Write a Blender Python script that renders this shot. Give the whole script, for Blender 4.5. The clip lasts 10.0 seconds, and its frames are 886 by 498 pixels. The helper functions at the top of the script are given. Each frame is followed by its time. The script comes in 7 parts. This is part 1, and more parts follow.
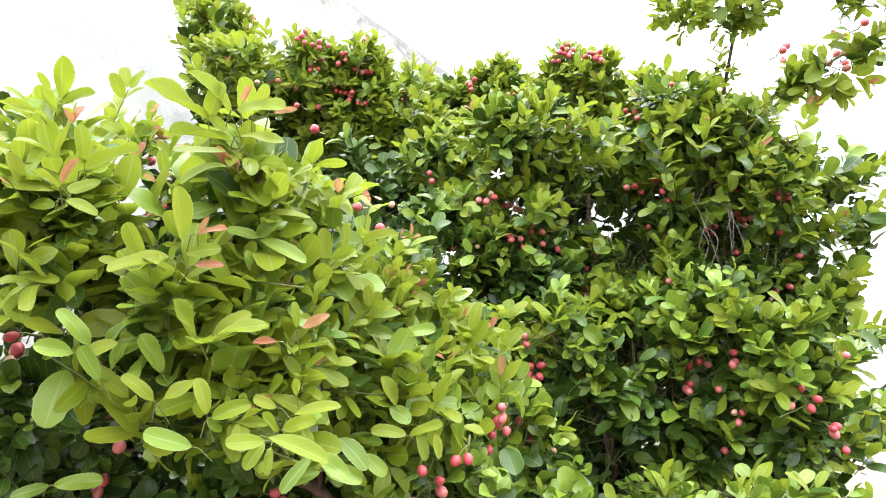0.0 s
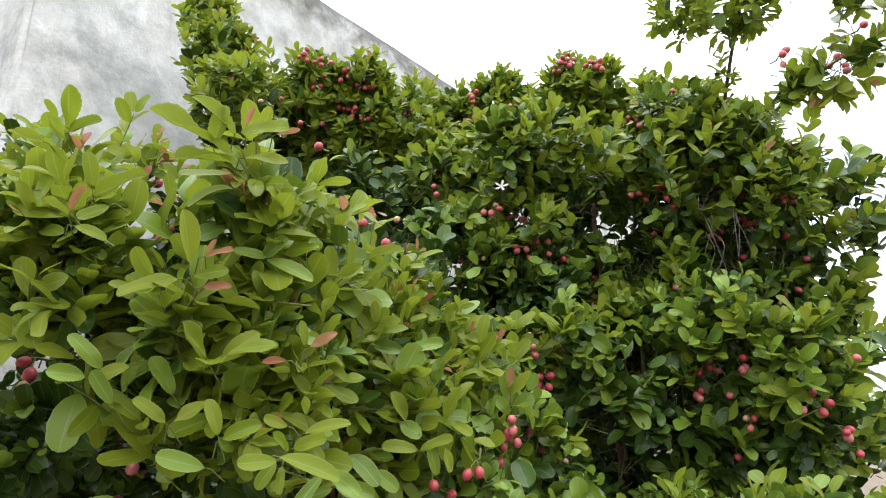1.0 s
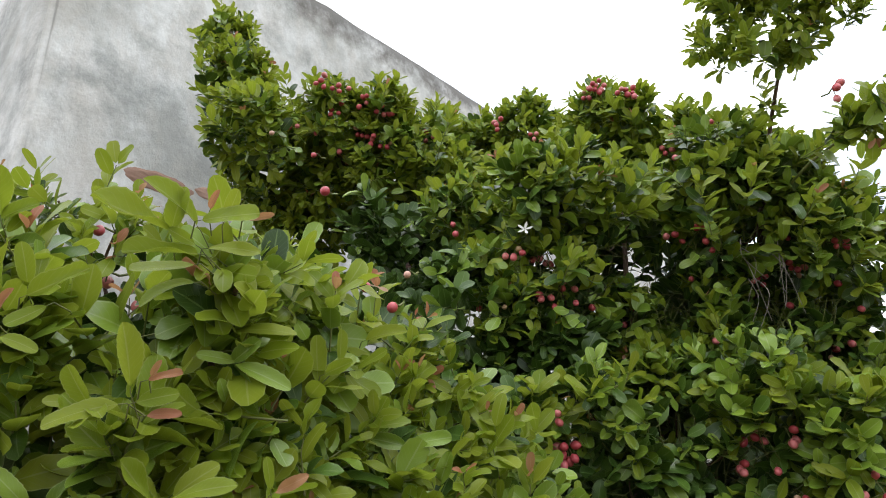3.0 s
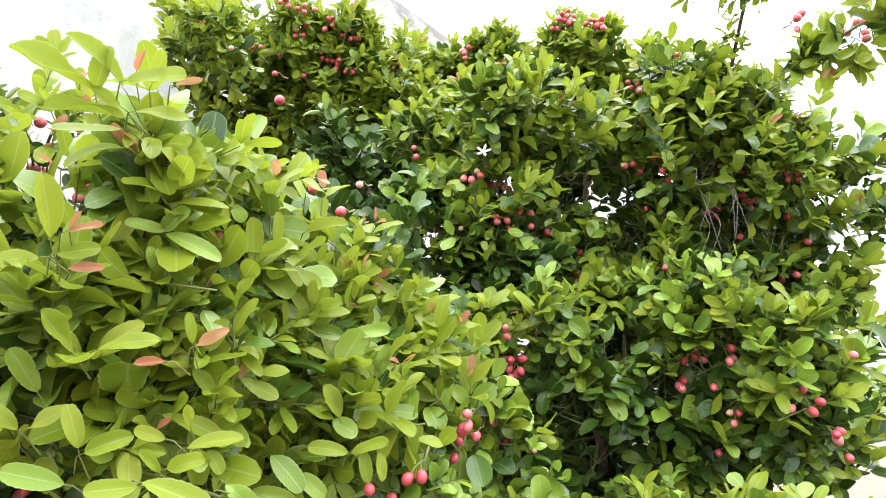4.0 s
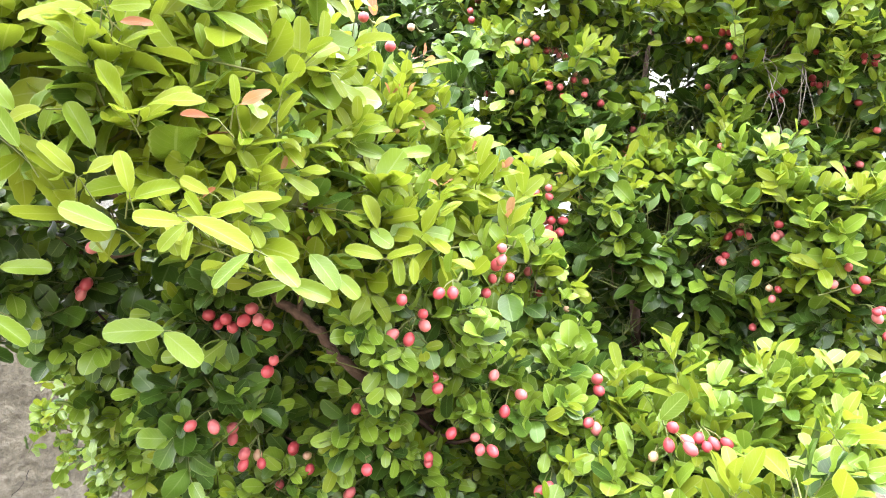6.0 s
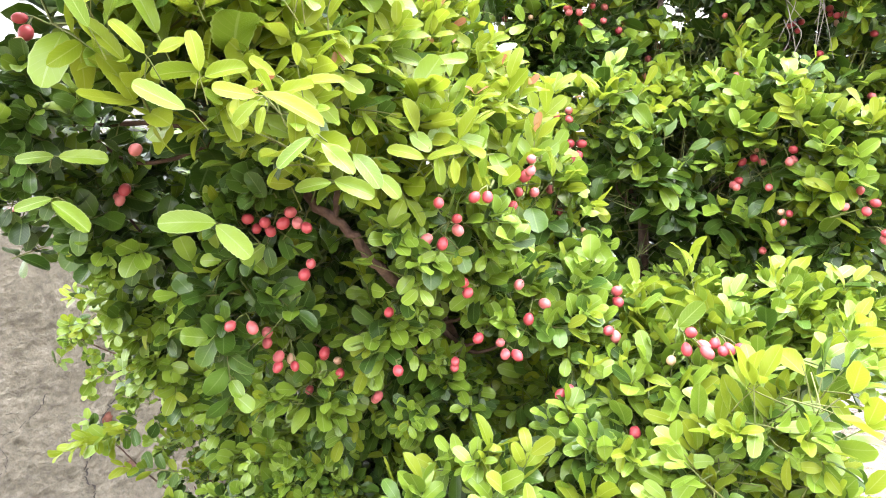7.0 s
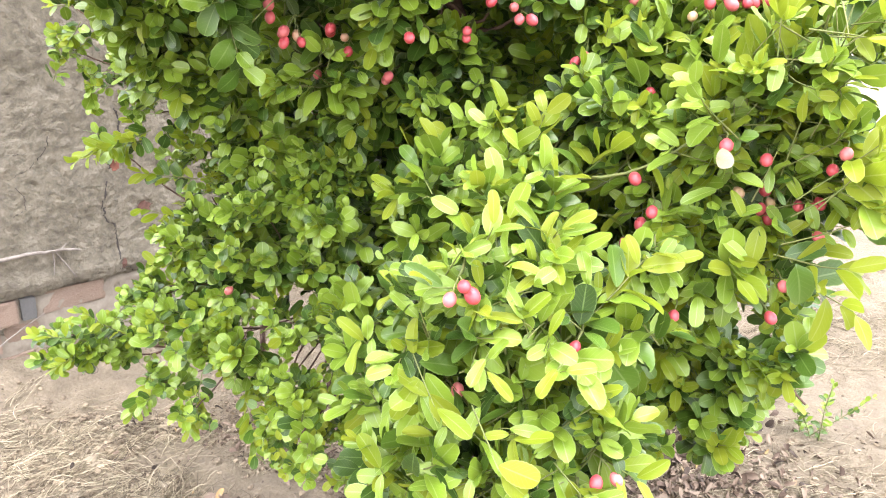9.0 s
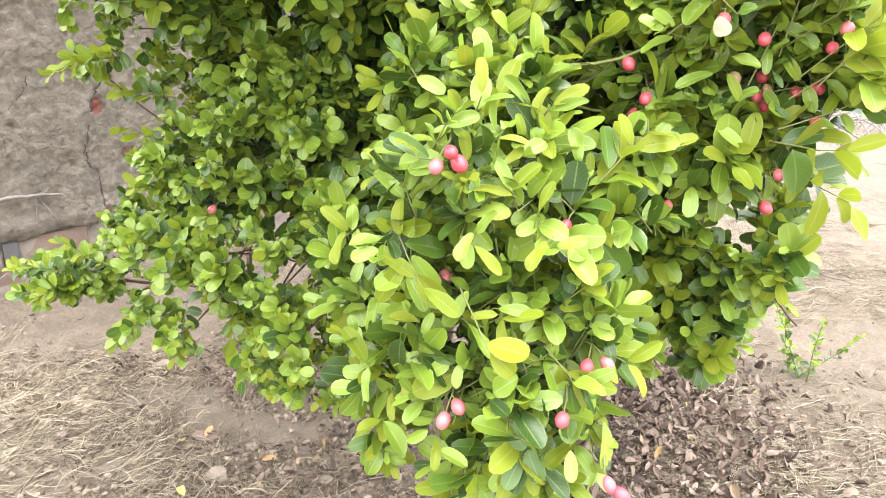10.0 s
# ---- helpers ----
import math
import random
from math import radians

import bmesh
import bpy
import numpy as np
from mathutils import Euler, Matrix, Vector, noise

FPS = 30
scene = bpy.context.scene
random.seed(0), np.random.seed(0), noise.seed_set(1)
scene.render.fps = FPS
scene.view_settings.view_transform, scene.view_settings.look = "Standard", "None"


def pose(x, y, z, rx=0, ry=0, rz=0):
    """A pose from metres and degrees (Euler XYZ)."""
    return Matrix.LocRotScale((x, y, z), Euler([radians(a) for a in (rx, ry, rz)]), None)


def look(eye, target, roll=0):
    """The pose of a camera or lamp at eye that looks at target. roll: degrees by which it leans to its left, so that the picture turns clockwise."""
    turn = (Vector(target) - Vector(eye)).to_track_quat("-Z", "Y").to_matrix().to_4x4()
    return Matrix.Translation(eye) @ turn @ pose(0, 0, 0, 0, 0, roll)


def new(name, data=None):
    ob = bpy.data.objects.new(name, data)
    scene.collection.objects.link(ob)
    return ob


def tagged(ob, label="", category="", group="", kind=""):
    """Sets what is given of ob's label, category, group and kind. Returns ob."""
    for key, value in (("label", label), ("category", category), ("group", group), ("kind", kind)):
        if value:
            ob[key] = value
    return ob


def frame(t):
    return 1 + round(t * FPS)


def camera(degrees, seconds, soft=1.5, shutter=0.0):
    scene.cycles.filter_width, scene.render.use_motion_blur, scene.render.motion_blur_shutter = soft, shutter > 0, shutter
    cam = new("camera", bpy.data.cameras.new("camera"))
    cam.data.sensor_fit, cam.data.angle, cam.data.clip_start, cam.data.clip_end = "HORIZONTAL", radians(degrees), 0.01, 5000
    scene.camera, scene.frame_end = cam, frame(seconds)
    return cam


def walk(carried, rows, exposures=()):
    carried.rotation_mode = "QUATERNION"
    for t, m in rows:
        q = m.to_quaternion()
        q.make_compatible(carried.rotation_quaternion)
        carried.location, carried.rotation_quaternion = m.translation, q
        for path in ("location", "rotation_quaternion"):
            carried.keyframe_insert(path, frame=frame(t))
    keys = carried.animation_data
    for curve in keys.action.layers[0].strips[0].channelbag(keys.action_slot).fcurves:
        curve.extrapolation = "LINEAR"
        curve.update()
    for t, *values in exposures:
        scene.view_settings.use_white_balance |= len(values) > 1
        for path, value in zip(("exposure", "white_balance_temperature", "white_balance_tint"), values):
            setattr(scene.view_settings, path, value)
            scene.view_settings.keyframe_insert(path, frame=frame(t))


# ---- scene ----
cam = camera(66.1, 10.0, 1.0)
PATH = [
    (0, (0.059, -0.048, 1.311), (-0.019, 1.866, 1.885), -2.4),
    (0.2, (0.057, -0.05, 1.309), (-0.035, 1.849, 1.93), -3.2),
    (0.5, (0.075, -0.049, 1.319), (-0.036, 1.818, 2.029), -3.4),
    (0.7, (0.098, -0.066, 1.329), (-0.038, 1.786, 2.072), -4.1),
    (1, (0.061, -0.053, 1.313), (-0.035, 1.85, 1.919), -3.8),
    (1.2, (0.029, -0.027, 1.325), (0.023, 1.905, 1.843), -3.6),
    (1.5, (0.016, 0.013, 1.401), (-0.106, 1.904, 2.04), -2.9),
    (1.7, (0.007, 0.033, 1.433), (-0.263, 1.853, 2.218), -1.0),
    (2, (-0.009, -0.014, 1.418), (-0.425, 1.736, 2.293), 0.0),
    (2.3, (0.02, -0.024, 1.417), (-0.338, 1.774, 2.218), -0.5),
    (2.5, (0.058, 0.005, 1.421), (-0.272, 1.819, 2.195), -1.9),
    (2.7, (0.08, 0.024, 1.419), (-0.176, 1.866, 2.155), -3.1),
    (3, (0.08, 0.023, 1.41), (-0.095, 1.911, 2.048), -2.5),
    (3.2, (0.077, 0.024, 1.411), (-0.086, 1.932, 1.99), -1.8),
    (4.3, (0.118, 0.037, 1.343), (0.029, 1.974, 1.832), -1.1),
    (4.5, (0.108, 0.033, 1.345), (0.01, 1.952, 1.899), -0.2),
    (5, (0.101, 0.025, 1.308), (-0.051, 1.979, 1.706), 1.1),
    (5.5, (0.122, 0.045, 1.273), (-0.095, 2.008, 1.585), 2.2),
    (5.7, (0.128, 0.052, 1.276), (-0.115, 2.018, 1.552), 2.8),
    (6.8, (0.084, 0.021, 1.226), (-0.156, 2.004, 1.339), 3.7),
    (7, (0.083, 0.022, 1.218), (-0.145, 2.008, 1.298), 3.7),
    (7.5, (0.099, 0.022, 1.192), (-0.133, 2.009, 1.168), 3.1),
    (8, (0.075, 0.015, 1.175), (-0.145, 1.999, 1.056), 3.1),
    (8.5, (0.072, 0.017, 1.137), (-0.116, 1.976, 0.78), 2.7),
    (9, (0.066, 0.015, 1.1), (-0.105, 1.919, 0.512), 1.9),
    (9.2, (0.05, 0.009, 1.08), (-0.109, 1.868, 0.36), 1.8),
    (9.5, (0.035, 0.001, 1.066), (-0.116, 1.828, 0.265), 1.2),
    (9.7, (0.045, 0.005, 1.043), (-0.094, 1.824, 0.224), 1.3),
    (10, (0.074, 0.009, 1.006), (-0.067, 1.891, 0.344), 2.0),
]
EXPOSURES = [(0.0, 1.12, 6600, 10), (0.3, 0.94, 6600, 10), (0.7, 0.3, 6600, 10), (1.0, 0.04, 6600, 10), (1.3, 0.64, 6600, 10), (1.6, 0.58, 6600, 10), (1.8, -0.5, 6600, 10), (2.0, -1.23, 6600, 10), (2.3, -1.47, 6600, 10), (2.6, -1.32, 6600, 10), (2.9, -0.6, 6600, 10), (3.2, 0.03, 6600, 10), (4.3, 1.14, 6600, 10), (5.0, 1.14, 6600, 10), (5.5, 1.57, 6600, 10), (7.0, 1.92, 6570, 12), (8.0, 2.0, 6580, 13), (9.0, 1.76, 6700, 15), (9.5, 1.68, 6700, 16), (10.0, 1.61, 6700, 16)]
walk(cam, [(t, look(eye, target, roll)) for t, eye, target, roll in PATH], EXPOSURES)

# ---- light: a bright overcast sky with the sun behind thin cloud ----
SUN_UP, SUN_TURN = 74.0, 100.0
world = bpy.data.worlds.new("overcast_sky")
scene.world = world
world.use_nodes = True
wn, wl = world.node_tree.nodes, world.node_tree.links
wn.clear()
w_out, w_bg = wn.new("ShaderNodeOutputWorld"), wn.new("ShaderNodeBackground")
w_sky, w_mix, w_coord = wn.new("ShaderNodeTexSky"), wn.new("ShaderNodeMix"), wn.new("ShaderNodeTexCoord")
w_noise, w_ramp, w_map = wn.new("ShaderNodeTexNoise"), wn.new("ShaderNodeValToRGB"), wn.new("ShaderNodeMapping")
w_sky.sky_type, w_sky.sun_disc = "NISHITA", False
w_sky.sun_elevation, w_sky.sun_rotation = radians(SUN_UP), radians(SUN_TURN)
w_mix.data_type = "RGBA"
w_map.inputs["Scale"].default_value = (1.0, 1.0, 2.2)
w_noise.inputs["Scale"].default_value, w_noise.inputs["Detail"].default_value = 2.1, 6.0
w_ramp.color_ramp.elements[0].position, w_ramp.color_ramp.elements[0].color = 0.36, (0.40, 0.47, 0.58, 1)
w_ramp.color_ramp.elements[1].position, w_ramp.color_ramp.elements[1].color = 0.56, (1.0, 1.0, 1.02, 1)
w_lift = wn.new("ShaderNodeMix")
w_lift.data_type, w_lift.blend_type = "RGBA", "MULTIPLY"
w_lift.inputs["Factor"].default_value, w_mix.inputs["Factor"].default_value = 1.0, 0.94
w_lift.inputs["B"].default_value = (26.0, 26.2, 26.8, 1)
wl.new(w_coord.outputs["Generated"], w_map.inputs["Vector"])
wl.new(w_map.outputs["Vector"], w_noise.inputs["Vector"])
wl.new(w_noise.outputs["Fac"], w_ramp.inputs["Fac"])
wl.new(w_ramp.outputs["Color"], w_lift.inputs["A"])
wl.new(w_lift.outputs["Result"], w_mix.inputs["B"])
wl.new(w_sky.outputs["Color"], w_mix.inputs["A"])
w_sep, w_grad, w_mul = wn.new("ShaderNodeSeparateXYZ"), wn.new("ShaderNodeMapRange"), wn.new("ShaderNodeMix")
w_mul.data_type, w_mul.blend_type = "RGBA", "MULTIPLY"
w_mul.inputs["Factor"].default_value = 1.0
w_grad.inputs["To Min"].default_value, w_grad.inputs["To Max"].default_value = 0.66, 1.95
wl.new(w_coord.outputs["Generated"], w_sep.inputs["Vector"])
wl.new(w_sep.outputs["Z"], w_grad.inputs["Value"])
wl.new(w_mix.outputs["Result"], w_mul.inputs["A"])
wl.new(w_grad.outputs["Result"], w_mul.inputs["B"])
wl.new(w_mul.outputs["Result"], w_bg.inputs["Color"])
w_bg.inputs["Strength"].default_value = 0.1
wl.new(w_bg.outputs["Background"], w_out.inputs["Surface"])
sun = new("sun", bpy.data.lights.new("sun", "SUN"))
sun.data.energy, sun.data.angle, sun.data.color = 1.0, radians(16), (1.0, 0.96, 0.9)
sun.matrix_world = look((0, 0, 0), (-math.sin(radians(SUN_TURN)) * math.cos(radians(SUN_UP)), -math.cos(radians(SUN_TURN)) * math.cos(radians(SUN_UP)), -math.sin(radians(SUN_UP))))


# ---- materials ----
def material(name, rough=0.6):
    m = bpy.data.materials.new(name)
    m.use_nodes = True
    n, k = m.node_tree.nodes, m.node_tree.links
    n["Principled BSDF"].inputs["Roughness"].default_value = rough
    return m, n, k, n["Principled BSDF"]


def noise_node(n, k, scale, detail=5.0, rough=0.6, coord="Object", squash=None):
    tex, where = n.new("ShaderNodeTexNoise"), n.new("ShaderNodeTexCoord")
    tex.inputs["Scale"].default_value, tex.inputs["Detail"].default_value, tex.inputs["Roughness"].default_value = scale, detail, rough
    if squash:
        mp = n.new("ShaderNodeMapping")
        mp.inputs["Scale"].default_value = squash
        k.new(where.outputs[coord], mp.inputs["Vector"])
        k.new(mp.outputs["Vector"], tex.inputs["Vector"])
    else:
        k.new(where.outputs[coord], tex.inputs["Vector"])
    return tex.outputs["Fac"]


def ramp(n, k, source, *stops):
    r = n.new("ShaderNodeValToRGB")
    while len(r.color_ramp.elements) < len(stops):
        r.color_ramp.elements.new(0.5)
    for e, (p, c) in zip(r.color_ramp.elements, stops):
        e.position, e.color = p, (*c, 1)
    k.new(source, r.inputs["Fac"])
    return r.outputs["Color"]


def mixed(n, k, factor, a, b, how="MIX"):
    m = n.new("ShaderNodeMix")
    m.data_type, m.blend_type = "RGBA", how
    for key, v in (("Factor", factor), ("A", a), ("B", b)):
        if isinstance(v, (int, float)):
            m.inputs[key].default_value = v
        elif isinstance(v, tuple):
            m.inputs[key].default_value = (*v, 1)
        else:
            k.new(v, m.inputs[key])
    return m.outputs["Result"]


def calc(n, k, how, a, b=0.0):
    m = n.new("ShaderNodeMath")
    m.operation = how
    for i, v in enumerate((a, b)):
        if isinstance(v, (int, float)):
            m.inputs[i].default_value = v
        else:
            k.new(v, m.inputs[i])
    return m.outputs["Value"]


def bump(n, k, bsdf, height, strength, distance=0.01):
    b = n.new("ShaderNodeBump")
    b.inputs["Strength"].default_value, b.inputs["Distance"].default_value = strength, distance
    k.new(height, b.inputs["Height"])
    k.new(b.outputs["Normal"], bsdf.inputs["Normal"])
    return b


def leaf_material(name, dark, mid, light, vein, single, glow=0.3, gloss=0.30, rough=0.33):
    """Leaf blade: u runs across it, v along it; each leaf takes its own tone."""
    m, n, k, p = material(name, rough)
    tone = n.new("ShaderNodeObjectInfo").outputs["Random"] if single else n.new("ShaderNodeNewGeometry").outputs["Random Per Island"]
    base = ramp(n, k, tone, (0.0, dark), (0.42, mid), (1.0, light))
    base = mixed(n, k, calc(n, k, "MULTIPLY", noise_node(n, k, 55, 4), 0.35), base, light, "MIX")
    uv = n.new("ShaderNodeUVMap")
    uv.uv_map = "leaf"
    xyz = n.new("ShaderNodeSeparateXYZ")
    k.new(uv.outputs["UV"], xyz.inputs["Vector"])
    off = calc(n, k, "ABSOLUTE", calc(n, k, "SUBTRACT", xyz.outputs["X"], 0.5))
    rib = calc(n, k, "LESS_THAN", off, 0.030)
    rim = calc(n, k, "MULTIPLY", calc(n, k, "GREATER_THAN", off, 0.462), 0.6)
    side = calc(n, k, "FRACT", calc(n, k, "SUBTRACT", calc(n, k, "MULTIPLY", xyz.outputs["Y"], 8.0), calc(n, k, "MULTIPLY", off, 5.0)))
    side = calc(n, k, "LESS_THAN", side, 0.12)
    mark = calc(n, k, "MAXIMUM", calc(n, k, "MULTIPLY", rib, 0.6), calc(n, k, "MAXIMUM", calc(n, k, "MULTIPLY", side, 0.16), rim))
    colour = mixed(n, k, mark, base, vein)
    k.new(colour, p.inputs["Base Color"])
    p.inputs["Specular IOR Level"].default_value = gloss
    bump(n, k, p, calc(n, k, "ADD", calc(n, k, "MULTIPLY", mark, -0.8), noise_node(n, k, 90, 3)), 0.25, 0.001)
    thin, out, add = n.new("ShaderNodeBsdfTranslucent"), n["Material Output"], n.new("ShaderNodeMixShader")
    k.new(mixed(n, k, 0.6, colour, light), thin.inputs["Color"])
    add.inputs["Fac"].default_value = glow
    k.new(p.outputs["BSDF"], add.inputs[1])
    k.new(thin.outputs["BSDF"], add.inputs[2])
    k.new(add.outputs["Shader"], out.inputs["Surface"])
    return m


GREENS = {
    "mature": ((0.086, 0.150, 0.013), (0.142, 0.230, 0.019), (0.192, 0.284, 0.030), (0.27, 0.34, 0.12)),
    "young": ((0.152, 0.238, 0.012), (0.196, 0.272, 0.017), (0.244, 0.294, 0.026), (0.33, 0.375, 0.12)),
    "flush": ((0.330, 0.085, 0.050), (0.370, 0.135, 0.075), (0.360, 0.210, 0.085), (0.46, 0.25, 0.15)),
    # dark green of inner and rear leaves: the shrubs' shade put into the colour
    "shaded": ((0.013, 0.034, 0.006), (0.031, 0.070, 0.009), (0.068, 0.128, 0.014), (0.13, 0.19, 0.06)),
}
LEAF_JOINED = [leaf_material(f"{key}_leaf_mass", *c, False, {"mature": 0.18, "shaded": 0.07}.get(key, 0.47), {"young": 0.23, "mature": 0.36}.get(key, 0.30)) for key, c in GREENS.items()]
LEAF_SINGLE = [leaf_material(f"{key}_leaf", *c, True, {"mature": 0.18, "shaded": 0.07}.get(key, 0.47), {"young": 0.23, "mature": 0.36}.get(key, 0.30)) for key, c in GREENS.items()]


def berry_material(name, low, high):
    m, n, k, p = material(name, 0.42)
    tone = n.new("ShaderNodeObjectInfo").outputs["Random"]
    colour = ramp(n, k, tone, (0.0, low), (1.0, high))
    colour = mixed(n, k, calc(n, k, "MULTIPLY", noise_node(n, k, 1.6, 4), 0.26), colour, (0.45, 0.16, 0.14))
    k.new(colour, p.inputs["Base Color"])
    return m


BERRY = [berry_material("ripe_berry", (0.33, 0.018, 0.034), (0.44, 0.056, 0.072)), berry_material("pink_berry", (0.45, 0.070, 0.084), (0.50, 0.15, 0.145)), berry_material("pale_berry", (0.34, 0.25, 0.12), (0.46, 0.26, 0.19))]


def plain(name, low, high, rough=0.8, scale=30.0, relief=0.4, depth=0.004, coord="Object"):
    m, n, k, p = material(name, rough)
    f = noise_node(n, k, scale, 8, 0.65, coord)
    k.new(ramp(n, k, f, (0.3, low), (0.7, high)), p.inputs["Base Color"])
    bump(n, k, p, f, relief, depth)
    return m


BARK = plain("brown_bark", (0.045, 0.024, 0.017), (0.14, 0.082, 0.058), 0.85, 90, 1.0)
TWIG = plain("green_twig", (0.085, 0.120, 0.025), (0.150, 0.150, 0.045), 0.7, 40)
DRY_WOOD = plain("grey_dry_wood", (0.13, 0.11, 0.095), (0.26, 0.23, 0.20), 0.95, 40, 0.5)
PETAL = plain("white_petal", (0.75, 0.74, 0.70), (0.85, 0.85, 0.82), 0.6, 40, 0.1)
CREAM = plain("cream_leaf", (0.13, 0.12, 0.065), (0.17, 0.16, 0.095), 0.7, 30, 0.2)
CALYX = plain("green_calyx", (0.16, 0.22, 0.05), (0.22, 0.26, 0.08), 0.6, 50, 0.1)

def loose_material(name, *stops):
    """Each loose piece takes its own tone."""
    m, n, k, p = material(name, 0.92)
    tone = n.new("ShaderNodeNewGeometry").outputs["Random Per Island"]
    c = ramp(n, k, tone, *stops)
    c = mixed(n, k, 0.4, c, ramp(n, k, noise_node(n, k, 60, 4), (0.3, (0.3, 0.28, 0.25)), (0.7, (1.0, 1.0, 1.0))), "MULTIPLY")
    k.new(c, p.inputs["Base Color"])
    return m


STRAW = loose_material("dry_straw", (0.0, (0.085, 0.062, 0.038)), (0.4, (0.20, 0.164, 0.106)), (1.0, (0.40, 0.348, 0.244)))
LITTER = loose_material("dead_leaf", (0.0, (0.030, 0.020, 0.014)), (0.3, (0.095, 0.062, 0.043)), (0.7, (0.190, 0.140, 0.102)), (0.97, (0.25, 0.196, 0.145)), (1.0, (0.32, 0.21, 0.07)))
ROOTLET = loose_material("dead_rootlet", (0.0, (0.040, 0.028, 0.018)), (0.6, (0.105, 0.078, 0.050)), (1.0, (0.24, 0.19, 0.125)))
CRUMB = loose_material("soil_crumb", (0.0, (0.075, 0.054, 0.034)), (1.0, (0.25, 0.198, 0.134)))
STONE = plain("dusty_stone", (0.15, 0.120, 0.082), (0.26, 0.215, 0.155), 0.97, 9, 0.9)
BRICK = plain("worn_red_brick", (0.140, 0.094, 0.068), (0.215, 0.160, 0.122), 0.92, 35, 0.7)
BRICK_OLD = plain("old_dark_brick", (0.075, 0.036, 0.028), (0.15, 0.078, 0.060), 0.95, 45, 0.8)
BRICK_RED = plain("bare_red_brick", (0.105, 0.034, 0.022), (0.19, 0.072, 0.046), 0.95, 55, 0.8)
BLUE_BRICK = plain("bluish_grey_brick", (0.070, 0.069, 0.067), (0.125, 0.122, 0.116), 0.9, 45, 0.7)
MORTAR = plain("grey_mortar", (0.135, 0.114, 0.088), (0.215, 0.186, 0.148), 0.95, 30, 0.6)


def soil_material():
    m, n, k, p = material("dry_soil", 0.97)
    broad, grain, fine = noise_node(n, k, 1.3, 6), noise_node(n, k, 14, 9, 0.7), noise_node(n, k, 120, 5, 0.7)
    c = ramp(n, k, broad, (0.3, (0.158, 0.125, 0.082)), (0.7, (0.262, 0.216, 0.150)))
    # soil mottling; its low end is darkened to paint shade into the crevices
    c = mixed(n, k, calc(n, k, "MULTIPLY", grain, 0.75), c, ramp(n, k, grain, (0.40, (0.070, 0.050, 0.031)), (0.60, (0.284, 0.236, 0.166))))
    c = mixed(n, k, 0.35, c, ramp(n, k, fine, (0.3, (0.087, 0.062, 0.040)), (0.7, (0.30, 0.242, 0.168))))
    k.new(c, p.inputs["Base Color"])
    bump(n, k, p, calc(n, k, "ADD", grain, calc(n, k, "MULTIPLY", fine, 0.5)), 1.0, 0.035)
    return m


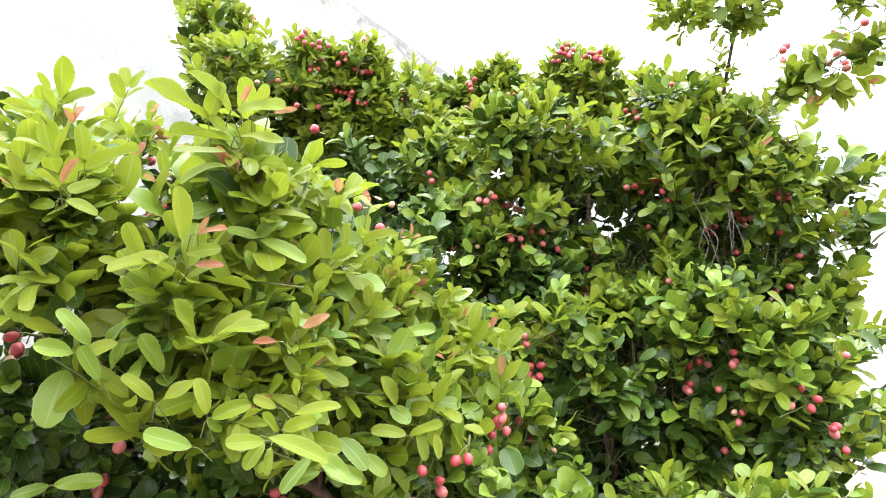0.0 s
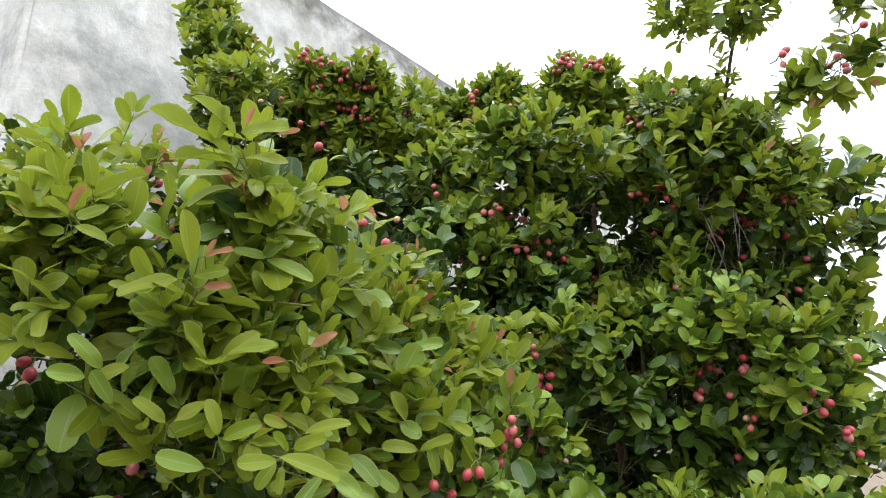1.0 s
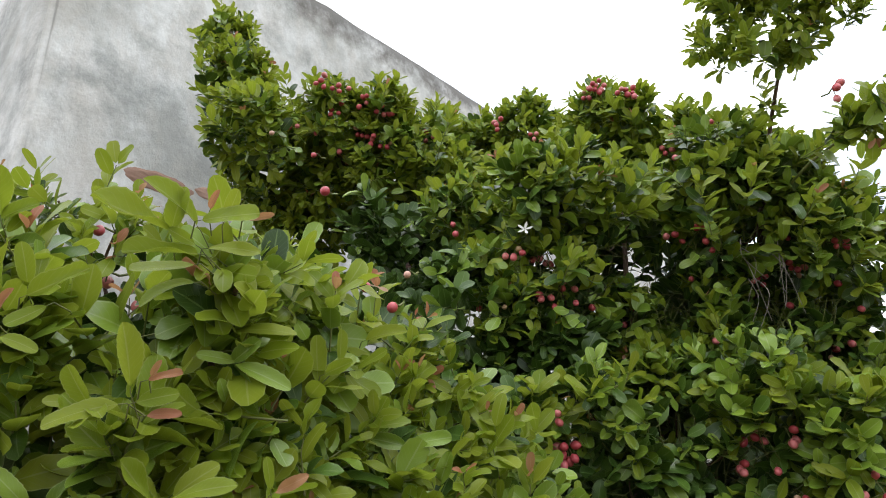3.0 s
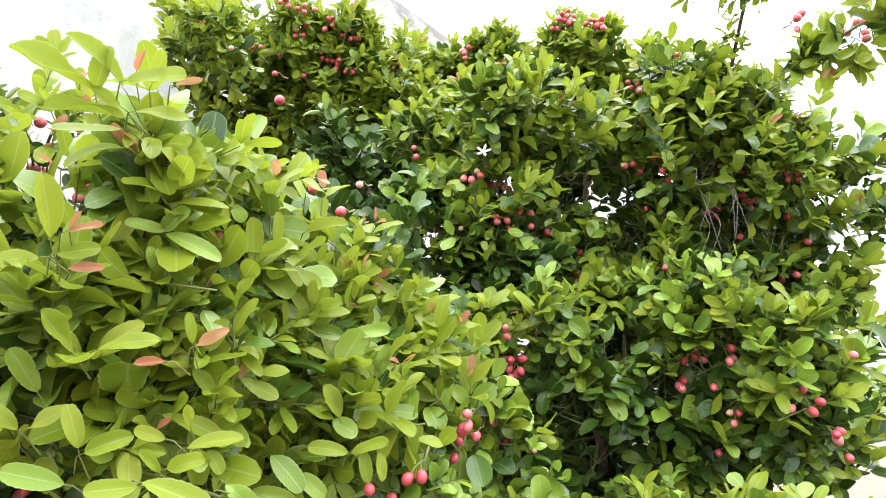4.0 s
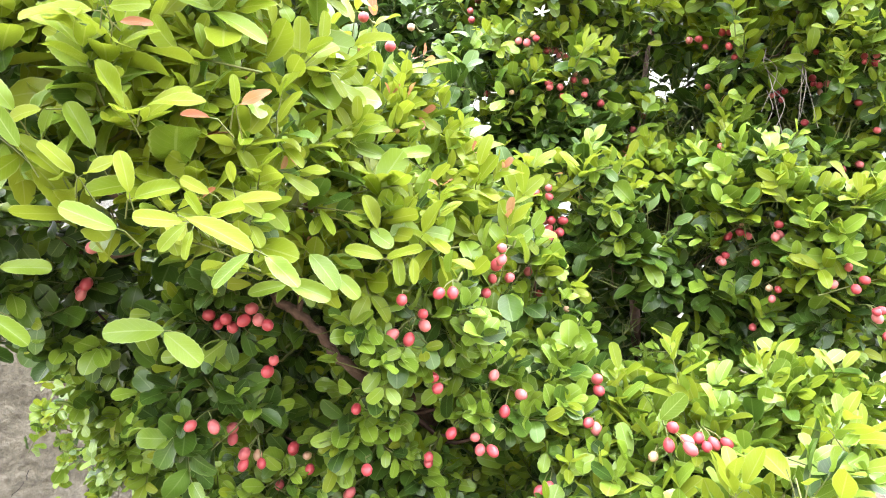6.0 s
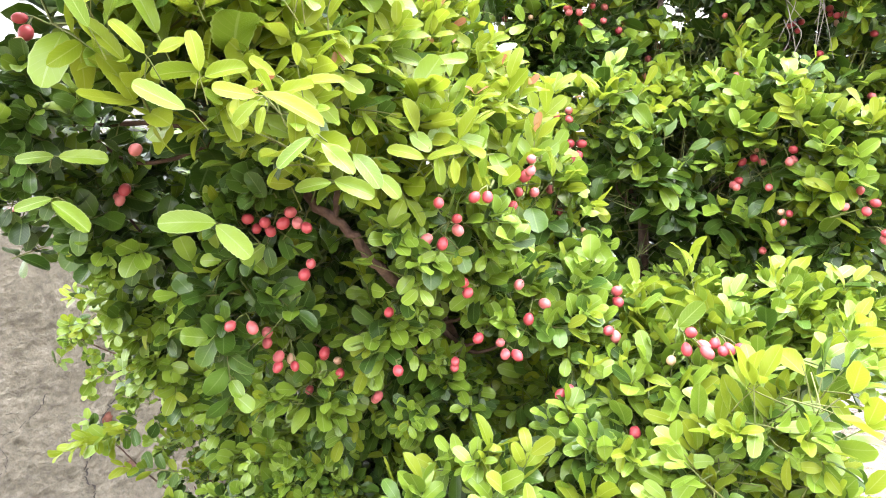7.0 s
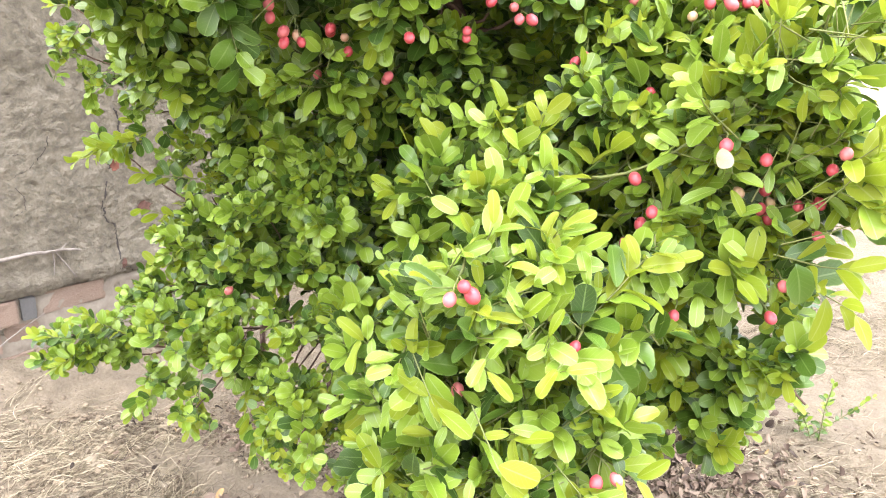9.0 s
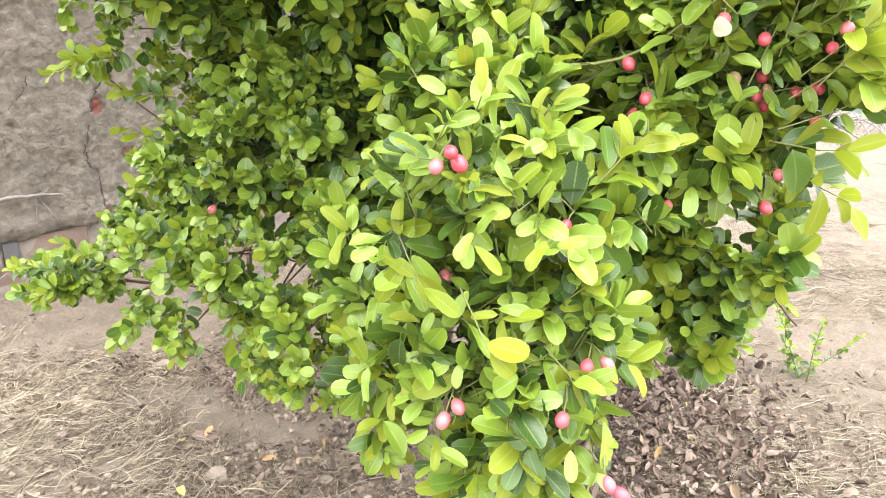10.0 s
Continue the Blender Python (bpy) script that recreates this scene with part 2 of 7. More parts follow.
def plaster_material(name, tint, damp=0.6):
    """Old cement plaster: pale wash, damp streaks running down, dark mould under the top edge, bare mud-grey towards the foot."""
    m, n, k, p = material(name, 0.93)
    cloud, grain, fine = noise_node(n, k, 1.5, 8, 0.65), noise_node(n, k, 9, 8, 0.7), noise_node(n, k, 70, 6, 0.7)
    streak = noise_node(n, k, 1.0, 8, 0.75, "Object", (3.6, 3.6, 0.9))
    blotch = noise_node(n, k, 3.1, 9, 0.72)
    xyz, where = n.new("ShaderNodeSeparateXYZ"), n.new("ShaderNodeTexCoord")
    k.new(where.outputs["Object"], xyz.inputs["Vector"])
    c = ramp(n, k, cloud, (0.37, (0.31 * tint, 0.32 * tint, 0.30 * tint)), (0.46, (0.475 * tint, 0.495 * tint, 0.478 * tint)), (0.58, (0.62 * tint, 0.632 * tint, 0.612 * tint)))
    c = mixed(n, k, ramp(n, k, streak, (0.48, (0.0, 0.0, 0.0)), (0.66, (damp, damp, damp))), c, (0.40 * tint * (1.2 - damp) / 0.6, 0.38 * tint * (1.2 - damp) / 0.6, 0.34 * tint * (1.2 - damp) / 0.6))
    c = mixed(n, k, ramp(n, k, grain, (0.45, (0.0, 0.0, 0.0)), (0.7, (0.65, 0.65, 0.65))), c, (0.38 * tint, 0.37 * tint, 0.33 * tint))
    c = mixed(n, k, ramp(n, k, blotch, (0.47, (0.0, 0.0, 0.0)), (0.64, (0.80, 0.80, 0.80))), c, (0.21 * tint, 0.222 * tint, 0.21 * tint))
    mould = calc(n, k, "ADD", xyz.outputs["Z"], calc(n, k, "MULTIPLY", grain, 0.35))
    mould = ramp(n, k, calc(n, k, "MULTIPLY", mould, 0.25), (0.938, (0.0, 0.0, 0.0)), (0.972, (0.88, 0.88, 0.88)))
    c = mixed(n, k, mould, c, (0.09, 0.085, 0.075))
    foot = calc(n, k, "ADD", xyz.outputs["Z"], calc(n, k, "MULTIPLY", cloud, 0.9))
    foot = ramp(n, k, calc(n, k, "MULTIPLY", foot, 0.3), (0.52, (1.0, 1.0, 1.0)), (0.72, (0.0, 0.0, 0.0)))
    bare = ramp(n, k, grain, (0.34, (0.150, 0.130, 0.094)), (0.48, (0.186, 0.163, 0.120)), (0.66, (0.224, 0.199, 0.150)))
    bare = mixed(n, k, ramp(n, k, fine, (0.44, (0.0, 0.0, 0.0)), (0.62, (0.35, 0.35, 0.35))), bare, (0.105, 0.093, 0.079))
    lumps = noise_node(n, k, 26, 6, 0.62)
    # relief shading painted into the colour: hollows darker, lumps lighter
    bare = mixed(n, k, 1.0, bare, ramp(n, k, lumps, (0.38, (0.80, 0.79, 0.77)), (0.58, (1.16, 1.16, 1.16))), "MULTIPLY")
    c = mixed(n, k, foot, c, bare)
    k.new(c, p.inputs["Base Color"])
    ridge = n.new("ShaderNodeTexNoise")
    ridge.noise_type = "RIDGED_MULTIFRACTAL"
    ridge.inputs["Scale"].default_value, ridge.inputs["Detail"].default_value = 38.0, 3.0
    k.new(where.outputs["Object"], ridge.inputs["Vector"])
    lumps = calc(n, k, "ADD", lumps, calc(n, k, "MULTIPLY", ridge.outputs["Fac"], 0.8))
    rough = calc(n, k, "ADD", calc(n, k, "MULTIPLY", lumps, 0.55), calc(n, k, "MULTIPLY", fine, 0.55))
    smooth = calc(n, k, "ADD", calc(n, k, "MULTIPLY", grain, 0.3), calc(n, k, "MULTIPLY", fine, 0.08))
    bump(n, k, p, calc(n, k, "ADD", calc(n, k, "MULTIPLY", rough, foot), smooth), 1.0, 0.03)
    return m


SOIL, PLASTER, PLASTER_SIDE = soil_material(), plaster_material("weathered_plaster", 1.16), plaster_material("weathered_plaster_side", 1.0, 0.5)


# ---- mesh helpers ----
def link_mesh(name, bm, mats, parent=None, label="", smooth=True):
    me = bpy.data.meshes.new(name)
    bm.to_mesh(me)
    bm.free()
    for m in (mats if isinstance(mats, (list, tuple)) else [mats]):
        me.materials.append(m)
    for f in me.polygons:
        f.use_smooth = smooth
    ob = new(name, me)
    if parent is not None:
        ob.parent = parent
    if label:
        ob["label"] = label
    return ob


def part(name, bm, mats, parent, label="", smooth=True):
    return link_mesh(name, bm, mats, parent, label, smooth)


def array_mesh(name, verts, faces, mats, mat_index=None, uv=None):
    """A mesh from numpy arrays; faces is a list of (n, k) index arrays with k corners each."""
    me = bpy.data.meshes.new(name)
    loops = np.concatenate([f.ravel() for f in faces]).astype(np.int32)
    totals = np.concatenate([np.full(len(f), f.shape[1], np.int32) for f in faces])
    me.vertices.add(len(verts))
    me.vertices.foreach_set("co", np.ascontiguousarray(verts, np.float32).ravel())
    me.loops.add(len(loops))
    me.loops.foreach_set("vertex_index", loops)
    me.polygons.add(len(totals))
    me.polygons.foreach_set("loop_start", np.concatenate([[0], np.cumsum(totals)[:-1]]).astype(np.int32))
    me.polygons.foreach_set("use_smooth", np.ones(len(totals), bool))
    for m in mats:
        me.materials.append(m)
    if mat_index is not None:
        me.polygons.foreach_set("material_index", np.ascontiguousarray(mat_index, np.int32))
    if uv is not None:
        me.uv_layers.new(name="leaf").data.foreach_set("uv", np.ascontiguousarray(uv[loops], np.float32).ravel())
    me.update(calc_edges=True)
    me.validate()
    return me


def unit(a):
    return a / np.maximum(np.linalg.norm(a, axis=-1, keepdims=True), 1e-9)


# ---- plants ----
def leaf_blade(stations, widths, cols):
    """A flat unit leaf along +y: (u, v) grid of points and its faces."""
    grid = [(0.5, 0.0)]
    for s in stations:
        grid += [(0.5 + 0.5 * c, s) for c in cols]
    grid.append((0.5, 1.0))
    w = np.array([0.0] + [x for x in widths for _ in cols] + [0.0])
    uv = np.array(grid)
    nc, ns = len(cols), len(stations)
    tris = [(0, 1 + c + 1, 1 + c) for c in range(nc - 1)] + [(len(grid) - 1, 1 + (ns - 1) * nc + c, 1 + (ns - 1) * nc + c + 1) for c in range(nc - 1)]
    quads = [(1 + r * nc + c, 1 + r * nc + c + 1, 1 + (r + 1) * nc + c + 1, 1 + (r + 1) * nc + c) for r in range(ns - 1) for c in range(nc - 1)]
    return uv, w, np.array(tris), np.array(quads)


def toothed(count, tooth):
    """Stations and half widths of a blunt oval blade with a finely toothed margin."""
    v = np.linspace(0.04, 0.985, count)
    w = np.interp(v, (0.0, 0.04, 0.14, 0.30, 0.48, 0.67, 0.83, 0.935, 0.985), (0.0, 0.22, 0.56, 0.85, 0.98, 1.0, 0.89, 0.66, 0.38))
    return tuple(v), tuple(w * (1 + tooth * (np.arange(count) % 2 * 2 - 1) * (v > 0.25)))


COARSE = leaf_blade(*toothed(9, 0.03), (-1, 0, 1))
FINE = leaf_blade(*toothed(17, 0.03), (-1, -0.5, 0, 0.5, 1))


def blade_points(blade, length, width, cup, curl, wave):
    """Leaf-local points (n, m, 3) for arrays of sizes: x across, y along, z along the normal."""
    uv, w, _, _ = blade
    x = (uv[:, 0] - 0.5)[None] * 2 * w[None] * width[:, None] * 0.5
    y = uv[None, :, 1] * length[:, None]
    z = cup[:, None] * np.abs(x) - curl[:, None] * length[:, None] * uv[None, :, 1] ** 2
    z = z + wave[:, None] * width[:, None] * 0.12 * np.sin(uv[None, :, 1] * 7.0 + wave[:, None] * 9) * np.sign(uv[None, :, 0] - 0.5)
    return np.stack([x, y * (1 - 0.12 * np.abs(curl[:, None])), z], -1)


class Growth:
    """Leafy twigs collected for one shrub."""

    def __init__(self, seed):
        self.rng = np.random.default_rng(seed)
        self.base, self.axis, self.normal, self.length, self.width, self.kind = [], [], [], [], [], []
        self.tubes = []

    def shoots(self, start, way, long, leaf, young, flush, gap=0.30, spread=0.95, rise=0.8, shaded=0.3, broad=1.0, face=0.46):
        """Twigs from start along way, each with opposite pairs of leaves; the topmost leaves are the youngest."""
        rng = self.rng
        for s, d, l, lf, yg in zip(start, way, long, leaf, young):
            nodes = max(2, int(l / (lf * gap)))
            f = (np.arange(nodes) + 0.6) / nodes
            bend = rng.normal(0, 0.12, 3)
            pos = s + np.outer(f * l, d) + np.outer((f * l) ** 2 / max(l, 1e-3), bend)
            self.tubes.append((s, pos[nodes // 2], pos[-1], 0.0008 + 0.0032 * l))
            side = unit(np.cross(d, rng.normal(0, 1, 3)))
            up = unit(np.cross(d, side))
            tip_young = rng.random() < yg
            tip_flush = tip_young and rng.random() < flush
            for i in range(nodes):
                r = side if i % 2 == 0 else up
                if rng.random() < 0.5:
                    r = unit(r + rng.normal(0, 0.35, 3))
                for sign in (-1, 1):
                    if rng.random() < 0.08:
                        continue
                    along = 0.50 + 0.9 * f[i] ** 2
                    a = unit(d * along + sign * r * spread + rng.normal(0, 0.16, 3) + np.array((0, 0, 0.02)))
                    n = d * 0.45 + np.array((0.05, -face, rise * 0.85)) + rng.normal(0, 0.40, 3)
                    n = unit(n - a * np.dot(n, a))
                    size = lf * (0.72 + 0.5 * math.sin(math.pi * min(1.0, 0.25 + 0.62 * f[i]))) * rng.uniform(0.75, 1.12)
                    kind = 0
                    if tip_young and i >= nodes - 1 - int(2.6 * yg):
                        kind = 1
                    elif rng.random() < 0.45 * yg * yg:
                        kind = 1
                    if tip_flush and i == nodes - 1:
                        kind = 2
                        size *= 0.6
                    # shade painted in: leaves nearer the foot of a shoot turn dark green
                    if kind == 0 and rng.random() < shaded * (2.6 - 2.4 * f[i]):
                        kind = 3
                    self.base.append(pos[i] + a * 0.003)
                    self.axis.append(a)
                    self.normal.append(n)
                    self.length.append(size)
                    self.width.append(size * (rng.uniform(0.40, 0.54) if kind in (1, 2) else rng.uniform(0.48, 0.68)) * broad)
                    self.kind.append(kind)

    def clumps(self, rows, leaf, young=0.4, flush=0.1, cover=1.0, others=(), back=0.35, least=5, shaded=0.42, broad=1.0, lift=0.42, face=0.46):
        """Fill balls of foliage (x, y, z, radius): twigs spring from inside and end near the skin."""
        rng = self.rng
        balls = np.array(list(rows) + list(others), float)
        for x, y, z, r in rows:
            r = max(r, leaf)
            c = np.array((x, y, z))
            lf = leaf * rng.uniform(0.92, 1.08)
            count = max(least, int(cover * 6.6 * (r / lf) ** 2))
            u = unit(rng.normal(0, 1, (count * 2, 3)) + np.array((0, -0.25, 0.25)))
            tip = c + u * r * rng.uniform(0.75, 1.05, (count * 2, 1))
            far = np.linalg.norm(tip[:, None] - balls[None, :, :3], axis=2) / np.maximum(balls[None, :, 3], leaf)
            deep = far.min(axis=1) < 0.62
            keep = (~deep | (rng.random(count * 2) < 0.3)) & ((u[:, 1] < 0.45) | (rng.random(count * 2) < back)) & (tip[:, 2] > 0.03)
            u, tip = u[keep][:count], tip[keep][:count]
            if not len(u):
                continue
            way = unit(u * 0.85 + np.array((0, -0.18, lift)) + rng.normal(0, 0.42, u.shape))
            sizes = lf * rng.uniform(0.62, 1.14, len(u))
            long = np.minimum(rng.uniform(1.3, 2.9, len(u)) * sizes, r * 1.5)
            self.shoots(tip - way * long[:, None] * 0.8, way, long, sizes, np.full(len(u), young), flush, shaded=shaded, broad=broad, face=face)

    def arrays(self):
        return [np.array(a) for a in (self.base, self.axis, self.normal, self.length, self.width, self.kind)]


def tube_mesh(name, paths, mats, sides=5):
    """Tapered round stems through lists of (points, radii)."""
    verts, quads, start = [], [], 0
    for pts, radii in paths:
        pts = np.array(pts, float)
        t = unit(np.gradient(pts, axis=0))
        a = unit(np.cross(t, np.array((0.31, 0.2, 0.93))))
        b = np.cross(t, a)
        ang = np.arange(sides) * 2 * math.pi / sides
        ring = pts[:, None] + np.array(radii)[:, None, None] * (np.cos(ang)[None, :, None] * a[:, None] + np.sin(ang)[None, :, None] * b[:, None])
        verts.append(ring.reshape(-1, 3))
        m = len(pts)
        i, j = np.meshgrid(np.arange(m - 1), np.arange(sides), indexing="ij")
        q = np.stack([i * sides + j, i * sides + (j + 1) % sides, (i + 1) * sides + (j + 1) % sides, (i + 1) * sides + j], -1).reshape(-1, 4)
        quads.append(q + start)
        start += m * sides
    return array_mesh(name, np.concatenate(verts), [np.concatenate(quads)], mats)


FINE_MESHES = {}


def fine_leaf(kind, variant):
    if (kind, variant) not in FINE_MESHES:
        rng = np.random.default_rng(variant)
        uv, _, tris, quads = FINE
        pts = blade_points(FINE, np.array([1.0]), np.array([rng.uniform(0.42, 0.58)]), rng.uniform(0.05, 0.6, 1), rng.uniform(-0.12, 0.38, 1), rng.uniform(0.1, 1.1, 1))[0]
        FINE_MESHES[kind, variant] = array_mesh("leaf", pts, [tris, quads], [LEAF_SINGLE[kind]], None, uv)
    return FINE_MESHES[kind, variant]


def leaves(growth, shrub, near=(0.05, 0.0, 1.25), singles=280, clear=0.24, bunches=(), single_leaves=(), hollows=()):
    """The shrub's foliage: its nearest leaves one by one, the rest as one mass."""
    base, axis, normal, length, width, kind = growth.arrays()
    rng = growth.rng
    dist = np.linalg.norm(base - np.array(near), axis=1)
    # keep a clear way in front of the shrubs
    way = np.linalg.norm((base - np.array((0.05, 0.0, 0.0)))[:, :2], axis=1)
    ok = way > clear
    # fruit hangs in the open, on the outer side of the leaves
    middle = base + axis * length[:, None] * 0.5
    for x, y, z, r in hollows:
        c = np.array((x, y, z))
        out = unit(np.array((0.06, 0.0, 1.28)) - c)
        rel = middle - c
        along = rel @ out
        aside = np.linalg.norm(rel - along[:, None] * out, axis=1)
        ok &= ~((np.abs(along) < 0.16) & (aside < r * (0.75 + 0.5 * rng.random(len(aside)))))
    for x, y, z, count in bunches:
        c = np.array((x, y, z))
        out = unit(np.array((0.06, 0.0, 1.28)) - c)
        rel = middle - c
        along = rel @ out
        aside = np.linalg.norm(rel - along[:, None] * out, axis=1)
        ok &= ~((along > -0.015) & (along < 0.30) & (aside < 0.010 + 0.0026 * count + 0.18 * length))
    for x0, y0, z0, x1, y1, z1, lean, k in single_leaves:
        a, b = np.array((x0, y0, z0)), np.array((x1, y1, z1))
        l = np.linalg.norm(b - a)
        c = (a + b) / 2
        out = unit(np.array((0.06, 0.0, 1.25)) - c)
        rel = middle - c
        along = rel @ out
        aside = np.linalg.norm(rel - along[:, None] * out, axis=1)
        ok &= ~((along > 0.0) & (along < 0.30) & (aside < 0.30 * l + 0.20 * length))
        ax = unit(b - a)
        up = unit(np.array((0, 0, 1.0)) - ax * ax[2])
        r = radians(lean)
        n = up * math.cos(r) + np.cross(ax, up) * math.sin(r)
        ob = new("leaf", fine_leaf(k, int(rng.integers(12))))
        m = Matrix((np.cross(ax, n), ax, n)).transposed().to_4x4()
        ob.parent = shrub
        w = l * (rng.uniform(0.70, 0.90) if k < 2 else 0.6)
        ob.matrix_basis = Matrix.Translation(a) @ m @ Matrix.Diagonal((w, l, l, 1))
        growth.tubes.append((a - ax * 0.012 + np.array((0, 0.010, -0.008)), a - ax * 0.005, a, 0.0006))
    base, axis, normal, length, width, kind, dist = [a[ok] for a in (base, axis, normal, length, width, kind, dist)]
    order = np.argsort(dist)
    one, mass = order[:singles], order[singles:]
    side = np.cross(axis, normal)
    for i in one:
        ob = new("leaf", fine_leaf(int(kind[i]), int(rng.integers(12))))
        m = Matrix((side[i], axis[i], normal[i])).transposed().to_4x4()
        ob.parent = shrub
        ob.matrix_basis = Matrix.Translation(base[i]) @ m @ Matrix.Diagonal((width[i] / 0.5, length[i], length[i], 1))
    uv, _, tris, quads = COARSE
    n, m = len(mass), len(uv)
    local = blade_points(COARSE, length[mass], width[mass], rng.uniform(0.0, 0.55, n), rng.uniform(-0.12, 0.40, n), rng.uniform(0, 1.0, n))
    pts = base[mass][:, None] + local[..., :1] * side[mass][:, None] + local[..., 1:2] * axis[mass][:, None] + local[..., 2:] * normal[mass][:, None]
    step = (np.arange(n) * m)[:, None, None]
    t, q = (tris[None] + step).reshape(-1, 3), (quads[None] + step).reshape(-1, 4)
    idx = np.concatenate([np.repeat(kind[mass], len(tris)), np.repeat(kind[mass], len(quads))])
    me = array_mesh("foliage", pts.reshape(-1, 3), [t, q], LEAF_JOINED, idx, np.tile(uv, (n, 1)))
    ob = tagged(new("foliage", me), "dense oval green leaves in opposite pairs", kind="stuff")
    ob.parent = shrub
    if growth.tubes:
        paths = [((s, c, e), (r, r * 0.8, r * 0.45)) for s, c, e, r in growth.tubes]
        tw = tagged(new("twig_mass", tube_mesh("twig_mass", paths, [TWIG], 4)), "thin greenish brown twigs", kind="stuff")
        tw.parent = shrub


def berry_mesh(kind, variant):
    rng = random.Random(variant * 7 + kind)
    bm = bmesh.new()
    bmesh.ops.create_uvsphere(bm, u_segments=10, v_segments=7, radius=1.0)
    long, point = rng.uniform(1.18, 1.38), rng.uniform(0.05, 0.16)
    for v in bm.verts:
        z = v.co.z
        v.co = Vector((v.co.x * (1 - 0.10 * z), v.co.y * (1 - 0.10 * z), z * long + (point * max(0, -z) ** 4 * -1)))
    me = bpy.data.meshes.new("fruit")
    bm.to_mesh(me)
    bm.free()
    for f in me.polygons:
        f.use_smooth = True
    me.materials.append(BERRY[kind])
    return me


BERRY_MESHES = {(k, v): berry_mesh(k, v) for k in range(3) for v in range(3)}


def fruits(shrub, rows, seed, size=0.0068, ripe=0.55):
    """Bunches of small oval fruits (x, y, z, count) on short stalks."""
    rng = random.Random(seed)
    stalks = []
    for x, y, z, count in rows:
        c = Vector((x, y - 0.012, z))
        hub = c + Vector((rng.uniform(-0.008, 0.008), 0.016, 0.009 + 0.0012 * count))
        placed = []
        for _ in range(count):
            for _try in range(30):
                spread = 0.0050 * (count ** 0.45 if count > 1 else 0)
                p = c + Vector((rng.gauss(0, 1) * spread, rng.gauss(0, 0.6) * spread, rng.gauss(0, 1) * spread))
                if all((p - q).length > size * 1.9 for q in placed):
                    break
            placed.append(p)
            roll = rng.random()
            kind = 0 if roll < ripe else 1 if roll < 0.93 else 2
            ob = new("fruit", BERRY_MESHES[kind, rng.randrange(3)])
            s = size * rng.uniform(0.85, 1.1) * (0.85 if kind == 2 else 1)
            hang = (hub - p).normalized()
            ob.parent = shrub
            ob.matrix_basis = Matrix.Translation(p) @ hang.to_track_quat("Z", "Y").to_matrix().to_4x4() @ Matrix.Diagonal((s, s, s, 1))
            stalks.append(((tuple(hub), tuple((hub + p) / 2 + Vector((0, 0, 0.002))), tuple(p + hang * s)), (0.0010, 0.0008, 0.0007)))
        stalks.append(((tuple(hub + Vector((0.004, 0.05, 0.012))), tuple(hub + Vector((0.002, 0.02, 0.0))), tuple(hub)), (0.002, 0.0016, 0.0012)))
    st = tagged(new("stalk_mass", tube_mesh("stalk_mass", stalks, [TWIG], 4)), "short green fruit stalks", kind="stuff")
    st.parent = shrub


def flower(shrub, x, y, z, size=0.016):
    """A white five-petalled star on a slim tube."""
    bm = bmesh.new()
    for i in range(5):
        a = i * 2 * math.pi / 5
        ring = [(0.0, 0.0), (0.25, -0.12), (0.7, -0.17), (1.0, 0.0), (0.7, 0.17), (0.25, 0.12)]
        top = [bm.verts.new((size * (u * math.cos(a) - v * math.sin(a)), size * (u * math.sin(a) + v * math.cos(a)), size * 0.25 * u * u)) for u, v in ring]
        low = [bm.verts.new(v.co + Vector((0, 0, -0.0006))) for v in top]
        bm.faces.new(top)
        bm.faces.new(low[::-1])
        for j in range(6):
            bm.faces.new((top[j], low[j], low[(j + 1) % 6], top[(j + 1) % 6]))
    ob = part("flower", bm, PETAL, shrub, "small white star-shaped flower", False)
    ob.matrix_basis = look((x, y, z), (x + 0.1, y + 0.8, z - 0.3)) 
    bm = bmesh.new()
    bmesh.ops.create_cone(bm, segments=7, radius1=size * 0.1, radius2=size * 0.13, depth=size * 1.1, matrix=Matrix.Translation((0, 0, -size * 0.55)))
    part("tube", bm, CALYX, ob)


def limb(shrub, name, pts, thick, thin, sides=8, label="", mat=None):
    """One woody stem through a few points, smoothed and slightly knotted."""
    pts = np.array(pts, float)
    rng = np.random.default_rng(int(abs(pts.sum()) * 1000))
    t = np.linspace(0, len(pts) - 1, (len(pts) - 1) * 5 + 1)
    i = np.minimum(t.astype(int), len(pts) - 2)
    f = (t - i)[:, None]
    g = np.gradient(pts, axis=0)
    h00, h10, h01, h11 = 2 * f**3 - 3 * f**2 + 1, f**3 - 2 * f**2 + f, -2 * f**3 + 3 * f**2, f**3 - f**2
    way = h00 * pts[i] + h10 * g[i] + h01 * pts[i + 1] + h11 * g[i + 1]
    way[1:-1] += rng.normal(0, thick * 0.18, way[1:-1].shape)
    rad = np.linspace(thick, thin, len(way)) * rng.uniform(0.9, 1.12, len(way))
    ob = new(name, tube_mesh(name, [(way, rad)], [mat or BARK], sides))
    ob.parent = shrub
    if label:
        ob["label"] = label
    return ob


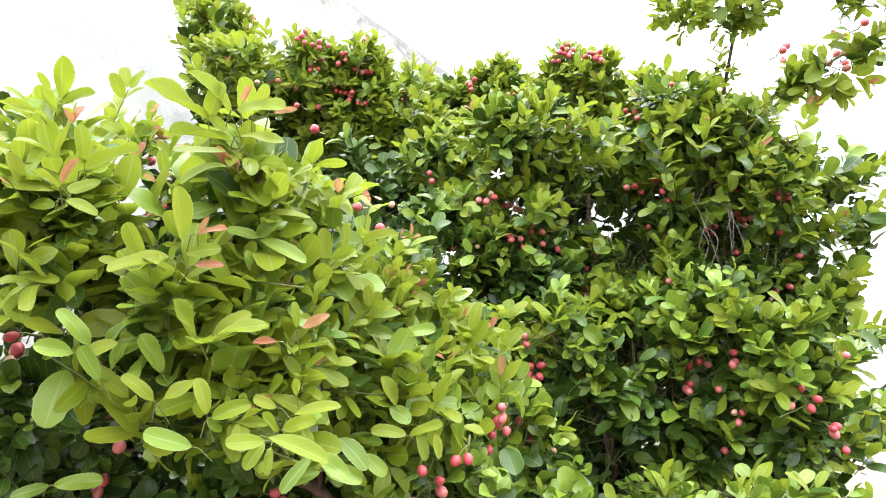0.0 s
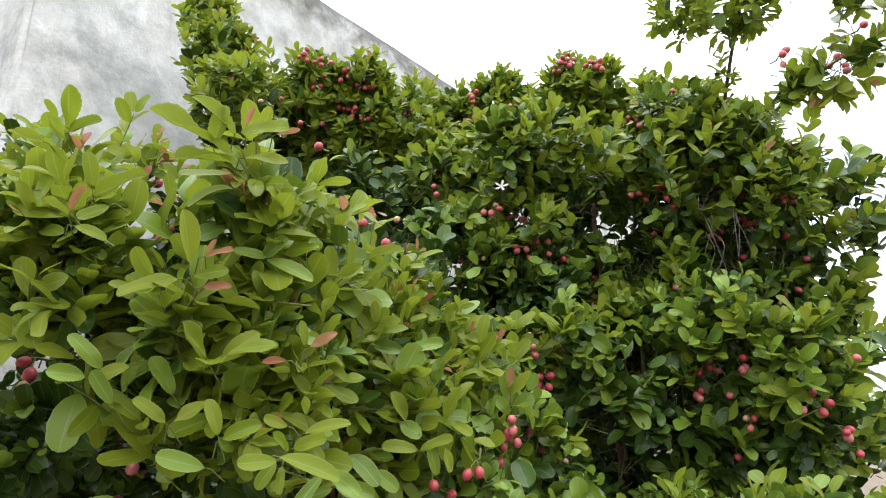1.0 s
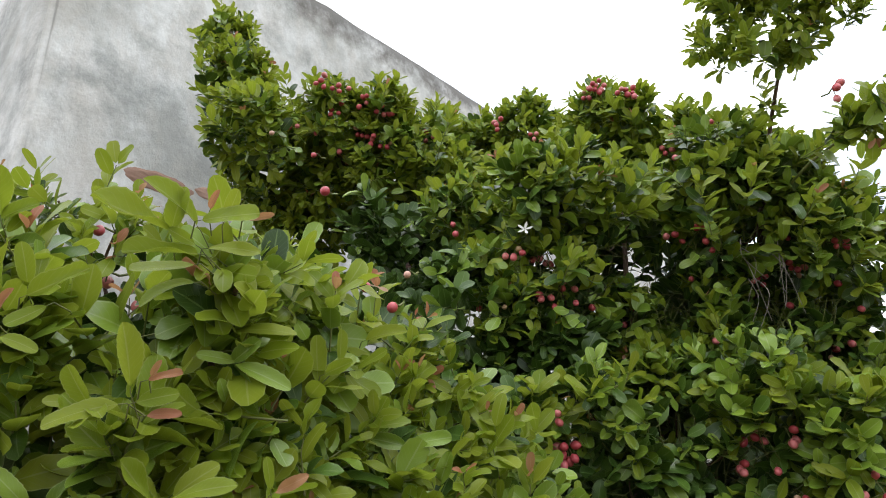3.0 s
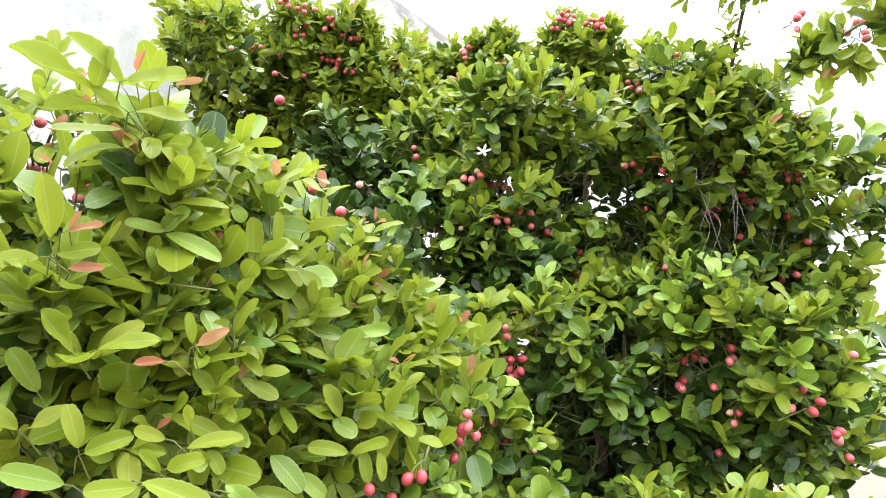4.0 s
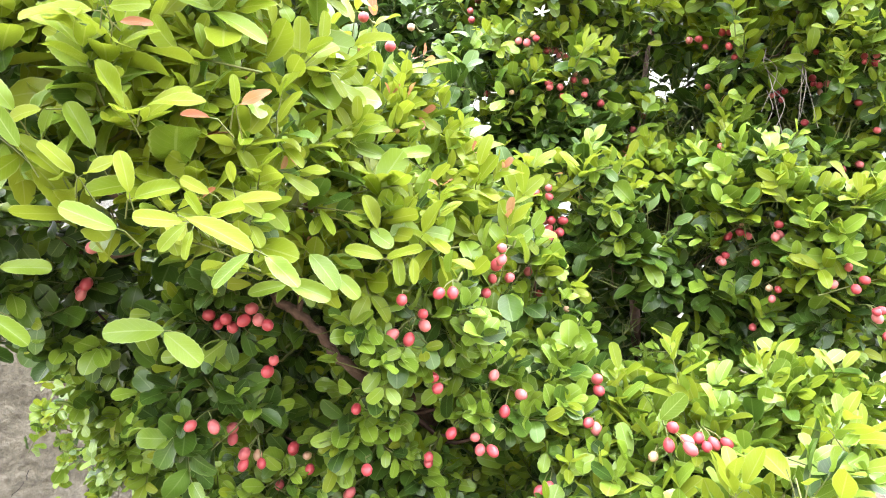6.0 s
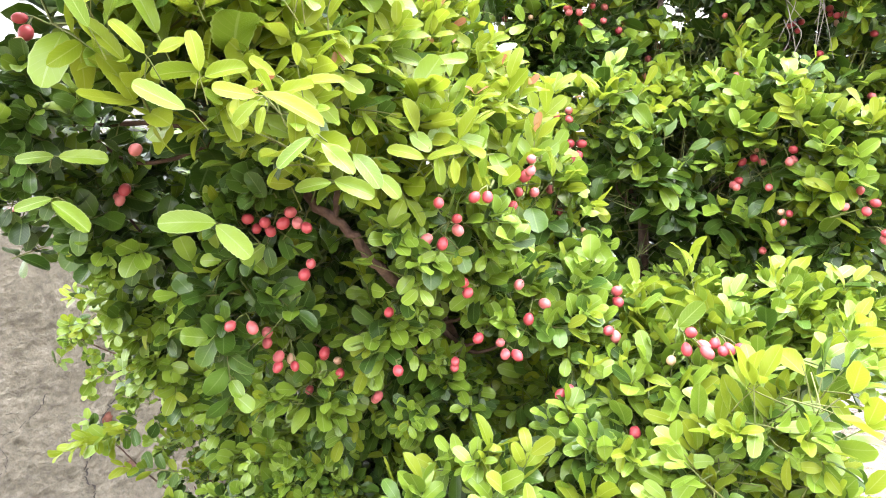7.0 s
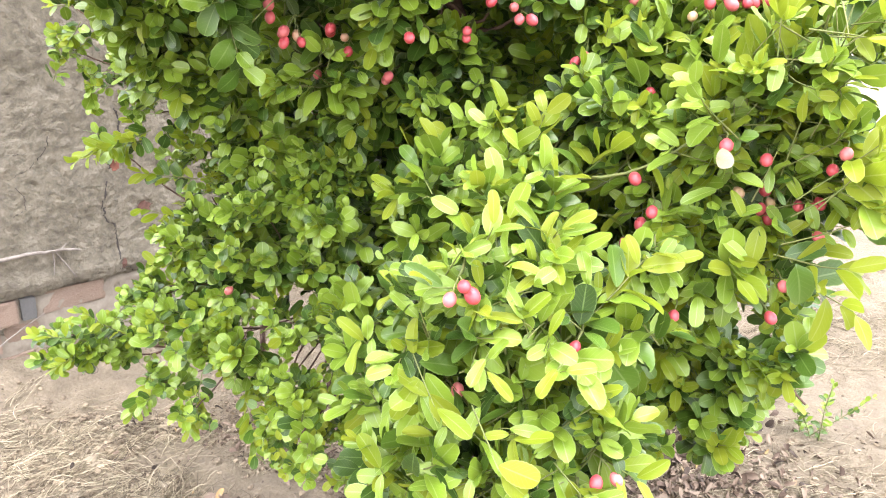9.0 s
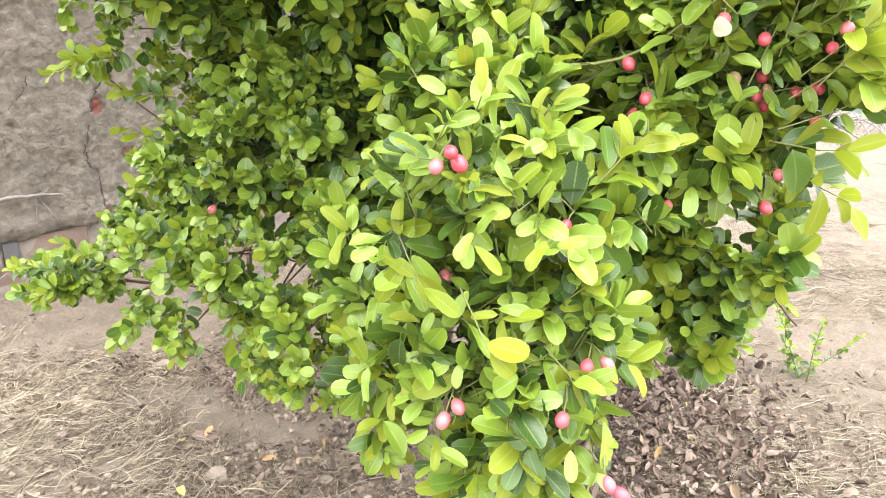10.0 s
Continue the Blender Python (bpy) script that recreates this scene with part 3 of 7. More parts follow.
def boughs(shrub, rows, joints, thick=0.0035, mat=None):
    """A thin bough from the nearest joint of the frame to the heart of each clump of leaves."""
    rng = random.Random(len(rows))
    for x, y, z, r in rows:
        tip = Vector((x, y, z))
        foot = min((Vector(j) for j in joints), key=lambda j: (j - tip).length + 0.6 * max(0.0, j.z - tip.z))
        mid = (foot + tip) / 2 + Vector((rng.uniform(-0.03, 0.03), rng.uniform(-0.01, 0.04), rng.uniform(-0.05, 0.01)))
        limb(shrub, "branch", [foot, mid, tip + Vector((0, -r * 0.3, r * 0.3))], thick * rng.uniform(0.7, 1.2), 0.0012, 5, "", mat)


def shrub_root(name, x, y, label, group="fruiting shrubs along the wall"):
    ob = new(name)
    ob.empty_display_size = 0.1
    return tagged(ob, label, "shrub", group)


# ---- ground, wall, distance ----
def ground_height(x, y):
    """Flat dusty soil, banked up a little along the foot of the wall."""
    d = 0.84 * x - 0.545 * y + 2.2
    bank = 0.10 * math.exp(-max(0.0, d) / 0.28) if y < 7 else 0.0
    if math.hypot(x, y) > 14:
        return 0.0
    rough = 1 + 1.2 * math.exp(-max(0.0, d) / 0.5)
    lumps = rough * (max(0.0, noise.noise((x * 13, y * 13, 7))) * 0.024 + noise.noise((x * 31, y * 31, 5)) * 0.009) + 0.006 * abs(noise.noise((x * 19, y * 19, 1)))
    fade = max(0.0, 1 - max(-2.0 - x, x - 3.2, 0.5 - y, y - 5.2, 0.0) / 0.35)
    return bank + fade * (0.018 * noise.noise((x * 2.1, y * 2.1, 0)) + 0.010 * noise.noise((x * 7, y * 7, 3)) + lumps)


def build_ground():
    bm = bmesh.new()
    def axis(lo, hi, step, far):
        inner = list(np.arange(lo, hi + 1e-6, step))
        out = [1.0, 2.5, 6, 14, 40, 120, 400, far]
        return [lo - o for o in reversed(out)] + inner + [hi + o for o in out]
    def fine(lo, hi, a, b):
        return axis(lo, a, 0.06, 1500)[:-8] + list(np.arange(a + 0.024, b, 0.024)) + axis(b, hi, 0.06, 1500)[8:]
    xs, ys = fine(-2.4, 3.6, -1.6, 1.5), fine(0.2, 5.6, 0.7, 2.6)
    grid = [[bm.verts.new((x, y, ground_height(x, y))) for x in xs] for y in ys]
    for j in range(len(ys) - 1):
        for i in range(len(xs) - 1):
            bm.faces.new((grid[j][i], grid[j][i + 1], grid[j + 1][i + 1], grid[j + 1][i]))
    return tagged(link_mesh("ground", bm, SOIL), "dry dusty bare soil with straw and dead leaves", "ground", kind="structure")


build_ground()

BAND_U, BAND_Z = 0.42, 2.485
CORNER, WALL_TOP, RIGHT_AZ, LEFT_AZ = Vector((-1.395, 1.86, 0)), 3.74, 33.0, -57.0

RIGHT = Vector((math.sin(radians(RIGHT_AZ)), math.cos(radians(RIGHT_AZ)), 0))
LEFT = Vector((math.sin(radians(LEFT_AZ)), math.cos(radians(LEFT_AZ)), 0))


# broken-off plaster on the east wall: along it, height, half width, half height, depth
SPALLS = [
    (0.322, 0.677, 0.020, 0.030, 0.012), (0.408, 0.515, 0.028, 0.024, 0.010), (0.312, 0.335, 0.012, 0.024, 0.008),
    (0.064, 0.642, 0.014, 0.006, 0.010), (0.165, 0.60, 0.007, 0.012, 0.006),
]


def ridged(u, z, k):
    return 1 - 2 * abs(noise.noise((u, z, k)))


def relief(u, z, azimuth):
    """How far the plaster stands out at u along the wall (from its top corner) and height z."""
    w = noise.noise((u * 1.3, z * 1.3, azimuth)) * 0.012 + noise.noise((u * 6, z * 6, azimuth)) * 0.006
    if azimuth > 0 and u < 1.2 and z < 1.3:
        w += 0.0024 * ridged(u * 17, z * 21, 4) * max(0.0, 0.5 + noise.noise((u * 4, z * 4, 9))) * 2
        w += 0.0042 * noise.noise((u * 44, z * 50, 6)) + 0.005 * max(0.0, noise.noise((u * 24, z * 19, 12)))
        w += 0.012 * math.exp(-((z - 0.335 + 0.008 * noise.noise((u * 9, 0, 3))) / 0.028) ** 2)
        for su, sz, a, b, deep in SPALLS:
            d = math.hypot((u - su) / a, (z - sz) / b) + 0.35 * noise.noise((u * 60, z * 60, 2))
            if d < 1.15:
                w -= deep * min(1.0, (1.15 - d) * 5)
        if z < 0.303 + 0.022 * noise.noise((u * 9, 1.5, 7)) + 0.008 * noise.noise((u * 40, 1.5, 3)):
            w -= 0.020
    return w


def wall_face(name, azimuth, length, inward, mats, label):
    """A thick plastered wall that runs from the corner along an azimuth; uneven face and ragged top."""
    a = radians(azimuth)
    run, deep = Vector((math.sin(a), math.cos(a), 0)), inward
    bm = bmesh.new()
    us = [0.0085 * i for i in range(112)] + [0.9435 + (length - 0.9435) * (i / 44) ** 1.4 for i in range(1, 45)]
    zs = [-0.2, -0.1, 0.0, 0.1, 0.18, 0.24, 0.27] + [0.28 + 0.0085 * i for i in range(94)] + [1.07 + (WALL_TOP - 1.07) * i / 30 for i in range(1, 31)]
    if azimuth < 0:
        us, zs = us[::6], zs[:8] + zs[8::3]
    zs[-1] = WALL_TOP
    lean = 0.042
    def at(u, z, out):
        w = relief(u - lean * (WALL_TOP - z), z, azimuth)
        top = noise.noise((u * 3.0, 2.0, azimuth)) * 0.012 + noise.noise((u * 11.0, 5.0, azimuth)) * 0.008 if z > WALL_TOP - 0.01 else 0
        ease = 0.02 * math.exp(-u / 0.02)
        return CORNER - RIGHT * lean * (WALL_TOP - z) + run * (max(u, 0.23) if out else u) + deep * (out + (0 if out else ease - (w if u > 0.001 else 0))) + Vector((0, 0, z + top))
    front = [[bm.verts.new(at(u, z, 0)) for u in us] for z in zs]
    nz, nu = len(zs) - 1, len(us) - 1
    back = {(j, i): bm.verts.new(at(us[i], zs[j], 0.23)) for j in (0, nz) for i in (0, nu)}
    for j in range(nz):
        for i in range(nu):
            bm.faces.new((front[j][i], front[j][i + 1], front[j + 1][i + 1], front[j + 1][i]))
    bm.faces.new((back[0, nu], back[0, 0], back[nz, 0], back[nz, nu]))
    bm.faces.new([front[nz][i] for i in range(nu + 1)] + [back[nz, nu], back[nz, 0]])
    bm.faces.new([front[0][i] for i in range(nu, -1, -1)] + [back[0, 0], back[0, nu]])
    bm.faces.new([front[j][nu] for j in range(nz, -1, -1)] + [back[0, nu], back[nz, nu]])
    bm.faces.new([front[j][0] for j in range(nz + 1)] + [back[nz, 0], back[0, 0]])
    bmesh.ops.recalc_face_normals(bm, faces=bm.faces)
    return tagged(link_mesh(name, bm, mats), label, "wall", kind="structure")


wall_right = wall_face("wall_east", RIGHT_AZ, 9.0, LEFT, PLASTER, "tall weathered grey plaster wall with damp streaks and cracks")
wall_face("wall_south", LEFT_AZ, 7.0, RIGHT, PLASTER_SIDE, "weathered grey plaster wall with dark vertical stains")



def closing_block(name, start, run, length, depth_way, depth, low, high, label, category):
    """A plain slab or wall: a box with softened edges along two directions."""
    bm = bmesh.new()
    bmesh.ops.create_cube(bm, size=1.0)
    for v in bm.verts:
        p = start + run * (v.co.x + 0.5) * length + depth_way * (v.co.y + 0.5) * depth
        v.co = Vector((p.x, p.y, low + (v.co.z + 0.5) * (high - low)))
    bmesh.ops.recalc_face_normals(bm, faces=bm.faces)
    bmesh.ops.bevel(bm, geom=list(bm.edges), offset=0.012, segments=2, affect="EDGES")
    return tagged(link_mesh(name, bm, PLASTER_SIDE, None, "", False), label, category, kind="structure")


closing_block("wall_north", CORNER + RIGHT * 8.77 + LEFT * 0.24, RIGHT, 0.22, LEFT, 6.74, -0.2, WALL_TOP - 0.03, "plain weathered plaster wall closing the building", "wall")
closing_block("wall_west", CORNER + LEFT * 6.77 + RIGHT * 0.24, RIGHT, 8.5, LEFT, 0.22, -0.2, WALL_TOP - 0.03, "plain weathered plaster wall closing the building", "wall")
closing_block("roof", CORNER + LEFT * 0.26 + RIGHT * 0.26, RIGHT, 8.48, LEFT, 6.48, WALL_TOP - 0.32, WALL_TOP - 0.16, "flat grey cement roof behind a low parapet", "roof")

# ---- shrubs ----
REAR_TOP = [
    (-0.81, 1.96, 2.89, 0.089), (-0.68, 1.77, 2.59, 0.101), (-0.53, 1.51, 2.28, 0.111), (-0.60, 1.95, 2.37, 0.183),
    (-0.39, 1.77, 2.43, 0.105), (-0.43, 1.97, 2.32, 0.178), (-0.24, 1.78, 2.45, 0.076), (-0.25, 1.86, 2.32, 0.152),
    (-0.12, 2.00, 2.46, 0.101), (-0.08, 1.88, 2.22, 0.148), (-0.20, 2.07, 2.17, 0.178), (-0.55, 2.04, 2.20, 0.164),
    (0.03, 1.94, 2.37, 0.097), (0.18, 1.92, 2.38, 0.122), (0.38, 1.77, 2.34, 0.102), (0.46, 1.71, 2.30, 0.080),
    (0.28, 1.89, 2.22, 0.166), (0.07, 1.57, 2.01, 0.122), (0.59, 1.79, 2.25, 0.100), (0.49, 1.82, 2.15, 0.146),
    (0.66, 1.71, 2.13, 0.138), (0.75, 1.70, 2.08, 0.135),
]
REAR_MID = [
    (-0.01, 1.48, 1.97, 0.081), (0.09, 1.36, 1.82, 0.085), (0.16, 1.31, 1.94, 0.085), (0.26, 1.49, 2.08, 0.085),
    (0.18, 1.35, 1.75, 0.095), (0.09, 1.35, 1.69, 0.094), (0.28, 1.38, 1.87, 0.057), (0.35, 1.51, 1.99, 0.085),
    (0.54, 1.44, 2.02, 0.125), (0.68, 1.47, 1.95, 0.128), (0.53, 1.45, 1.84, 0.094), (0.73, 1.47, 1.81, 0.126),
    (0.86, 1.54, 1.91, 0.085), (0.34, 1.51, 1.68, 0.118), (0.51, 1.49, 1.66, 0.120), (0.68, 1.50, 1.63, 0.123),
    (0.78, 1.46, 1.53, 0.096), (0.22, 1.19, 1.50, 0.082), (0.38, 1.38, 1.55, 0.096), (0.49, 1.26, 1.50, 0.101),
    (0.59, 1.21, 1.43, 0.100),
]
REAR_EDGE = [
    (0.93, 1.51, 1.88, 0.077), (0.93, 1.54, 1.79, 0.069), (0.97, 1.51, 1.79, 0.054), (0.92, 1.57, 1.69, 0.061),
    (0.88, 1.45, 1.52, 0.049), (0.68, 1.17, 1.42, 0.050), (0.99, 1.51, 1.73, 0.038), (0.69, 1.16, 1.36, 0.039),
    (0.84, 1.52, 1.60, 0.073),
    (0.73, 1.28, 1.32, 0.045), (0.70, 1.28, 1.27, 0.050), (0.74, 1.26, 1.27, 0.035),
]
FRONT_HANG = [
    (0.06, 0.65, 0.51, 0.024), (0.09, 0.66, 0.55, 0.032), (0.13, 0.59, 0.59, 0.027), (0.155, 0.60, 0.62, 0.020),
    (0.14, 0.64, 0.51, 0.021), (0.08, 0.63, 0.50, 0.019), (0.03, 0.63, 0.63, 0.027), (-0.03, 0.73, 0.56, 0.025),
    (-0.04, 0.71, 0.53, 0.016), (0.11, 0.61, 0.62, 0.030), (0.155, 0.62, 0.66, 0.022),
]
REAR_LOW = [
    (0.26, 1.24, 1.41, 0.079), (0.39, 1.29, 1.44, 0.093), (0.50, 1.25, 1.46, 0.093), (0.59, 1.21, 1.43, 0.082),
    (0.46, 1.30, 1.33, 0.095), (0.63, 1.44, 1.34, 0.096), (0.34, 1.49, 1.56, 0.108), (0.74, 1.52, 1.57, 0.066),
    (0.61, 1.22, 1.29, 0.047), (0.28, 1.48, 1.64, 0.108), (0.60, 1.21, 1.36, 0.052), (0.49, 1.26, 1.54, 0.094),
    (0.70, 1.53, 1.66, 0.106),
]
BRANCH = [
    (0.60, 1.29, 2.35, 0.065), (0.69, 1.26, 2.35, 0.080), (0.77, 1.25, 2.29, 0.060), (0.62, 1.27, 2.23, 0.062),
    (0.54, 1.31, 2.25, 0.045), (0.69, 1.28, 2.26, 0.055), (0.66, 1.31, 2.20, 0.048), (0.72, 1.26, 2.22, 0.050), (0.73, 1.24, 2.30, 0.050), (0.675, 1.36, 2.12, 0.024), (0.64, 1.36, 2.13, 0.030), (0.69, 1.17, 1.98, 0.022),
    (0.77, 1.15, 1.95, 0.030), (0.80, 1.11, 2.01, 0.028), (0.75, 0.99, 2.03, 0.026), (0.79, 0.95, 2.05, 0.031),
    (0.65, 1.25, 2.37, 0.065), (0.56, 1.29, 2.19, 0.030), (0.59, 1.30, 2.29, 0.060),
]
NEAR_TOP = [
    (-0.14, 0.61, 1.57, 0.027), (-0.15, 0.53, 1.58, 0.021), (-0.15, 0.54, 1.55, 0.030), (-0.33, 0.53, 1.59, 0.029),
    (-0.35, 0.53, 1.57, 0.043), (-0.30, 0.59, 1.55, 0.032), (-0.23, 0.60, 1.57, 0.031), (-0.31, 0.51, 1.52, 0.062),
    (-0.24, 0.53, 1.51, 0.055), (-0.16, 0.53, 1.52, 0.048), (-0.13, 0.68, 1.57, 0.052), (-0.10, 0.79, 1.59, 0.044),
    (-0.06, 0.85, 1.55, 0.046), (-0.12, 0.70, 1.52, 0.052), (-0.02, 0.90, 1.52, 0.048), (0.04, 0.95, 1.47, 0.041),
    (-0.29, 0.52, 1.44, 0.066), (-0.19, 0.51, 1.43, 0.055), (-0.13, 0.56, 1.45, 0.048), (-0.08, 0.80, 1.47, 0.063),
    (-0.03, 0.86, 1.42, 0.060),
]
NEAR_FAR = [
    (-0.73, 0.84, 1.83, 0.052), (-0.64, 0.87, 1.81, 0.050), (-0.44, 0.73, 1.73, 0.036), (-0.35, 0.72, 1.70, 0.037),
    (-0.61, 0.73, 1.69, 0.060), (-0.51, 0.75, 1.69, 0.057), (-0.38, 0.72, 1.65, 0.051), (-0.31, 0.75, 1.66, 0.044),
    (-0.24, 0.89, 1.68, 0.041),
]
NEAR_MID = [
    (-0.25, 0.56, 1.45, 0.057), (-0.18, 0.55, 1.43, 0.053), (-0.13, 0.58, 1.41, 0.048), (-0.21, 0.54, 1.37, 0.053),
    (-0.15, 0.55, 1.35, 0.046), (-0.12, 0.58, 1.34, 0.043), (-0.10, 0.67, 1.40, 0.049), (-0.06, 0.75, 1.44, 0.054),
    (-0.01, 0.89, 1.45, 0.056), (-0.06, 0.75, 1.37, 0.054), (0.01, 0.77, 1.37, 0.048), (0.05, 1.06, 1.43, 0.059),
    (0.12, 1.16, 1.48, 0.055), (0.07, 0.91, 1.35, 0.057), (0.13, 1.02, 1.34, 0.056), (-0.11, 0.73, 1.32, 0.053),
]
NEAR_LOW = [
    (-0.43, 0.71, 1.36, 0.078), (-0.58, 0.90, 1.30, 0.081), (-0.43, 0.84, 1.27, 0.086), (-0.37, 0.92, 1.25, 0.081),
    (-0.22, 0.80, 1.26, 0.062), (-0.19, 0.76, 1.31, 0.052), (-0.21, 1.00, 1.20, 0.083), (-0.25, 0.84, 1.17, 0.072),
    (-0.48, 1.05, 1.16, 0.086), (-0.05, 0.81, 1.25, 0.065), (0.02, 0.83, 1.28, 0.059), (0.10, 1.03, 1.35, 0.066),
    (0.14, 1.04, 1.28, 0.058), (0.05, 0.94, 1.20, 0.067), (-0.07, 0.93, 1.15, 0.075), (-0.19, 0.96, 1.09, 0.080),
    (-0.39, 1.16, 1.04, 0.091), (-0.50, 1.14, 1.06, 0.083), (-0.58, 1.19, 1.12, 0.050),
    (0.01, 1.12, 1.09, 0.081), (0.13, 0.96, 1.16, 0.061), (0.16, 1.00, 1.21, 0.056),
]
LOW_LEFT = [
    (-0.41, 1.15, 1.04, 0.090), (-0.47, 1.21, 0.99, 0.062), (-0.39, 1.24, 0.90, 0.076), (-0.29, 1.12, 0.88, 0.086), (-0.32, 1.09, 0.79, 0.086), (-0.21, 1.09, 0.82, 0.075),
    (-0.44, 1.12, 0.76, 0.072), (-0.39, 1.11, 0.68, 0.082), (-0.25, 1.07, 0.70, 0.076), (-0.56, 1.18, 0.62, 0.069),
    (-0.75, 1.37, 0.45, 0.084), (-0.81, 1.29, 0.46, 0.068), (-0.87, 1.28, 0.43, 0.049), (-0.47, 1.06, 0.59, 0.073),
    (-0.58, 1.15, 0.43, 0.048), (-0.37, 1.08, 0.58, 0.082), (-0.24, 0.98, 0.62, 0.073), (-0.26, 0.94, 0.56, 0.055),
    (-0.21, 0.88, 0.53, 0.035), (-0.15, 0.93, 0.71, 0.058),
]
LOW_FRINGE = [
    (-0.71, 1.20, 1.05, 0.045), (-0.64, 1.21, 1.00, 0.055), (-0.57, 1.23, 0.94, 0.055), (-0.68, 1.18, 1.12, 0.050),
    (-0.52, 1.28, 0.86, 0.055), (-0.51, 1.30, 0.77, 0.055), (-0.45, 1.28, 0.80, 0.060), (-0.58, 1.17, 0.60, 0.050),
    (-0.66, 1.20, 0.90, 0.025), (-0.56, 1.20, 0.72, 0.030), (-0.30, 1.02, 0.45, 0.040), (-0.25, 0.98, 0.40, 0.032),
    (-0.33, 1.12, 0.36, 0.045), (-0.48, 1.10, 0.42, 0.040), (-0.88, 1.27, 0.47, 0.035), (-0.40, 1.15, 0.48, 0.050),
    (-0.19, 1.04, 0.42, 0.045), (-0.23, 1.08, 0.46, 0.050), (-0.16, 1.00, 0.39, 0.035), (-0.32, 1.12, 0.46, 0.040),
]
FRONT = [
    (0.05, 0.84, 0.98, 0.048), (0.00, 0.81, 0.92, 0.053), (0.08, 0.75, 0.92, 0.049), (-0.04, 0.84, 0.84, 0.049),
    (0.05, 0.63, 0.89, 0.042), (0.12, 0.71, 0.87, 0.048), (0.20, 0.76, 0.86, 0.045), (-0.11, 0.83, 0.72, 0.052),
    (-0.01, 0.65, 0.82, 0.045), (0.07, 0.62, 0.83, 0.043), (0.14, 0.66, 0.81, 0.046), (0.21, 0.72, 0.81, 0.044),
    (-0.06, 0.75, 0.68, 0.042), (0.02, 0.68, 0.74, 0.043), (0.08, 0.66, 0.75, 0.048), (0.15, 0.66, 0.75, 0.042),
    (0.00, 0.65, 0.68, 0.025), (0.06, 0.64, 0.68, 0.037), (0.12, 0.65, 0.69, 0.037), (0.18, 0.65, 0.70, 0.025),
    (-0.04, 0.67, 0.64, 0.020), (0.07, 0.62, 0.63, 0.031), (0.13, 0.61, 0.65, 0.031),
]
RIGHT_SIDE = [
    (0.01, 1.14, 1.08, 0.082), (0.13, 1.09, 1.03, 0.078), (0.19, 0.95, 1.09, 0.069), (0.18, 1.00, 0.93, 0.065),
    (0.24, 0.86, 1.00, 0.063), (0.28, 0.90, 1.09, 0.066), (0.30, 0.78, 1.02, 0.052), (0.34, 0.77, 1.08, 0.052),
    (0.35, 0.83, 0.95, 0.057), (0.39, 0.81, 1.00, 0.049), (0.36, 0.74, 1.12, 0.045), (0.27, 0.82, 0.92, 0.055),
    (0.33, 0.83, 0.86, 0.058), (0.39, 0.81, 0.88, 0.043), (0.42, 0.80, 0.93, 0.029), (0.27, 0.84, 0.86, 0.043),
    (0.33, 0.92, 0.73, 0.050), (0.41, 0.98, 0.65, 0.046), (0.35, 0.98, 0.61, 0.046), (0.47, 0.98, 0.73, 0.037),
    (0.40, 0.75, 1.05, 0.033), (0.42, 0.73, 0.97, 0.020),
]
NEAR_LEFT = [
    (-0.62, 0.55, 1.67, 0.056), (-0.52, 0.50, 1.58, 0.060), (-0.50, 0.54, 1.62, 0.050), (-0.48, 0.47, 1.51, 0.060),
    (-0.43, 0.48, 1.52, 0.053), (-0.58, 0.48, 1.59, 0.062), (-0.54, 0.47, 1.52, 0.064), (-0.74, 0.66, 1.78, 0.039),
    (-0.74, 0.72, 1.81, 0.041), (-0.73, 0.57, 1.70, 0.063), (-0.64, 0.49, 1.58, 0.073), (-0.45, 0.55, 1.58, 0.048),
    (-0.41, 0.53, 1.51, 0.049), (-0.39, 0.58, 1.54, 0.046), (-0.86, 0.68, 1.82, 0.057),
]
REAR_FILL = [
    (0.36, 1.54, 1.89, 0.056), (0.28, 1.47, 1.81, 0.066), (0.44, 1.54, 1.82, 0.049), (0.50, 1.53, 1.77, 0.083),
    (0.37, 1.59, 1.74, 0.070), (0.60, 1.56, 1.77, 0.086), (0.74, 1.52, 1.71, 0.086), (0.23, 1.40, 1.87, 0.064),
    (-0.18, 1.42, 1.93, 0.079), (-0.11, 1.45, 1.79, 0.090), (-0.02, 1.29, 1.68, 0.079), (0.05, 1.34, 1.60, 0.081),
    (0.10, 1.19, 1.51, 0.061), (-0.13, 1.64, 1.98, 0.090), (-0.00, 1.37, 1.80, 0.073), (0.17, 1.37, 1.63, 0.095),
    (0.22, 1.21, 1.42, 0.072), (0.31, 1.26, 1.42, 0.087), (0.43, 1.29, 1.36, 0.090), (0.60, 1.39, 1.33, 0.100),
    (0.61, 1.20, 1.32, 0.067), (0.19, 1.48, 1.35, 0.087), (0.28, 1.28, 1.31, 0.077),
]
FRONT_FILL = [
    (0.29, 0.99, 1.16, 0.047), (0.37, 1.05, 1.19, 0.051), (0.44, 1.01, 1.20, 0.050), (0.50, 0.99, 1.19, 0.050),
    (0.56, 1.01, 1.20, 0.035), (0.36, 0.95, 1.14, 0.061), (0.46, 1.00, 1.14, 0.066), (0.53, 0.99, 1.14, 0.051),
    (0.37, 1.23, 1.20, 0.069), (0.54, 1.41, 1.21, 0.081), (0.64, 1.37, 1.22, 0.081), (0.26, 0.99, 1.14, 0.063),
]
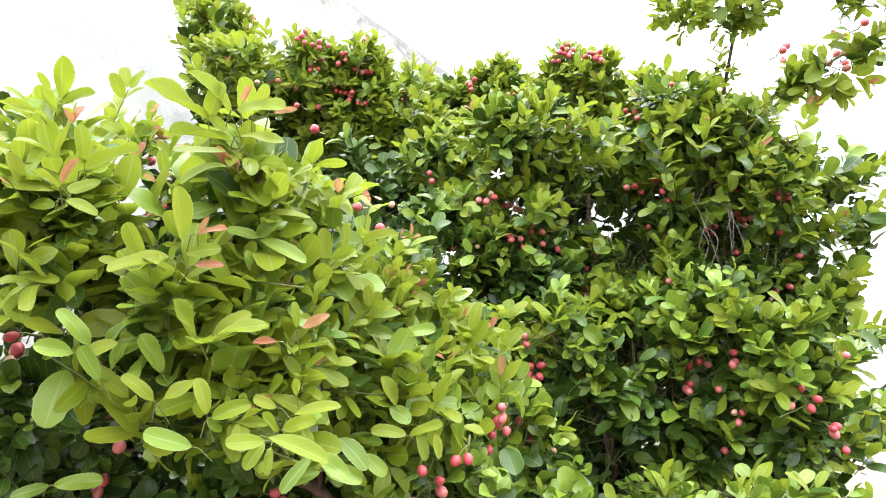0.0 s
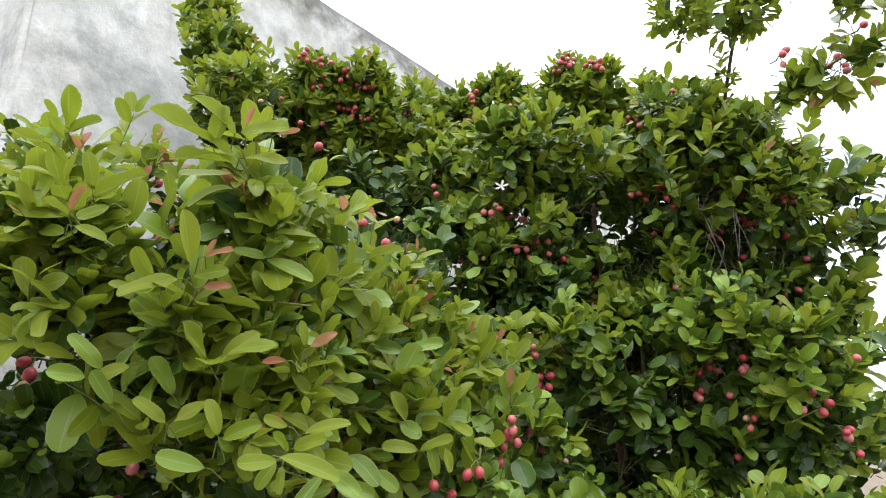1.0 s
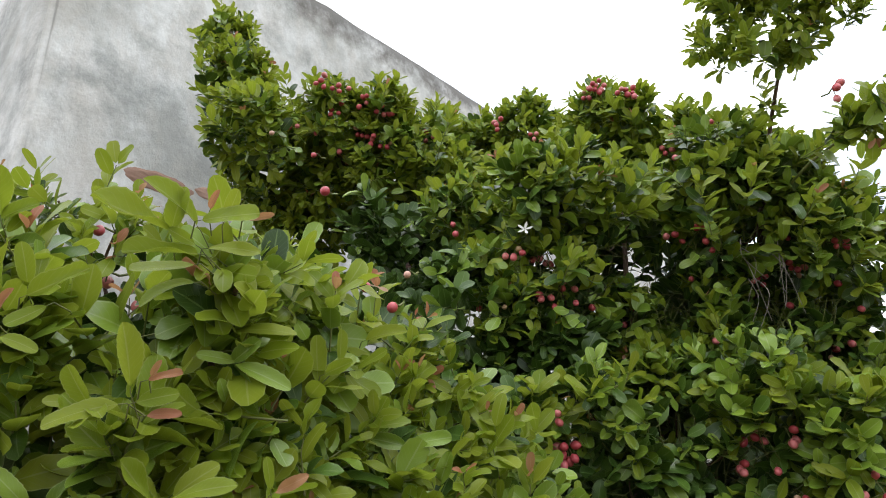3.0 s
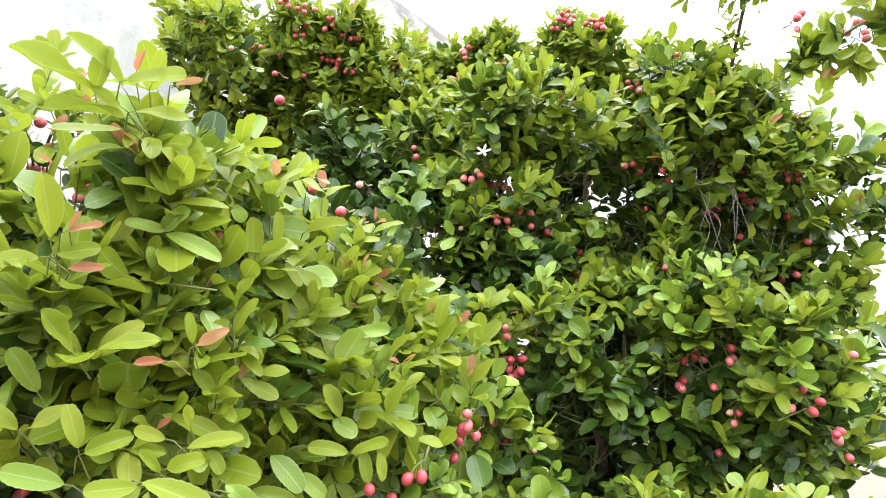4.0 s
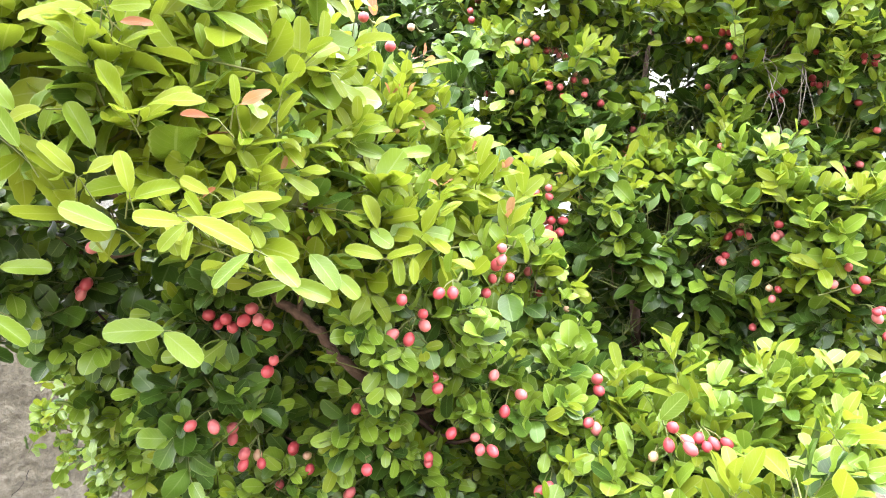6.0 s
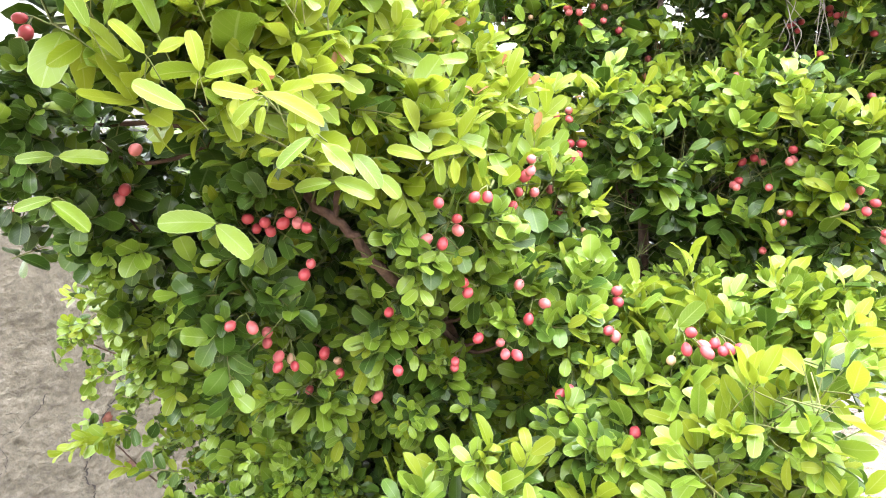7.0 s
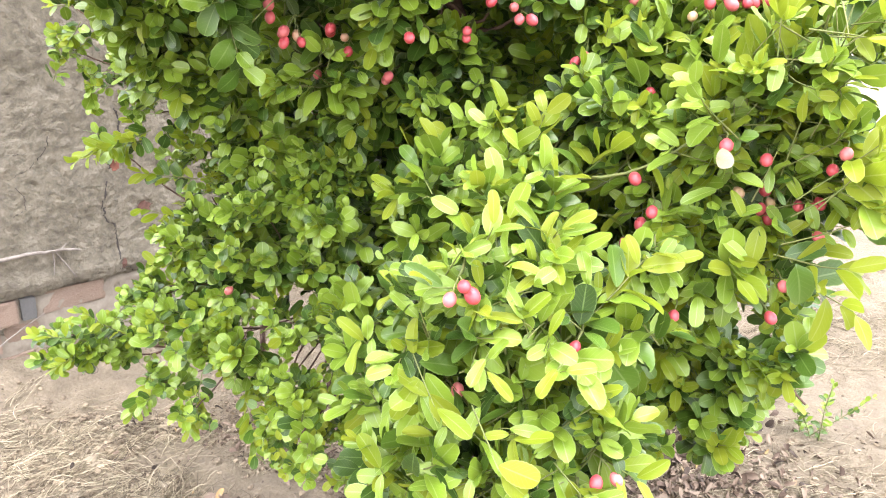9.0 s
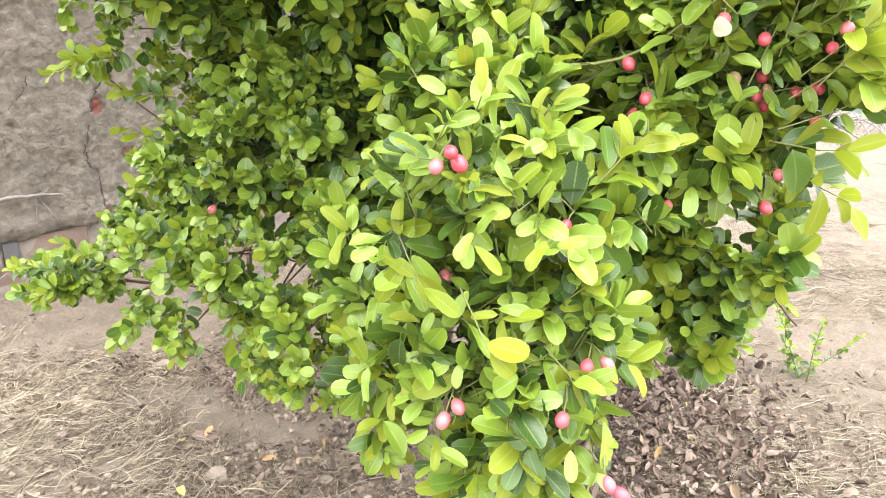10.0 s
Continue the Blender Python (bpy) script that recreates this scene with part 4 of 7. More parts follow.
FRONT_BACK = [
    (0.23, 0.95, 0.65, 0.058), (0.28, 0.96, 0.71, 0.058), (0.34, 0.97, 0.62, 0.061), (0.38, 0.94, 0.60, 0.048),
    (0.41, 0.92, 0.69, 0.050), (0.46, 0.90, 0.71, 0.037), (0.19, 0.93, 0.74, 0.055), (0.28, 0.91, 0.57, 0.050),
    (0.41, 0.96, 0.53, 0.037), (0.39, 0.84, 0.94, 0.044), (0.37, 0.84, 0.90, 0.043), (0.40, 0.80, 0.97, 0.042),
    (0.42, 0.81, 0.92, 0.032), (0.30, 0.85, 0.83, 0.050), (0.32, 0.82, 0.96, 0.048),
]
FRONT_GAP = [
    (0.23, 1.07, 0.83, 0.055), (0.25, 1.05, 0.78, 0.055), (0.18, 1.07, 0.81, 0.055), (0.28, 1.01, 0.86, 0.044),
]
FRONT_EDGE = [
    (0.38, 0.74, 1.09, 0.038), (0.39, 0.74, 1.12, 0.032), (0.39, 0.78, 1.04, 0.040), (0.44, 0.84, 0.99, 0.034),
    (0.44, 0.83, 1.16, 0.033), (0.38, 0.81, 0.98, 0.042),
]
REAR_DEEP = [
    (0.37, 1.72, 1.34, 0.085), (0.31, 1.72, 1.40, 0.071), (0.37, 1.37, 1.31, 0.056), (0.47, 1.59, 1.76, 0.056), (0.36, 1.80, 1.93, 0.050),
    (0.32, 1.72, 1.25, 0.090), (0.25, 1.66, 1.23, 0.080), (0.38, 1.75, 1.20, 0.090), (0.30, 1.70, 1.17, 0.090), (0.40, 1.60, 1.18, 0.090),
    (0.58, 1.92, 1.93, 0.055), (0.55, 1.95, 2.03, 0.060), (0.99, 1.92, 1.83, 0.065), (0.87, 1.92, 1.89, 0.060), (0.80, 1.85, 1.88, 0.060), (0.94, 1.85, 1.85, 0.050),
    (0.80, 1.92, 1.89, 0.050), (0.94, 1.92, 1.93, 0.060), (1.01, 1.90, 1.88, 0.050),
]
NEAR_FILL = [
    (-0.27, 1.25, 0.68, 0.07), (-0.17, 1.28, 0.69, 0.08), (-0.08, 1.25, 0.66, 0.07), (-0.20, 1.25, 0.56, 0.06),
    (-0.22, 1.14, 1.34, 0.067), (-0.16, 1.16, 1.25, 0.057), (-0.26, 1.19, 1.19, 0.080), (-0.31, 1.12, 1.30, 0.067),
    (-0.04, 1.19, 1.20, 0.076), (-0.37, 1.03, 1.37, 0.073), (-0.47, 1.05, 1.33, 0.076), (-0.15, 1.08, 1.01, 0.080),
    (-0.04, 0.99, 1.05, 0.072), (-0.15, 1.17, 0.90, 0.088), (-0.05, 1.21, 0.92, 0.090), (0.05, 1.15, 0.99, 0.084),
    (-0.23, 1.13, 0.87, 0.087), (0.14, 1.14, 1.04, 0.073), (0.21, 0.98, 1.13, 0.055), (0.24, 0.94, 1.08, 0.061),
    (-0.36, 1.26, 0.90, 0.088), (0.09, 1.13, 0.89, 0.084), (0.19, 0.90, 1.01, 0.066), (-0.09, 1.23, 0.81, 0.093),
]

FRUIT_REAR_A = [
    (0.108, 1.294, 1.814, 3), (0.162, 1.369, 1.826, 4), (0.084, 1.295, 1.812, 1), (0.196, 1.325, 1.751, 3),
    (0.152, 1.301, 1.723, 4), (0.245, 1.362, 1.715, 1), (0.354, 1.537, 1.747, 1), (0.434, 1.434, 1.871, 3),
    (0.488, 1.407, 1.861, 4), (0.507, 1.414, 1.831, 1), (0.751, 1.404, 1.823, 4), (0.685, 1.455, 1.795, 5),
    (0.620, 1.488, 1.777, 4), (0.749, 1.444, 1.751, 1), (0.782, 1.444, 1.696, 1), (0.726, 1.472, 1.616, 3),
    (0.755, 1.457, 1.630, 1), (0.464, 1.444, 1.781, 1), (0.075, 1.297, 1.712, 1), (0.026, 1.326, 1.719, 1),
]
FRUIT_REAR_B = [
    (0.159, 1.160, 1.434, 7), (0.142, 1.143, 1.487, 3), (0.465, 1.232, 1.448, 4), (0.444, 1.227, 1.401, 3),
    (0.505, 1.187, 1.453, 3), (0.482, 1.204, 1.399, 1), (0.595, 1.125, 1.365, 4), (0.509, 1.198, 1.354, 3),
    (0.486, 1.232, 1.296, 1), (0.635, 1.117, 1.290, 1), (0.617, 1.121, 1.323, 3), (0.657, 1.101, 1.437, 1),
    (-0.018, 1.392, 1.900, 1), (0.661, 1.476, 1.719, 1), (0.471, 1.373, 1.637, 1), (0.210, 1.314, 1.715, 1),
    (0.324, 1.485, 1.702, 1), (0.672, 1.445, 1.855, 1),
]
FRUIT_REAR_TOP_ONE = [
    (-0.380, 1.634, 2.468, 4), (-0.366, 1.711, 2.416, 4), (-0.284, 1.711, 2.433, 4), (-0.236, 1.741, 2.414, 5),
    (-0.308, 1.751, 2.354, 3), (-0.483, 1.688, 2.363, 3), (0.380, 1.685, 2.400, 4), (0.334, 1.698, 2.379, 3),
    (0.449, 1.631, 2.334, 3), (-0.128, 1.917, 2.415, 3), (0.191, 1.775, 2.319, 3), (0.521, 1.697, 2.202, 3),
    (-0.417, 1.357, 2.161, 1), (-0.269, 1.747, 2.337, 4), (-0.231, 1.766, 2.324, 3), (-0.266, 1.744, 2.140, 1),
    (-0.357, 1.676, 2.467, 3), (-0.320, 1.683, 2.466, 1), (-0.425, 1.727, 2.357, 1), (-0.364, 1.753, 2.306, 1),
    (-0.340, 1.425, 2.132, 1), (0.089, 1.765, 2.355, 4), (0.091, 1.657, 2.234, 1), (0.356, 1.678, 2.394, 5),
]
FRUIT_REAR_TOP_TWO = [
    (0.430, 1.631, 2.345, 4), (0.518, 1.611, 2.136, 1), (-0.022, 1.567, 2.029, 1), (-0.024, 1.416, 1.931, 1),
    (-0.169, 1.902, 2.013, 4), (-0.009, 1.673, 1.945, 1), (-0.194, 1.007, 1.850, 1), (0.594, 1.534, 2.186, 1),
]
FRUIT_REAR_TOP = FRUIT_REAR_TOP_ONE + FRUIT_REAR_TOP_TWO
FRUIT_BRANCH = [
    (0.795, 1.160, 2.009, 4), (0.703, 1.194, 2.053, 3), (0.781, 1.128, 1.971, 1), (0.815, 1.097, 2.046, 1),
]
FRUIT_NEAR_A = [
    (-0.413, 0.775, 1.717, 1), (-0.389, 0.752, 1.649, 2), (-0.322, 0.740, 1.617, 2), (-0.358, 0.777, 1.699, 1),
    (-0.089, 0.821, 1.634, 1), (-0.066, 0.874, 1.620, 1), (-0.061, 0.977, 1.693, 1), (-0.417, 0.635, 1.437, 3),
    (-0.386, 0.786, 1.293, 2),
]
FRUIT_NEAR_B = [
    (0.090, 0.844, 1.356, 3), (0.119, 1.020, 1.353, 1), (0.096, 0.940, 1.337, 1), (-0.005, 0.733, 1.294, 1),
    (0.038, 0.738, 1.306, 2), (0.077, 0.901, 1.315, 2), (0.136, 1.060, 1.326, 1), (0.182, 1.170, 1.308, 1),
    (-0.003, 0.778, 1.266, 4), (-0.207, 0.775, 1.259, 4), (-0.161, 0.756, 1.266, 4), (-0.153, 0.786, 1.223, 1),
    (-0.240, 0.799, 1.148, 2), (-0.228, 0.873, 1.128, 2), (-0.212, 0.881, 1.108, 5), (-0.067, 0.827, 1.172, 1),
    (-0.166, 0.914, 1.105, 1), (0.026, 0.828, 1.198, 2), (0.083, 0.903, 1.214, 1), (0.102, 0.914, 1.184, 2),
    (0.037, 0.879, 1.145, 1), (0.070, 0.891, 1.125, 2), (0.007, 0.913, 1.103, 1),
]
FRUIT_FRONT_A = [
    (0.209, 0.959, 1.198, 2), (0.213, 0.926, 1.157, 2), (0.290, 0.874, 1.156, 4), (0.318, 0.884, 1.156, 2),
    (0.337, 0.886, 1.157, 2), (0.270, 0.884, 1.135, 1),
]
FRUIT_FRONT_B = [
    (0.036, 0.596, 0.882, 3), (-0.387, 1.065, 0.684, 1), (0.210, 0.798, 0.958, 1), (0.231, 0.789, 0.923, 1),
    (0.227, 0.822, 0.900, 1), (0.210, 0.820, 0.876, 1), (0.231, 0.878, 1.047, 1), (0.288, 0.748, 1.006, 1),
    (0.340, 0.776, 0.989, 1), (0.324, 0.798, 0.948, 1), (0.358, 0.813, 0.938, 4), (0.391, 0.800, 0.936, 1),
    (0.411, 0.792, 0.944, 2), (0.404, 0.766, 0.983, 1), (0.409, 0.754, 1.002, 1), (0.381, 0.776, 0.849, 1),
    (0.370, 0.767, 0.814, 1), (0.263, 0.761, 0.811, 1), (0.411, 0.783, 0.906, 1), (0.178, 0.626, 0.686, 2),
    (0.029, 0.665, 0.750, 1), (-0.097, 0.948, 1.051, 1), (0.143, 0.645, 0.817, 1), (0.155, 0.918, 1.096, 2),
]
FRUIT_FRONT_C = [
    (0.051, 0.606, 0.627, 2), (0.150, 0.580, 0.647, 1), (0.192, 0.550, 0.589, 2),
]
FRUIT_LOW = [
    (-0.164, 0.908, 1.109, 1), (-0.138, 0.918, 1.087, 2), (-0.197, 0.962, 1.049, 1), (-0.102, 0.958, 1.046, 1),
    (-0.056, 0.852, 1.101, 1), (0.008, 0.905, 1.111, 1), (0.037, 0.885, 1.145, 1), (-0.162, 0.794, 1.210, 1),
    (-0.402, 0.798, 1.281, 2), (-0.622, 1.005, 1.249, 1), (-0.332, 0.715, 1.332, 1), (-0.673, 0.967, 1.273, 1),
    (0.073, 0.900, 1.128, 2), (0.231, 0.878, 1.047, 1),
]
SHOOTS_NEAR = [
    (-0.10, 0.61, 1.48, -0.07, 0.60, 1.51, 0.035), (-0.09, 0.65, 1.54, -0.08, 0.62, 1.59, 0.032), (-0.00, 0.89, 1.47, 0.04, 0.87, 1.48, 0.033), (-0.35, 0.52, 1.57, -0.34, 0.49, 1.62, 0.036),
    (-0.14, 0.59, 1.58, -0.09, 0.58, 1.60, 0.034), (-0.14, 0.68, 1.58, -0.06, 0.68, 1.60, 0.034), (-0.56, 0.66, 1.71, -0.54, 0.63, 1.78, 0.034), (-0.50, 0.76, 1.76, -0.48, 0.74, 1.80, 0.032),
    (-0.42, 0.76, 1.73, -0.39, 0.74, 1.78, 0.030), (-0.53, 0.75, 1.73, -0.52, 0.72, 1.78, 0.030),
]
SHOOTS_REAR_ONE = [
    (-0.71, 1.73, 2.70, -0.72, 1.63, 2.76, 0.036), (-0.77, 1.74, 2.65, -0.77, 1.65, 2.71, 0.036), (-0.71, 1.78, 2.63, -0.62, 1.73, 2.70, 0.036), (-0.76, 1.82, 2.53, -0.81, 1.73, 2.57, 0.036),
    (-0.70, 1.87, 2.49, -0.60, 1.84, 2.54, 0.036), (-0.75, 1.78, 2.61, -0.77, 1.70, 2.64, 0.036), (-0.50, 1.75, 2.45, -0.50, 1.66, 2.52, 0.036), (-0.25, 1.81, 2.45, -0.22, 1.73, 2.53, 0.036),
    (-0.07, 1.88, 2.37, -0.04, 1.80, 2.44, 0.036), (0.41, 1.84, 2.38, 0.40, 1.77, 2.45, 0.036), (0.61, 1.85, 2.27, 0.62, 1.78, 2.32, 0.036), (0.13, 1.34, 1.93, 0.12, 1.27, 2.02, 0.037),
    (0.18, 1.33, 1.95, 0.17, 1.26, 2.03, 0.037),
]
SHOOTS_REAR_TWO = [
    (0.23, 1.32, 1.95, 0.26, 1.25, 2.03, 0.037), (0.28, 1.32, 1.93, 0.31, 1.26, 2.00, 0.037), (0.33, 1.31, 1.93, 0.37, 1.26, 1.96, 0.037), (0.20, 1.35, 1.89, 0.16, 1.30, 1.96, 0.037),
    (0.25, 1.35, 1.88, 0.28, 1.29, 1.94, 0.037), (0.31, 1.33, 1.89, 0.38, 1.29, 1.90, 0.037), (0.11, 1.32, 1.96, 0.07, 1.27, 2.02, 0.037), (0.15, 1.36, 1.87, 0.12, 1.32, 1.91, 0.037),
    (0.35, 1.32, 1.90, 0.40, 1.28, 1.92, 0.037), (0.48, 1.30, 1.86, 0.47, 1.26, 1.92, 0.037), (0.55, 1.27, 1.89, 0.56, 1.22, 1.92, 0.037), (0.64, 1.26, 1.84, 0.65, 1.21, 1.87, 0.037),
    (0.49, 1.38, 1.61, 0.47, 1.34, 1.69, 0.037),
]
SHOOTS_REAR_THREE = [
    (0.59, 1.36, 1.51, 0.61, 1.32, 1.57, 0.037), (0.32, 1.42, 1.58, 0.28, 1.39, 1.65, 0.037), (0.40, 1.40, 1.60, 0.43, 1.36, 1.65, 0.037), (0.69, 1.16, 1.95, 0.67, 1.11, 2.01, 0.038),
    (0.69, 1.14, 1.95, 0.69, 1.10, 1.97, 0.038), (0.71, 1.12, 1.95, 0.70, 1.12, 1.91, 0.038), (0.72, 1.10, 1.95, 0.72, 1.05, 1.98, 0.038), (0.73, 1.08, 1.95, 0.75, 1.07, 1.90, 0.038),
    (0.75, 1.07, 1.96, 0.74, 1.07, 1.90, 0.038), (0.73, 1.07, 1.95, 0.78, 1.04, 1.90, 0.038), (0.75, 1.05, 1.96, 0.73, 1.02, 1.99, 0.038), (0.76, 1.03, 1.96, 0.75, 0.99, 2.00, 0.038),
    (0.77, 1.03, 1.96, 0.79, 1.01, 1.92, 0.038),
]
SHOOTS_REAR_FOUR = [
    (0.74, 1.01, 2.03, 0.75, 0.95, 2.08, 0.038), (0.79, 0.97, 2.02, 0.79, 0.90, 2.06, 0.038), (0.65, 1.19, 1.94, 0.72, 1.12, 1.96, 0.036), (0.69, 1.14, 1.95, 0.73, 1.09, 1.96, 0.034),
    (0.71, 1.09, 1.94, 0.76, 1.03, 1.96, 0.034), (0.71, 1.13, 1.96, 0.69, 1.09, 1.99, 0.030), (0.75, 1.03, 1.96, 0.79, 0.98, 1.97, 0.034), (0.19, 1.31, 1.93, 0.22, 1.25, 2.01, 0.043),
    (0.13, 1.34, 1.92, 0.31, 1.28, 1.95, 0.043), (0.23, 1.36, 1.93, 0.38, 1.32, 1.92, 0.043), (0.78, 1.49, 1.73, 0.89, 1.39, 1.77, 0.043), (0.81, 1.50, 1.62, 0.92, 1.41, 1.66, 0.043),
    (0.86, 1.46, 1.88, 0.95, 1.38, 1.88, 0.043),
]
SHOOTS_REAR_FIVE = [
    (0.82, 1.46, 1.93, 0.83, 1.40, 1.98, 0.043), (0.87, 1.44, 1.74, 0.94, 1.36, 1.78, 0.043), (0.79, 1.42, 1.51, 0.87, 1.34, 1.53, 0.043), (-0.10, 1.74, 2.20, -0.06, 1.62, 2.34, 0.038),
    (-0.28, 1.77, 2.30, -0.23, 1.64, 2.48, 0.038), (-0.66, 1.68, 2.46, -0.60, 1.56, 2.60, 0.038), (-0.73, 1.70, 2.38, -0.68, 1.57, 2.55, 0.038), (-0.11, 1.89, 2.32, -0.06, 1.78, 2.48, 0.038),
]
SHOOTS_REAR = SHOOTS_REAR_ONE + SHOOTS_REAR_TWO + SHOOTS_REAR_THREE + SHOOTS_REAR_FOUR + SHOOTS_REAR_FIVE
SHOOTS_LOW_ONE = [
    (-0.58, 1.13, 0.91, -0.63, 1.07, 0.89, 0.028), (-0.57, 1.13, 0.92, -0.61, 1.09, 0.89, 0.028), (-0.51, 1.16, 0.85, -0.55, 1.12, 0.86, 0.028), (-0.52, 1.17, 0.77, -0.55, 1.13, 0.79, 0.028),
    (-0.52, 1.18, 0.68, -0.57, 1.13, 0.70, 0.028), (-0.56, 1.20, 0.63, -0.60, 1.16, 0.65, 0.028), (-0.79, 1.25, 0.47, -0.84, 1.20, 0.51, 0.028), (-0.74, 1.28, 0.48, -0.78, 1.24, 0.52, 0.028),
    (-0.47, 1.15, 0.72, -0.51, 1.11, 0.74, 0.028), (-0.63, 1.19, 0.41, -0.63, 1.14, 0.37, 0.028), (-0.50, 1.15, 0.44, -0.49, 1.10, 0.39, 0.028), (-0.38, 1.09, 0.44, -0.34, 1.05, 0.39, 0.028),
    (-0.79, 1.24, 0.45, -0.82, 1.18, 0.45, 0.028),
]
SHOOTS_LOW_TWO = [
    (-0.39, 1.08, 0.56, -0.41, 1.07, 0.61, 0.028), (-0.30, 1.09, 0.63, -0.32, 1.07, 0.68, 0.028), (-0.24, 1.05, 0.50, -0.24, 1.00, 0.44, 0.028),
]
SHOOTS_LOW = SHOOTS_LOW_ONE + SHOOTS_LOW_TWO
SHOOTS_FRONT_ONE = [
    (0.38, 0.75, 1.00, 0.40, 0.73, 1.02, 0.038), (0.39, 0.74, 0.95, 0.42, 0.72, 0.98, 0.038), (0.39, 0.74, 0.91, 0.43, 0.71, 0.93, 0.038), (0.39, 0.75, 0.88, 0.44, 0.72, 0.87, 0.038),
    (0.36, 0.76, 1.00, 0.36, 0.74, 1.05, 0.038), (0.40, 0.72, 0.97, 0.42, 0.70, 1.01, 0.038), (0.44, 0.81, 0.83, 0.47, 0.78, 0.81, 0.040), (0.34, 0.76, 0.97, 0.35, 0.75, 1.01, 0.038),
    (0.33, 0.94, 1.11, 0.32, 0.93, 1.23, 0.040), (0.38, 0.89, 1.09, 0.44, 0.86, 1.15, 0.040), (0.44, 0.90, 1.12, 0.49, 0.87, 1.19, 0.040), (0.30, 0.80, 1.02, 0.29, 0.80, 1.07, 0.037),
    (0.33, 0.77, 1.05, 0.32, 0.77, 1.12, 0.040),
]
SHOOTS_FRONT_TWO = [
    (0.08, 0.83, 0.93, 0.10, 0.84, 1.01, 0.037), (0.14, 0.83, 0.93, 0.16, 0.84, 1.00, 0.037), (0.07, 0.80, 0.95, 0.08, 0.80, 1.02, 0.038),
    (0.17, 0.68, 0.84, 0.22, 0.68, 0.90, 0.040), (0.05, 0.69, 0.90, 0.07, 0.69, 0.94, 0.040), (-0.01, 0.62, 0.79, 0.01, 0.59, 0.76, 0.040), (0.06, 0.59, 0.74, 0.09, 0.55, 0.70, 0.037),
    (0.39, 0.74, 0.97, 0.42, 0.71, 1.01, 0.040),
]
SHOOTS_FRONT = SHOOTS_FRONT_ONE + SHOOTS_FRONT_TWO
LEAVES_NEAR_A = [
    (-0.147, 0.448, 1.580, -0.188, 0.409, 1.593, -51, 1), (-0.148, 0.446, 1.581, -0.136, 0.427, 1.603, 148, 1), (-0.132, 0.450, 1.585, -0.147, 0.416, 1.613, -79, 1), (-0.124, 0.441, 1.585, -0.084, 0.442, 1.589, 65, 1),
    (-0.114, 0.455, 1.589, -0.097, 0.440, 1.606, 130, 1), (-0.127, 0.460, 1.571, -0.091, 0.460, 1.572, 63, 1), (-0.134, 0.459, 1.567, -0.175, 0.432, 1.565, -48, 1), (-0.135, 0.456, 1.573, -0.145, 0.437, 1.579, -101, 1),
    (-0.142, 0.470, 1.563, -0.178, 0.449, 1.552, -42, 1), (-0.143, 0.475, 1.551, -0.175, 0.454, 1.543, -40, 1), (-0.122, 0.448, 1.596, -0.113, 0.436, 1.603, 143, 2), (-0.099, 0.459, 1.590, -0.080, 0.453, 1.591, 103, 2),
]
LEAVES_NEAR_B = [
    (-0.263, 0.427, 1.595, -0.252, 0.403, 1.622, -150, 1), (-0.263, 0.428, 1.593, -0.237, 0.426, 1.603, 83, 1), (-0.267, 0.429, 1.586, -0.269, 0.408, 1.597, -119, 1), (-0.280, 0.422, 1.583, -0.289, 0.401, 1.584, -90, 1),
    (-0.245, 0.441, 1.540, -0.203, 0.446, 1.557, 79, 1), (-0.250, 0.447, 1.548, -0.242, 0.428, 1.572, -150, 1), (-0.252, 0.422, 1.518, -0.260, 0.402, 1.524, -86, 1), (-0.250, 0.422, 1.521, -0.237, 0.411, 1.536, 123, 2),
    (-0.249, 0.427, 1.509, -0.226, 0.433, 1.503, 61, 1), (-0.234, 0.552, 1.581, -0.228, 0.535, 1.596, -154, 1), (-0.236, 0.450, 1.534, -0.253, 0.435, 1.517, -65, 1), (-0.305, 0.455, 1.535, -0.303, 0.434, 1.555, -128, 1),
]
LEAVES_NEAR_C = [
    (-0.170, 0.440, 1.463, -0.205, 0.414, 1.457, -54, 1), (-0.158, 0.431, 1.473, -0.152, 0.410, 1.508, -138, 1), (-0.155, 0.435, 1.463, -0.130, 0.435, 1.468, 91, 1), (-0.143, 0.425, 1.475, -0.121, 0.424, 1.479, 64, 2),
    (-0.150, 0.440, 1.455, -0.129, 0.439, 1.457, 74, 2), (-0.141, 0.425, 1.477, -0.133, 0.417, 1.484, 139, 2), (-0.239, 0.465, 1.402, -0.250, 0.442, 1.428, -100, 0), (-0.249, 0.460, 1.396, -0.266, 0.438, 1.400, -81, 0),
    (-0.223, 0.455, 1.374, -0.232, 0.436, 1.397, -100, 0), (-0.230, 0.470, 1.403, -0.205, 0.469, 1.422, 70, 0), (-0.223, 0.476, 1.390, -0.215, 0.467, 1.406, 145, 0), (-0.189, 0.483, 1.381, -0.199, 0.464, 1.409, -107, 0),
]
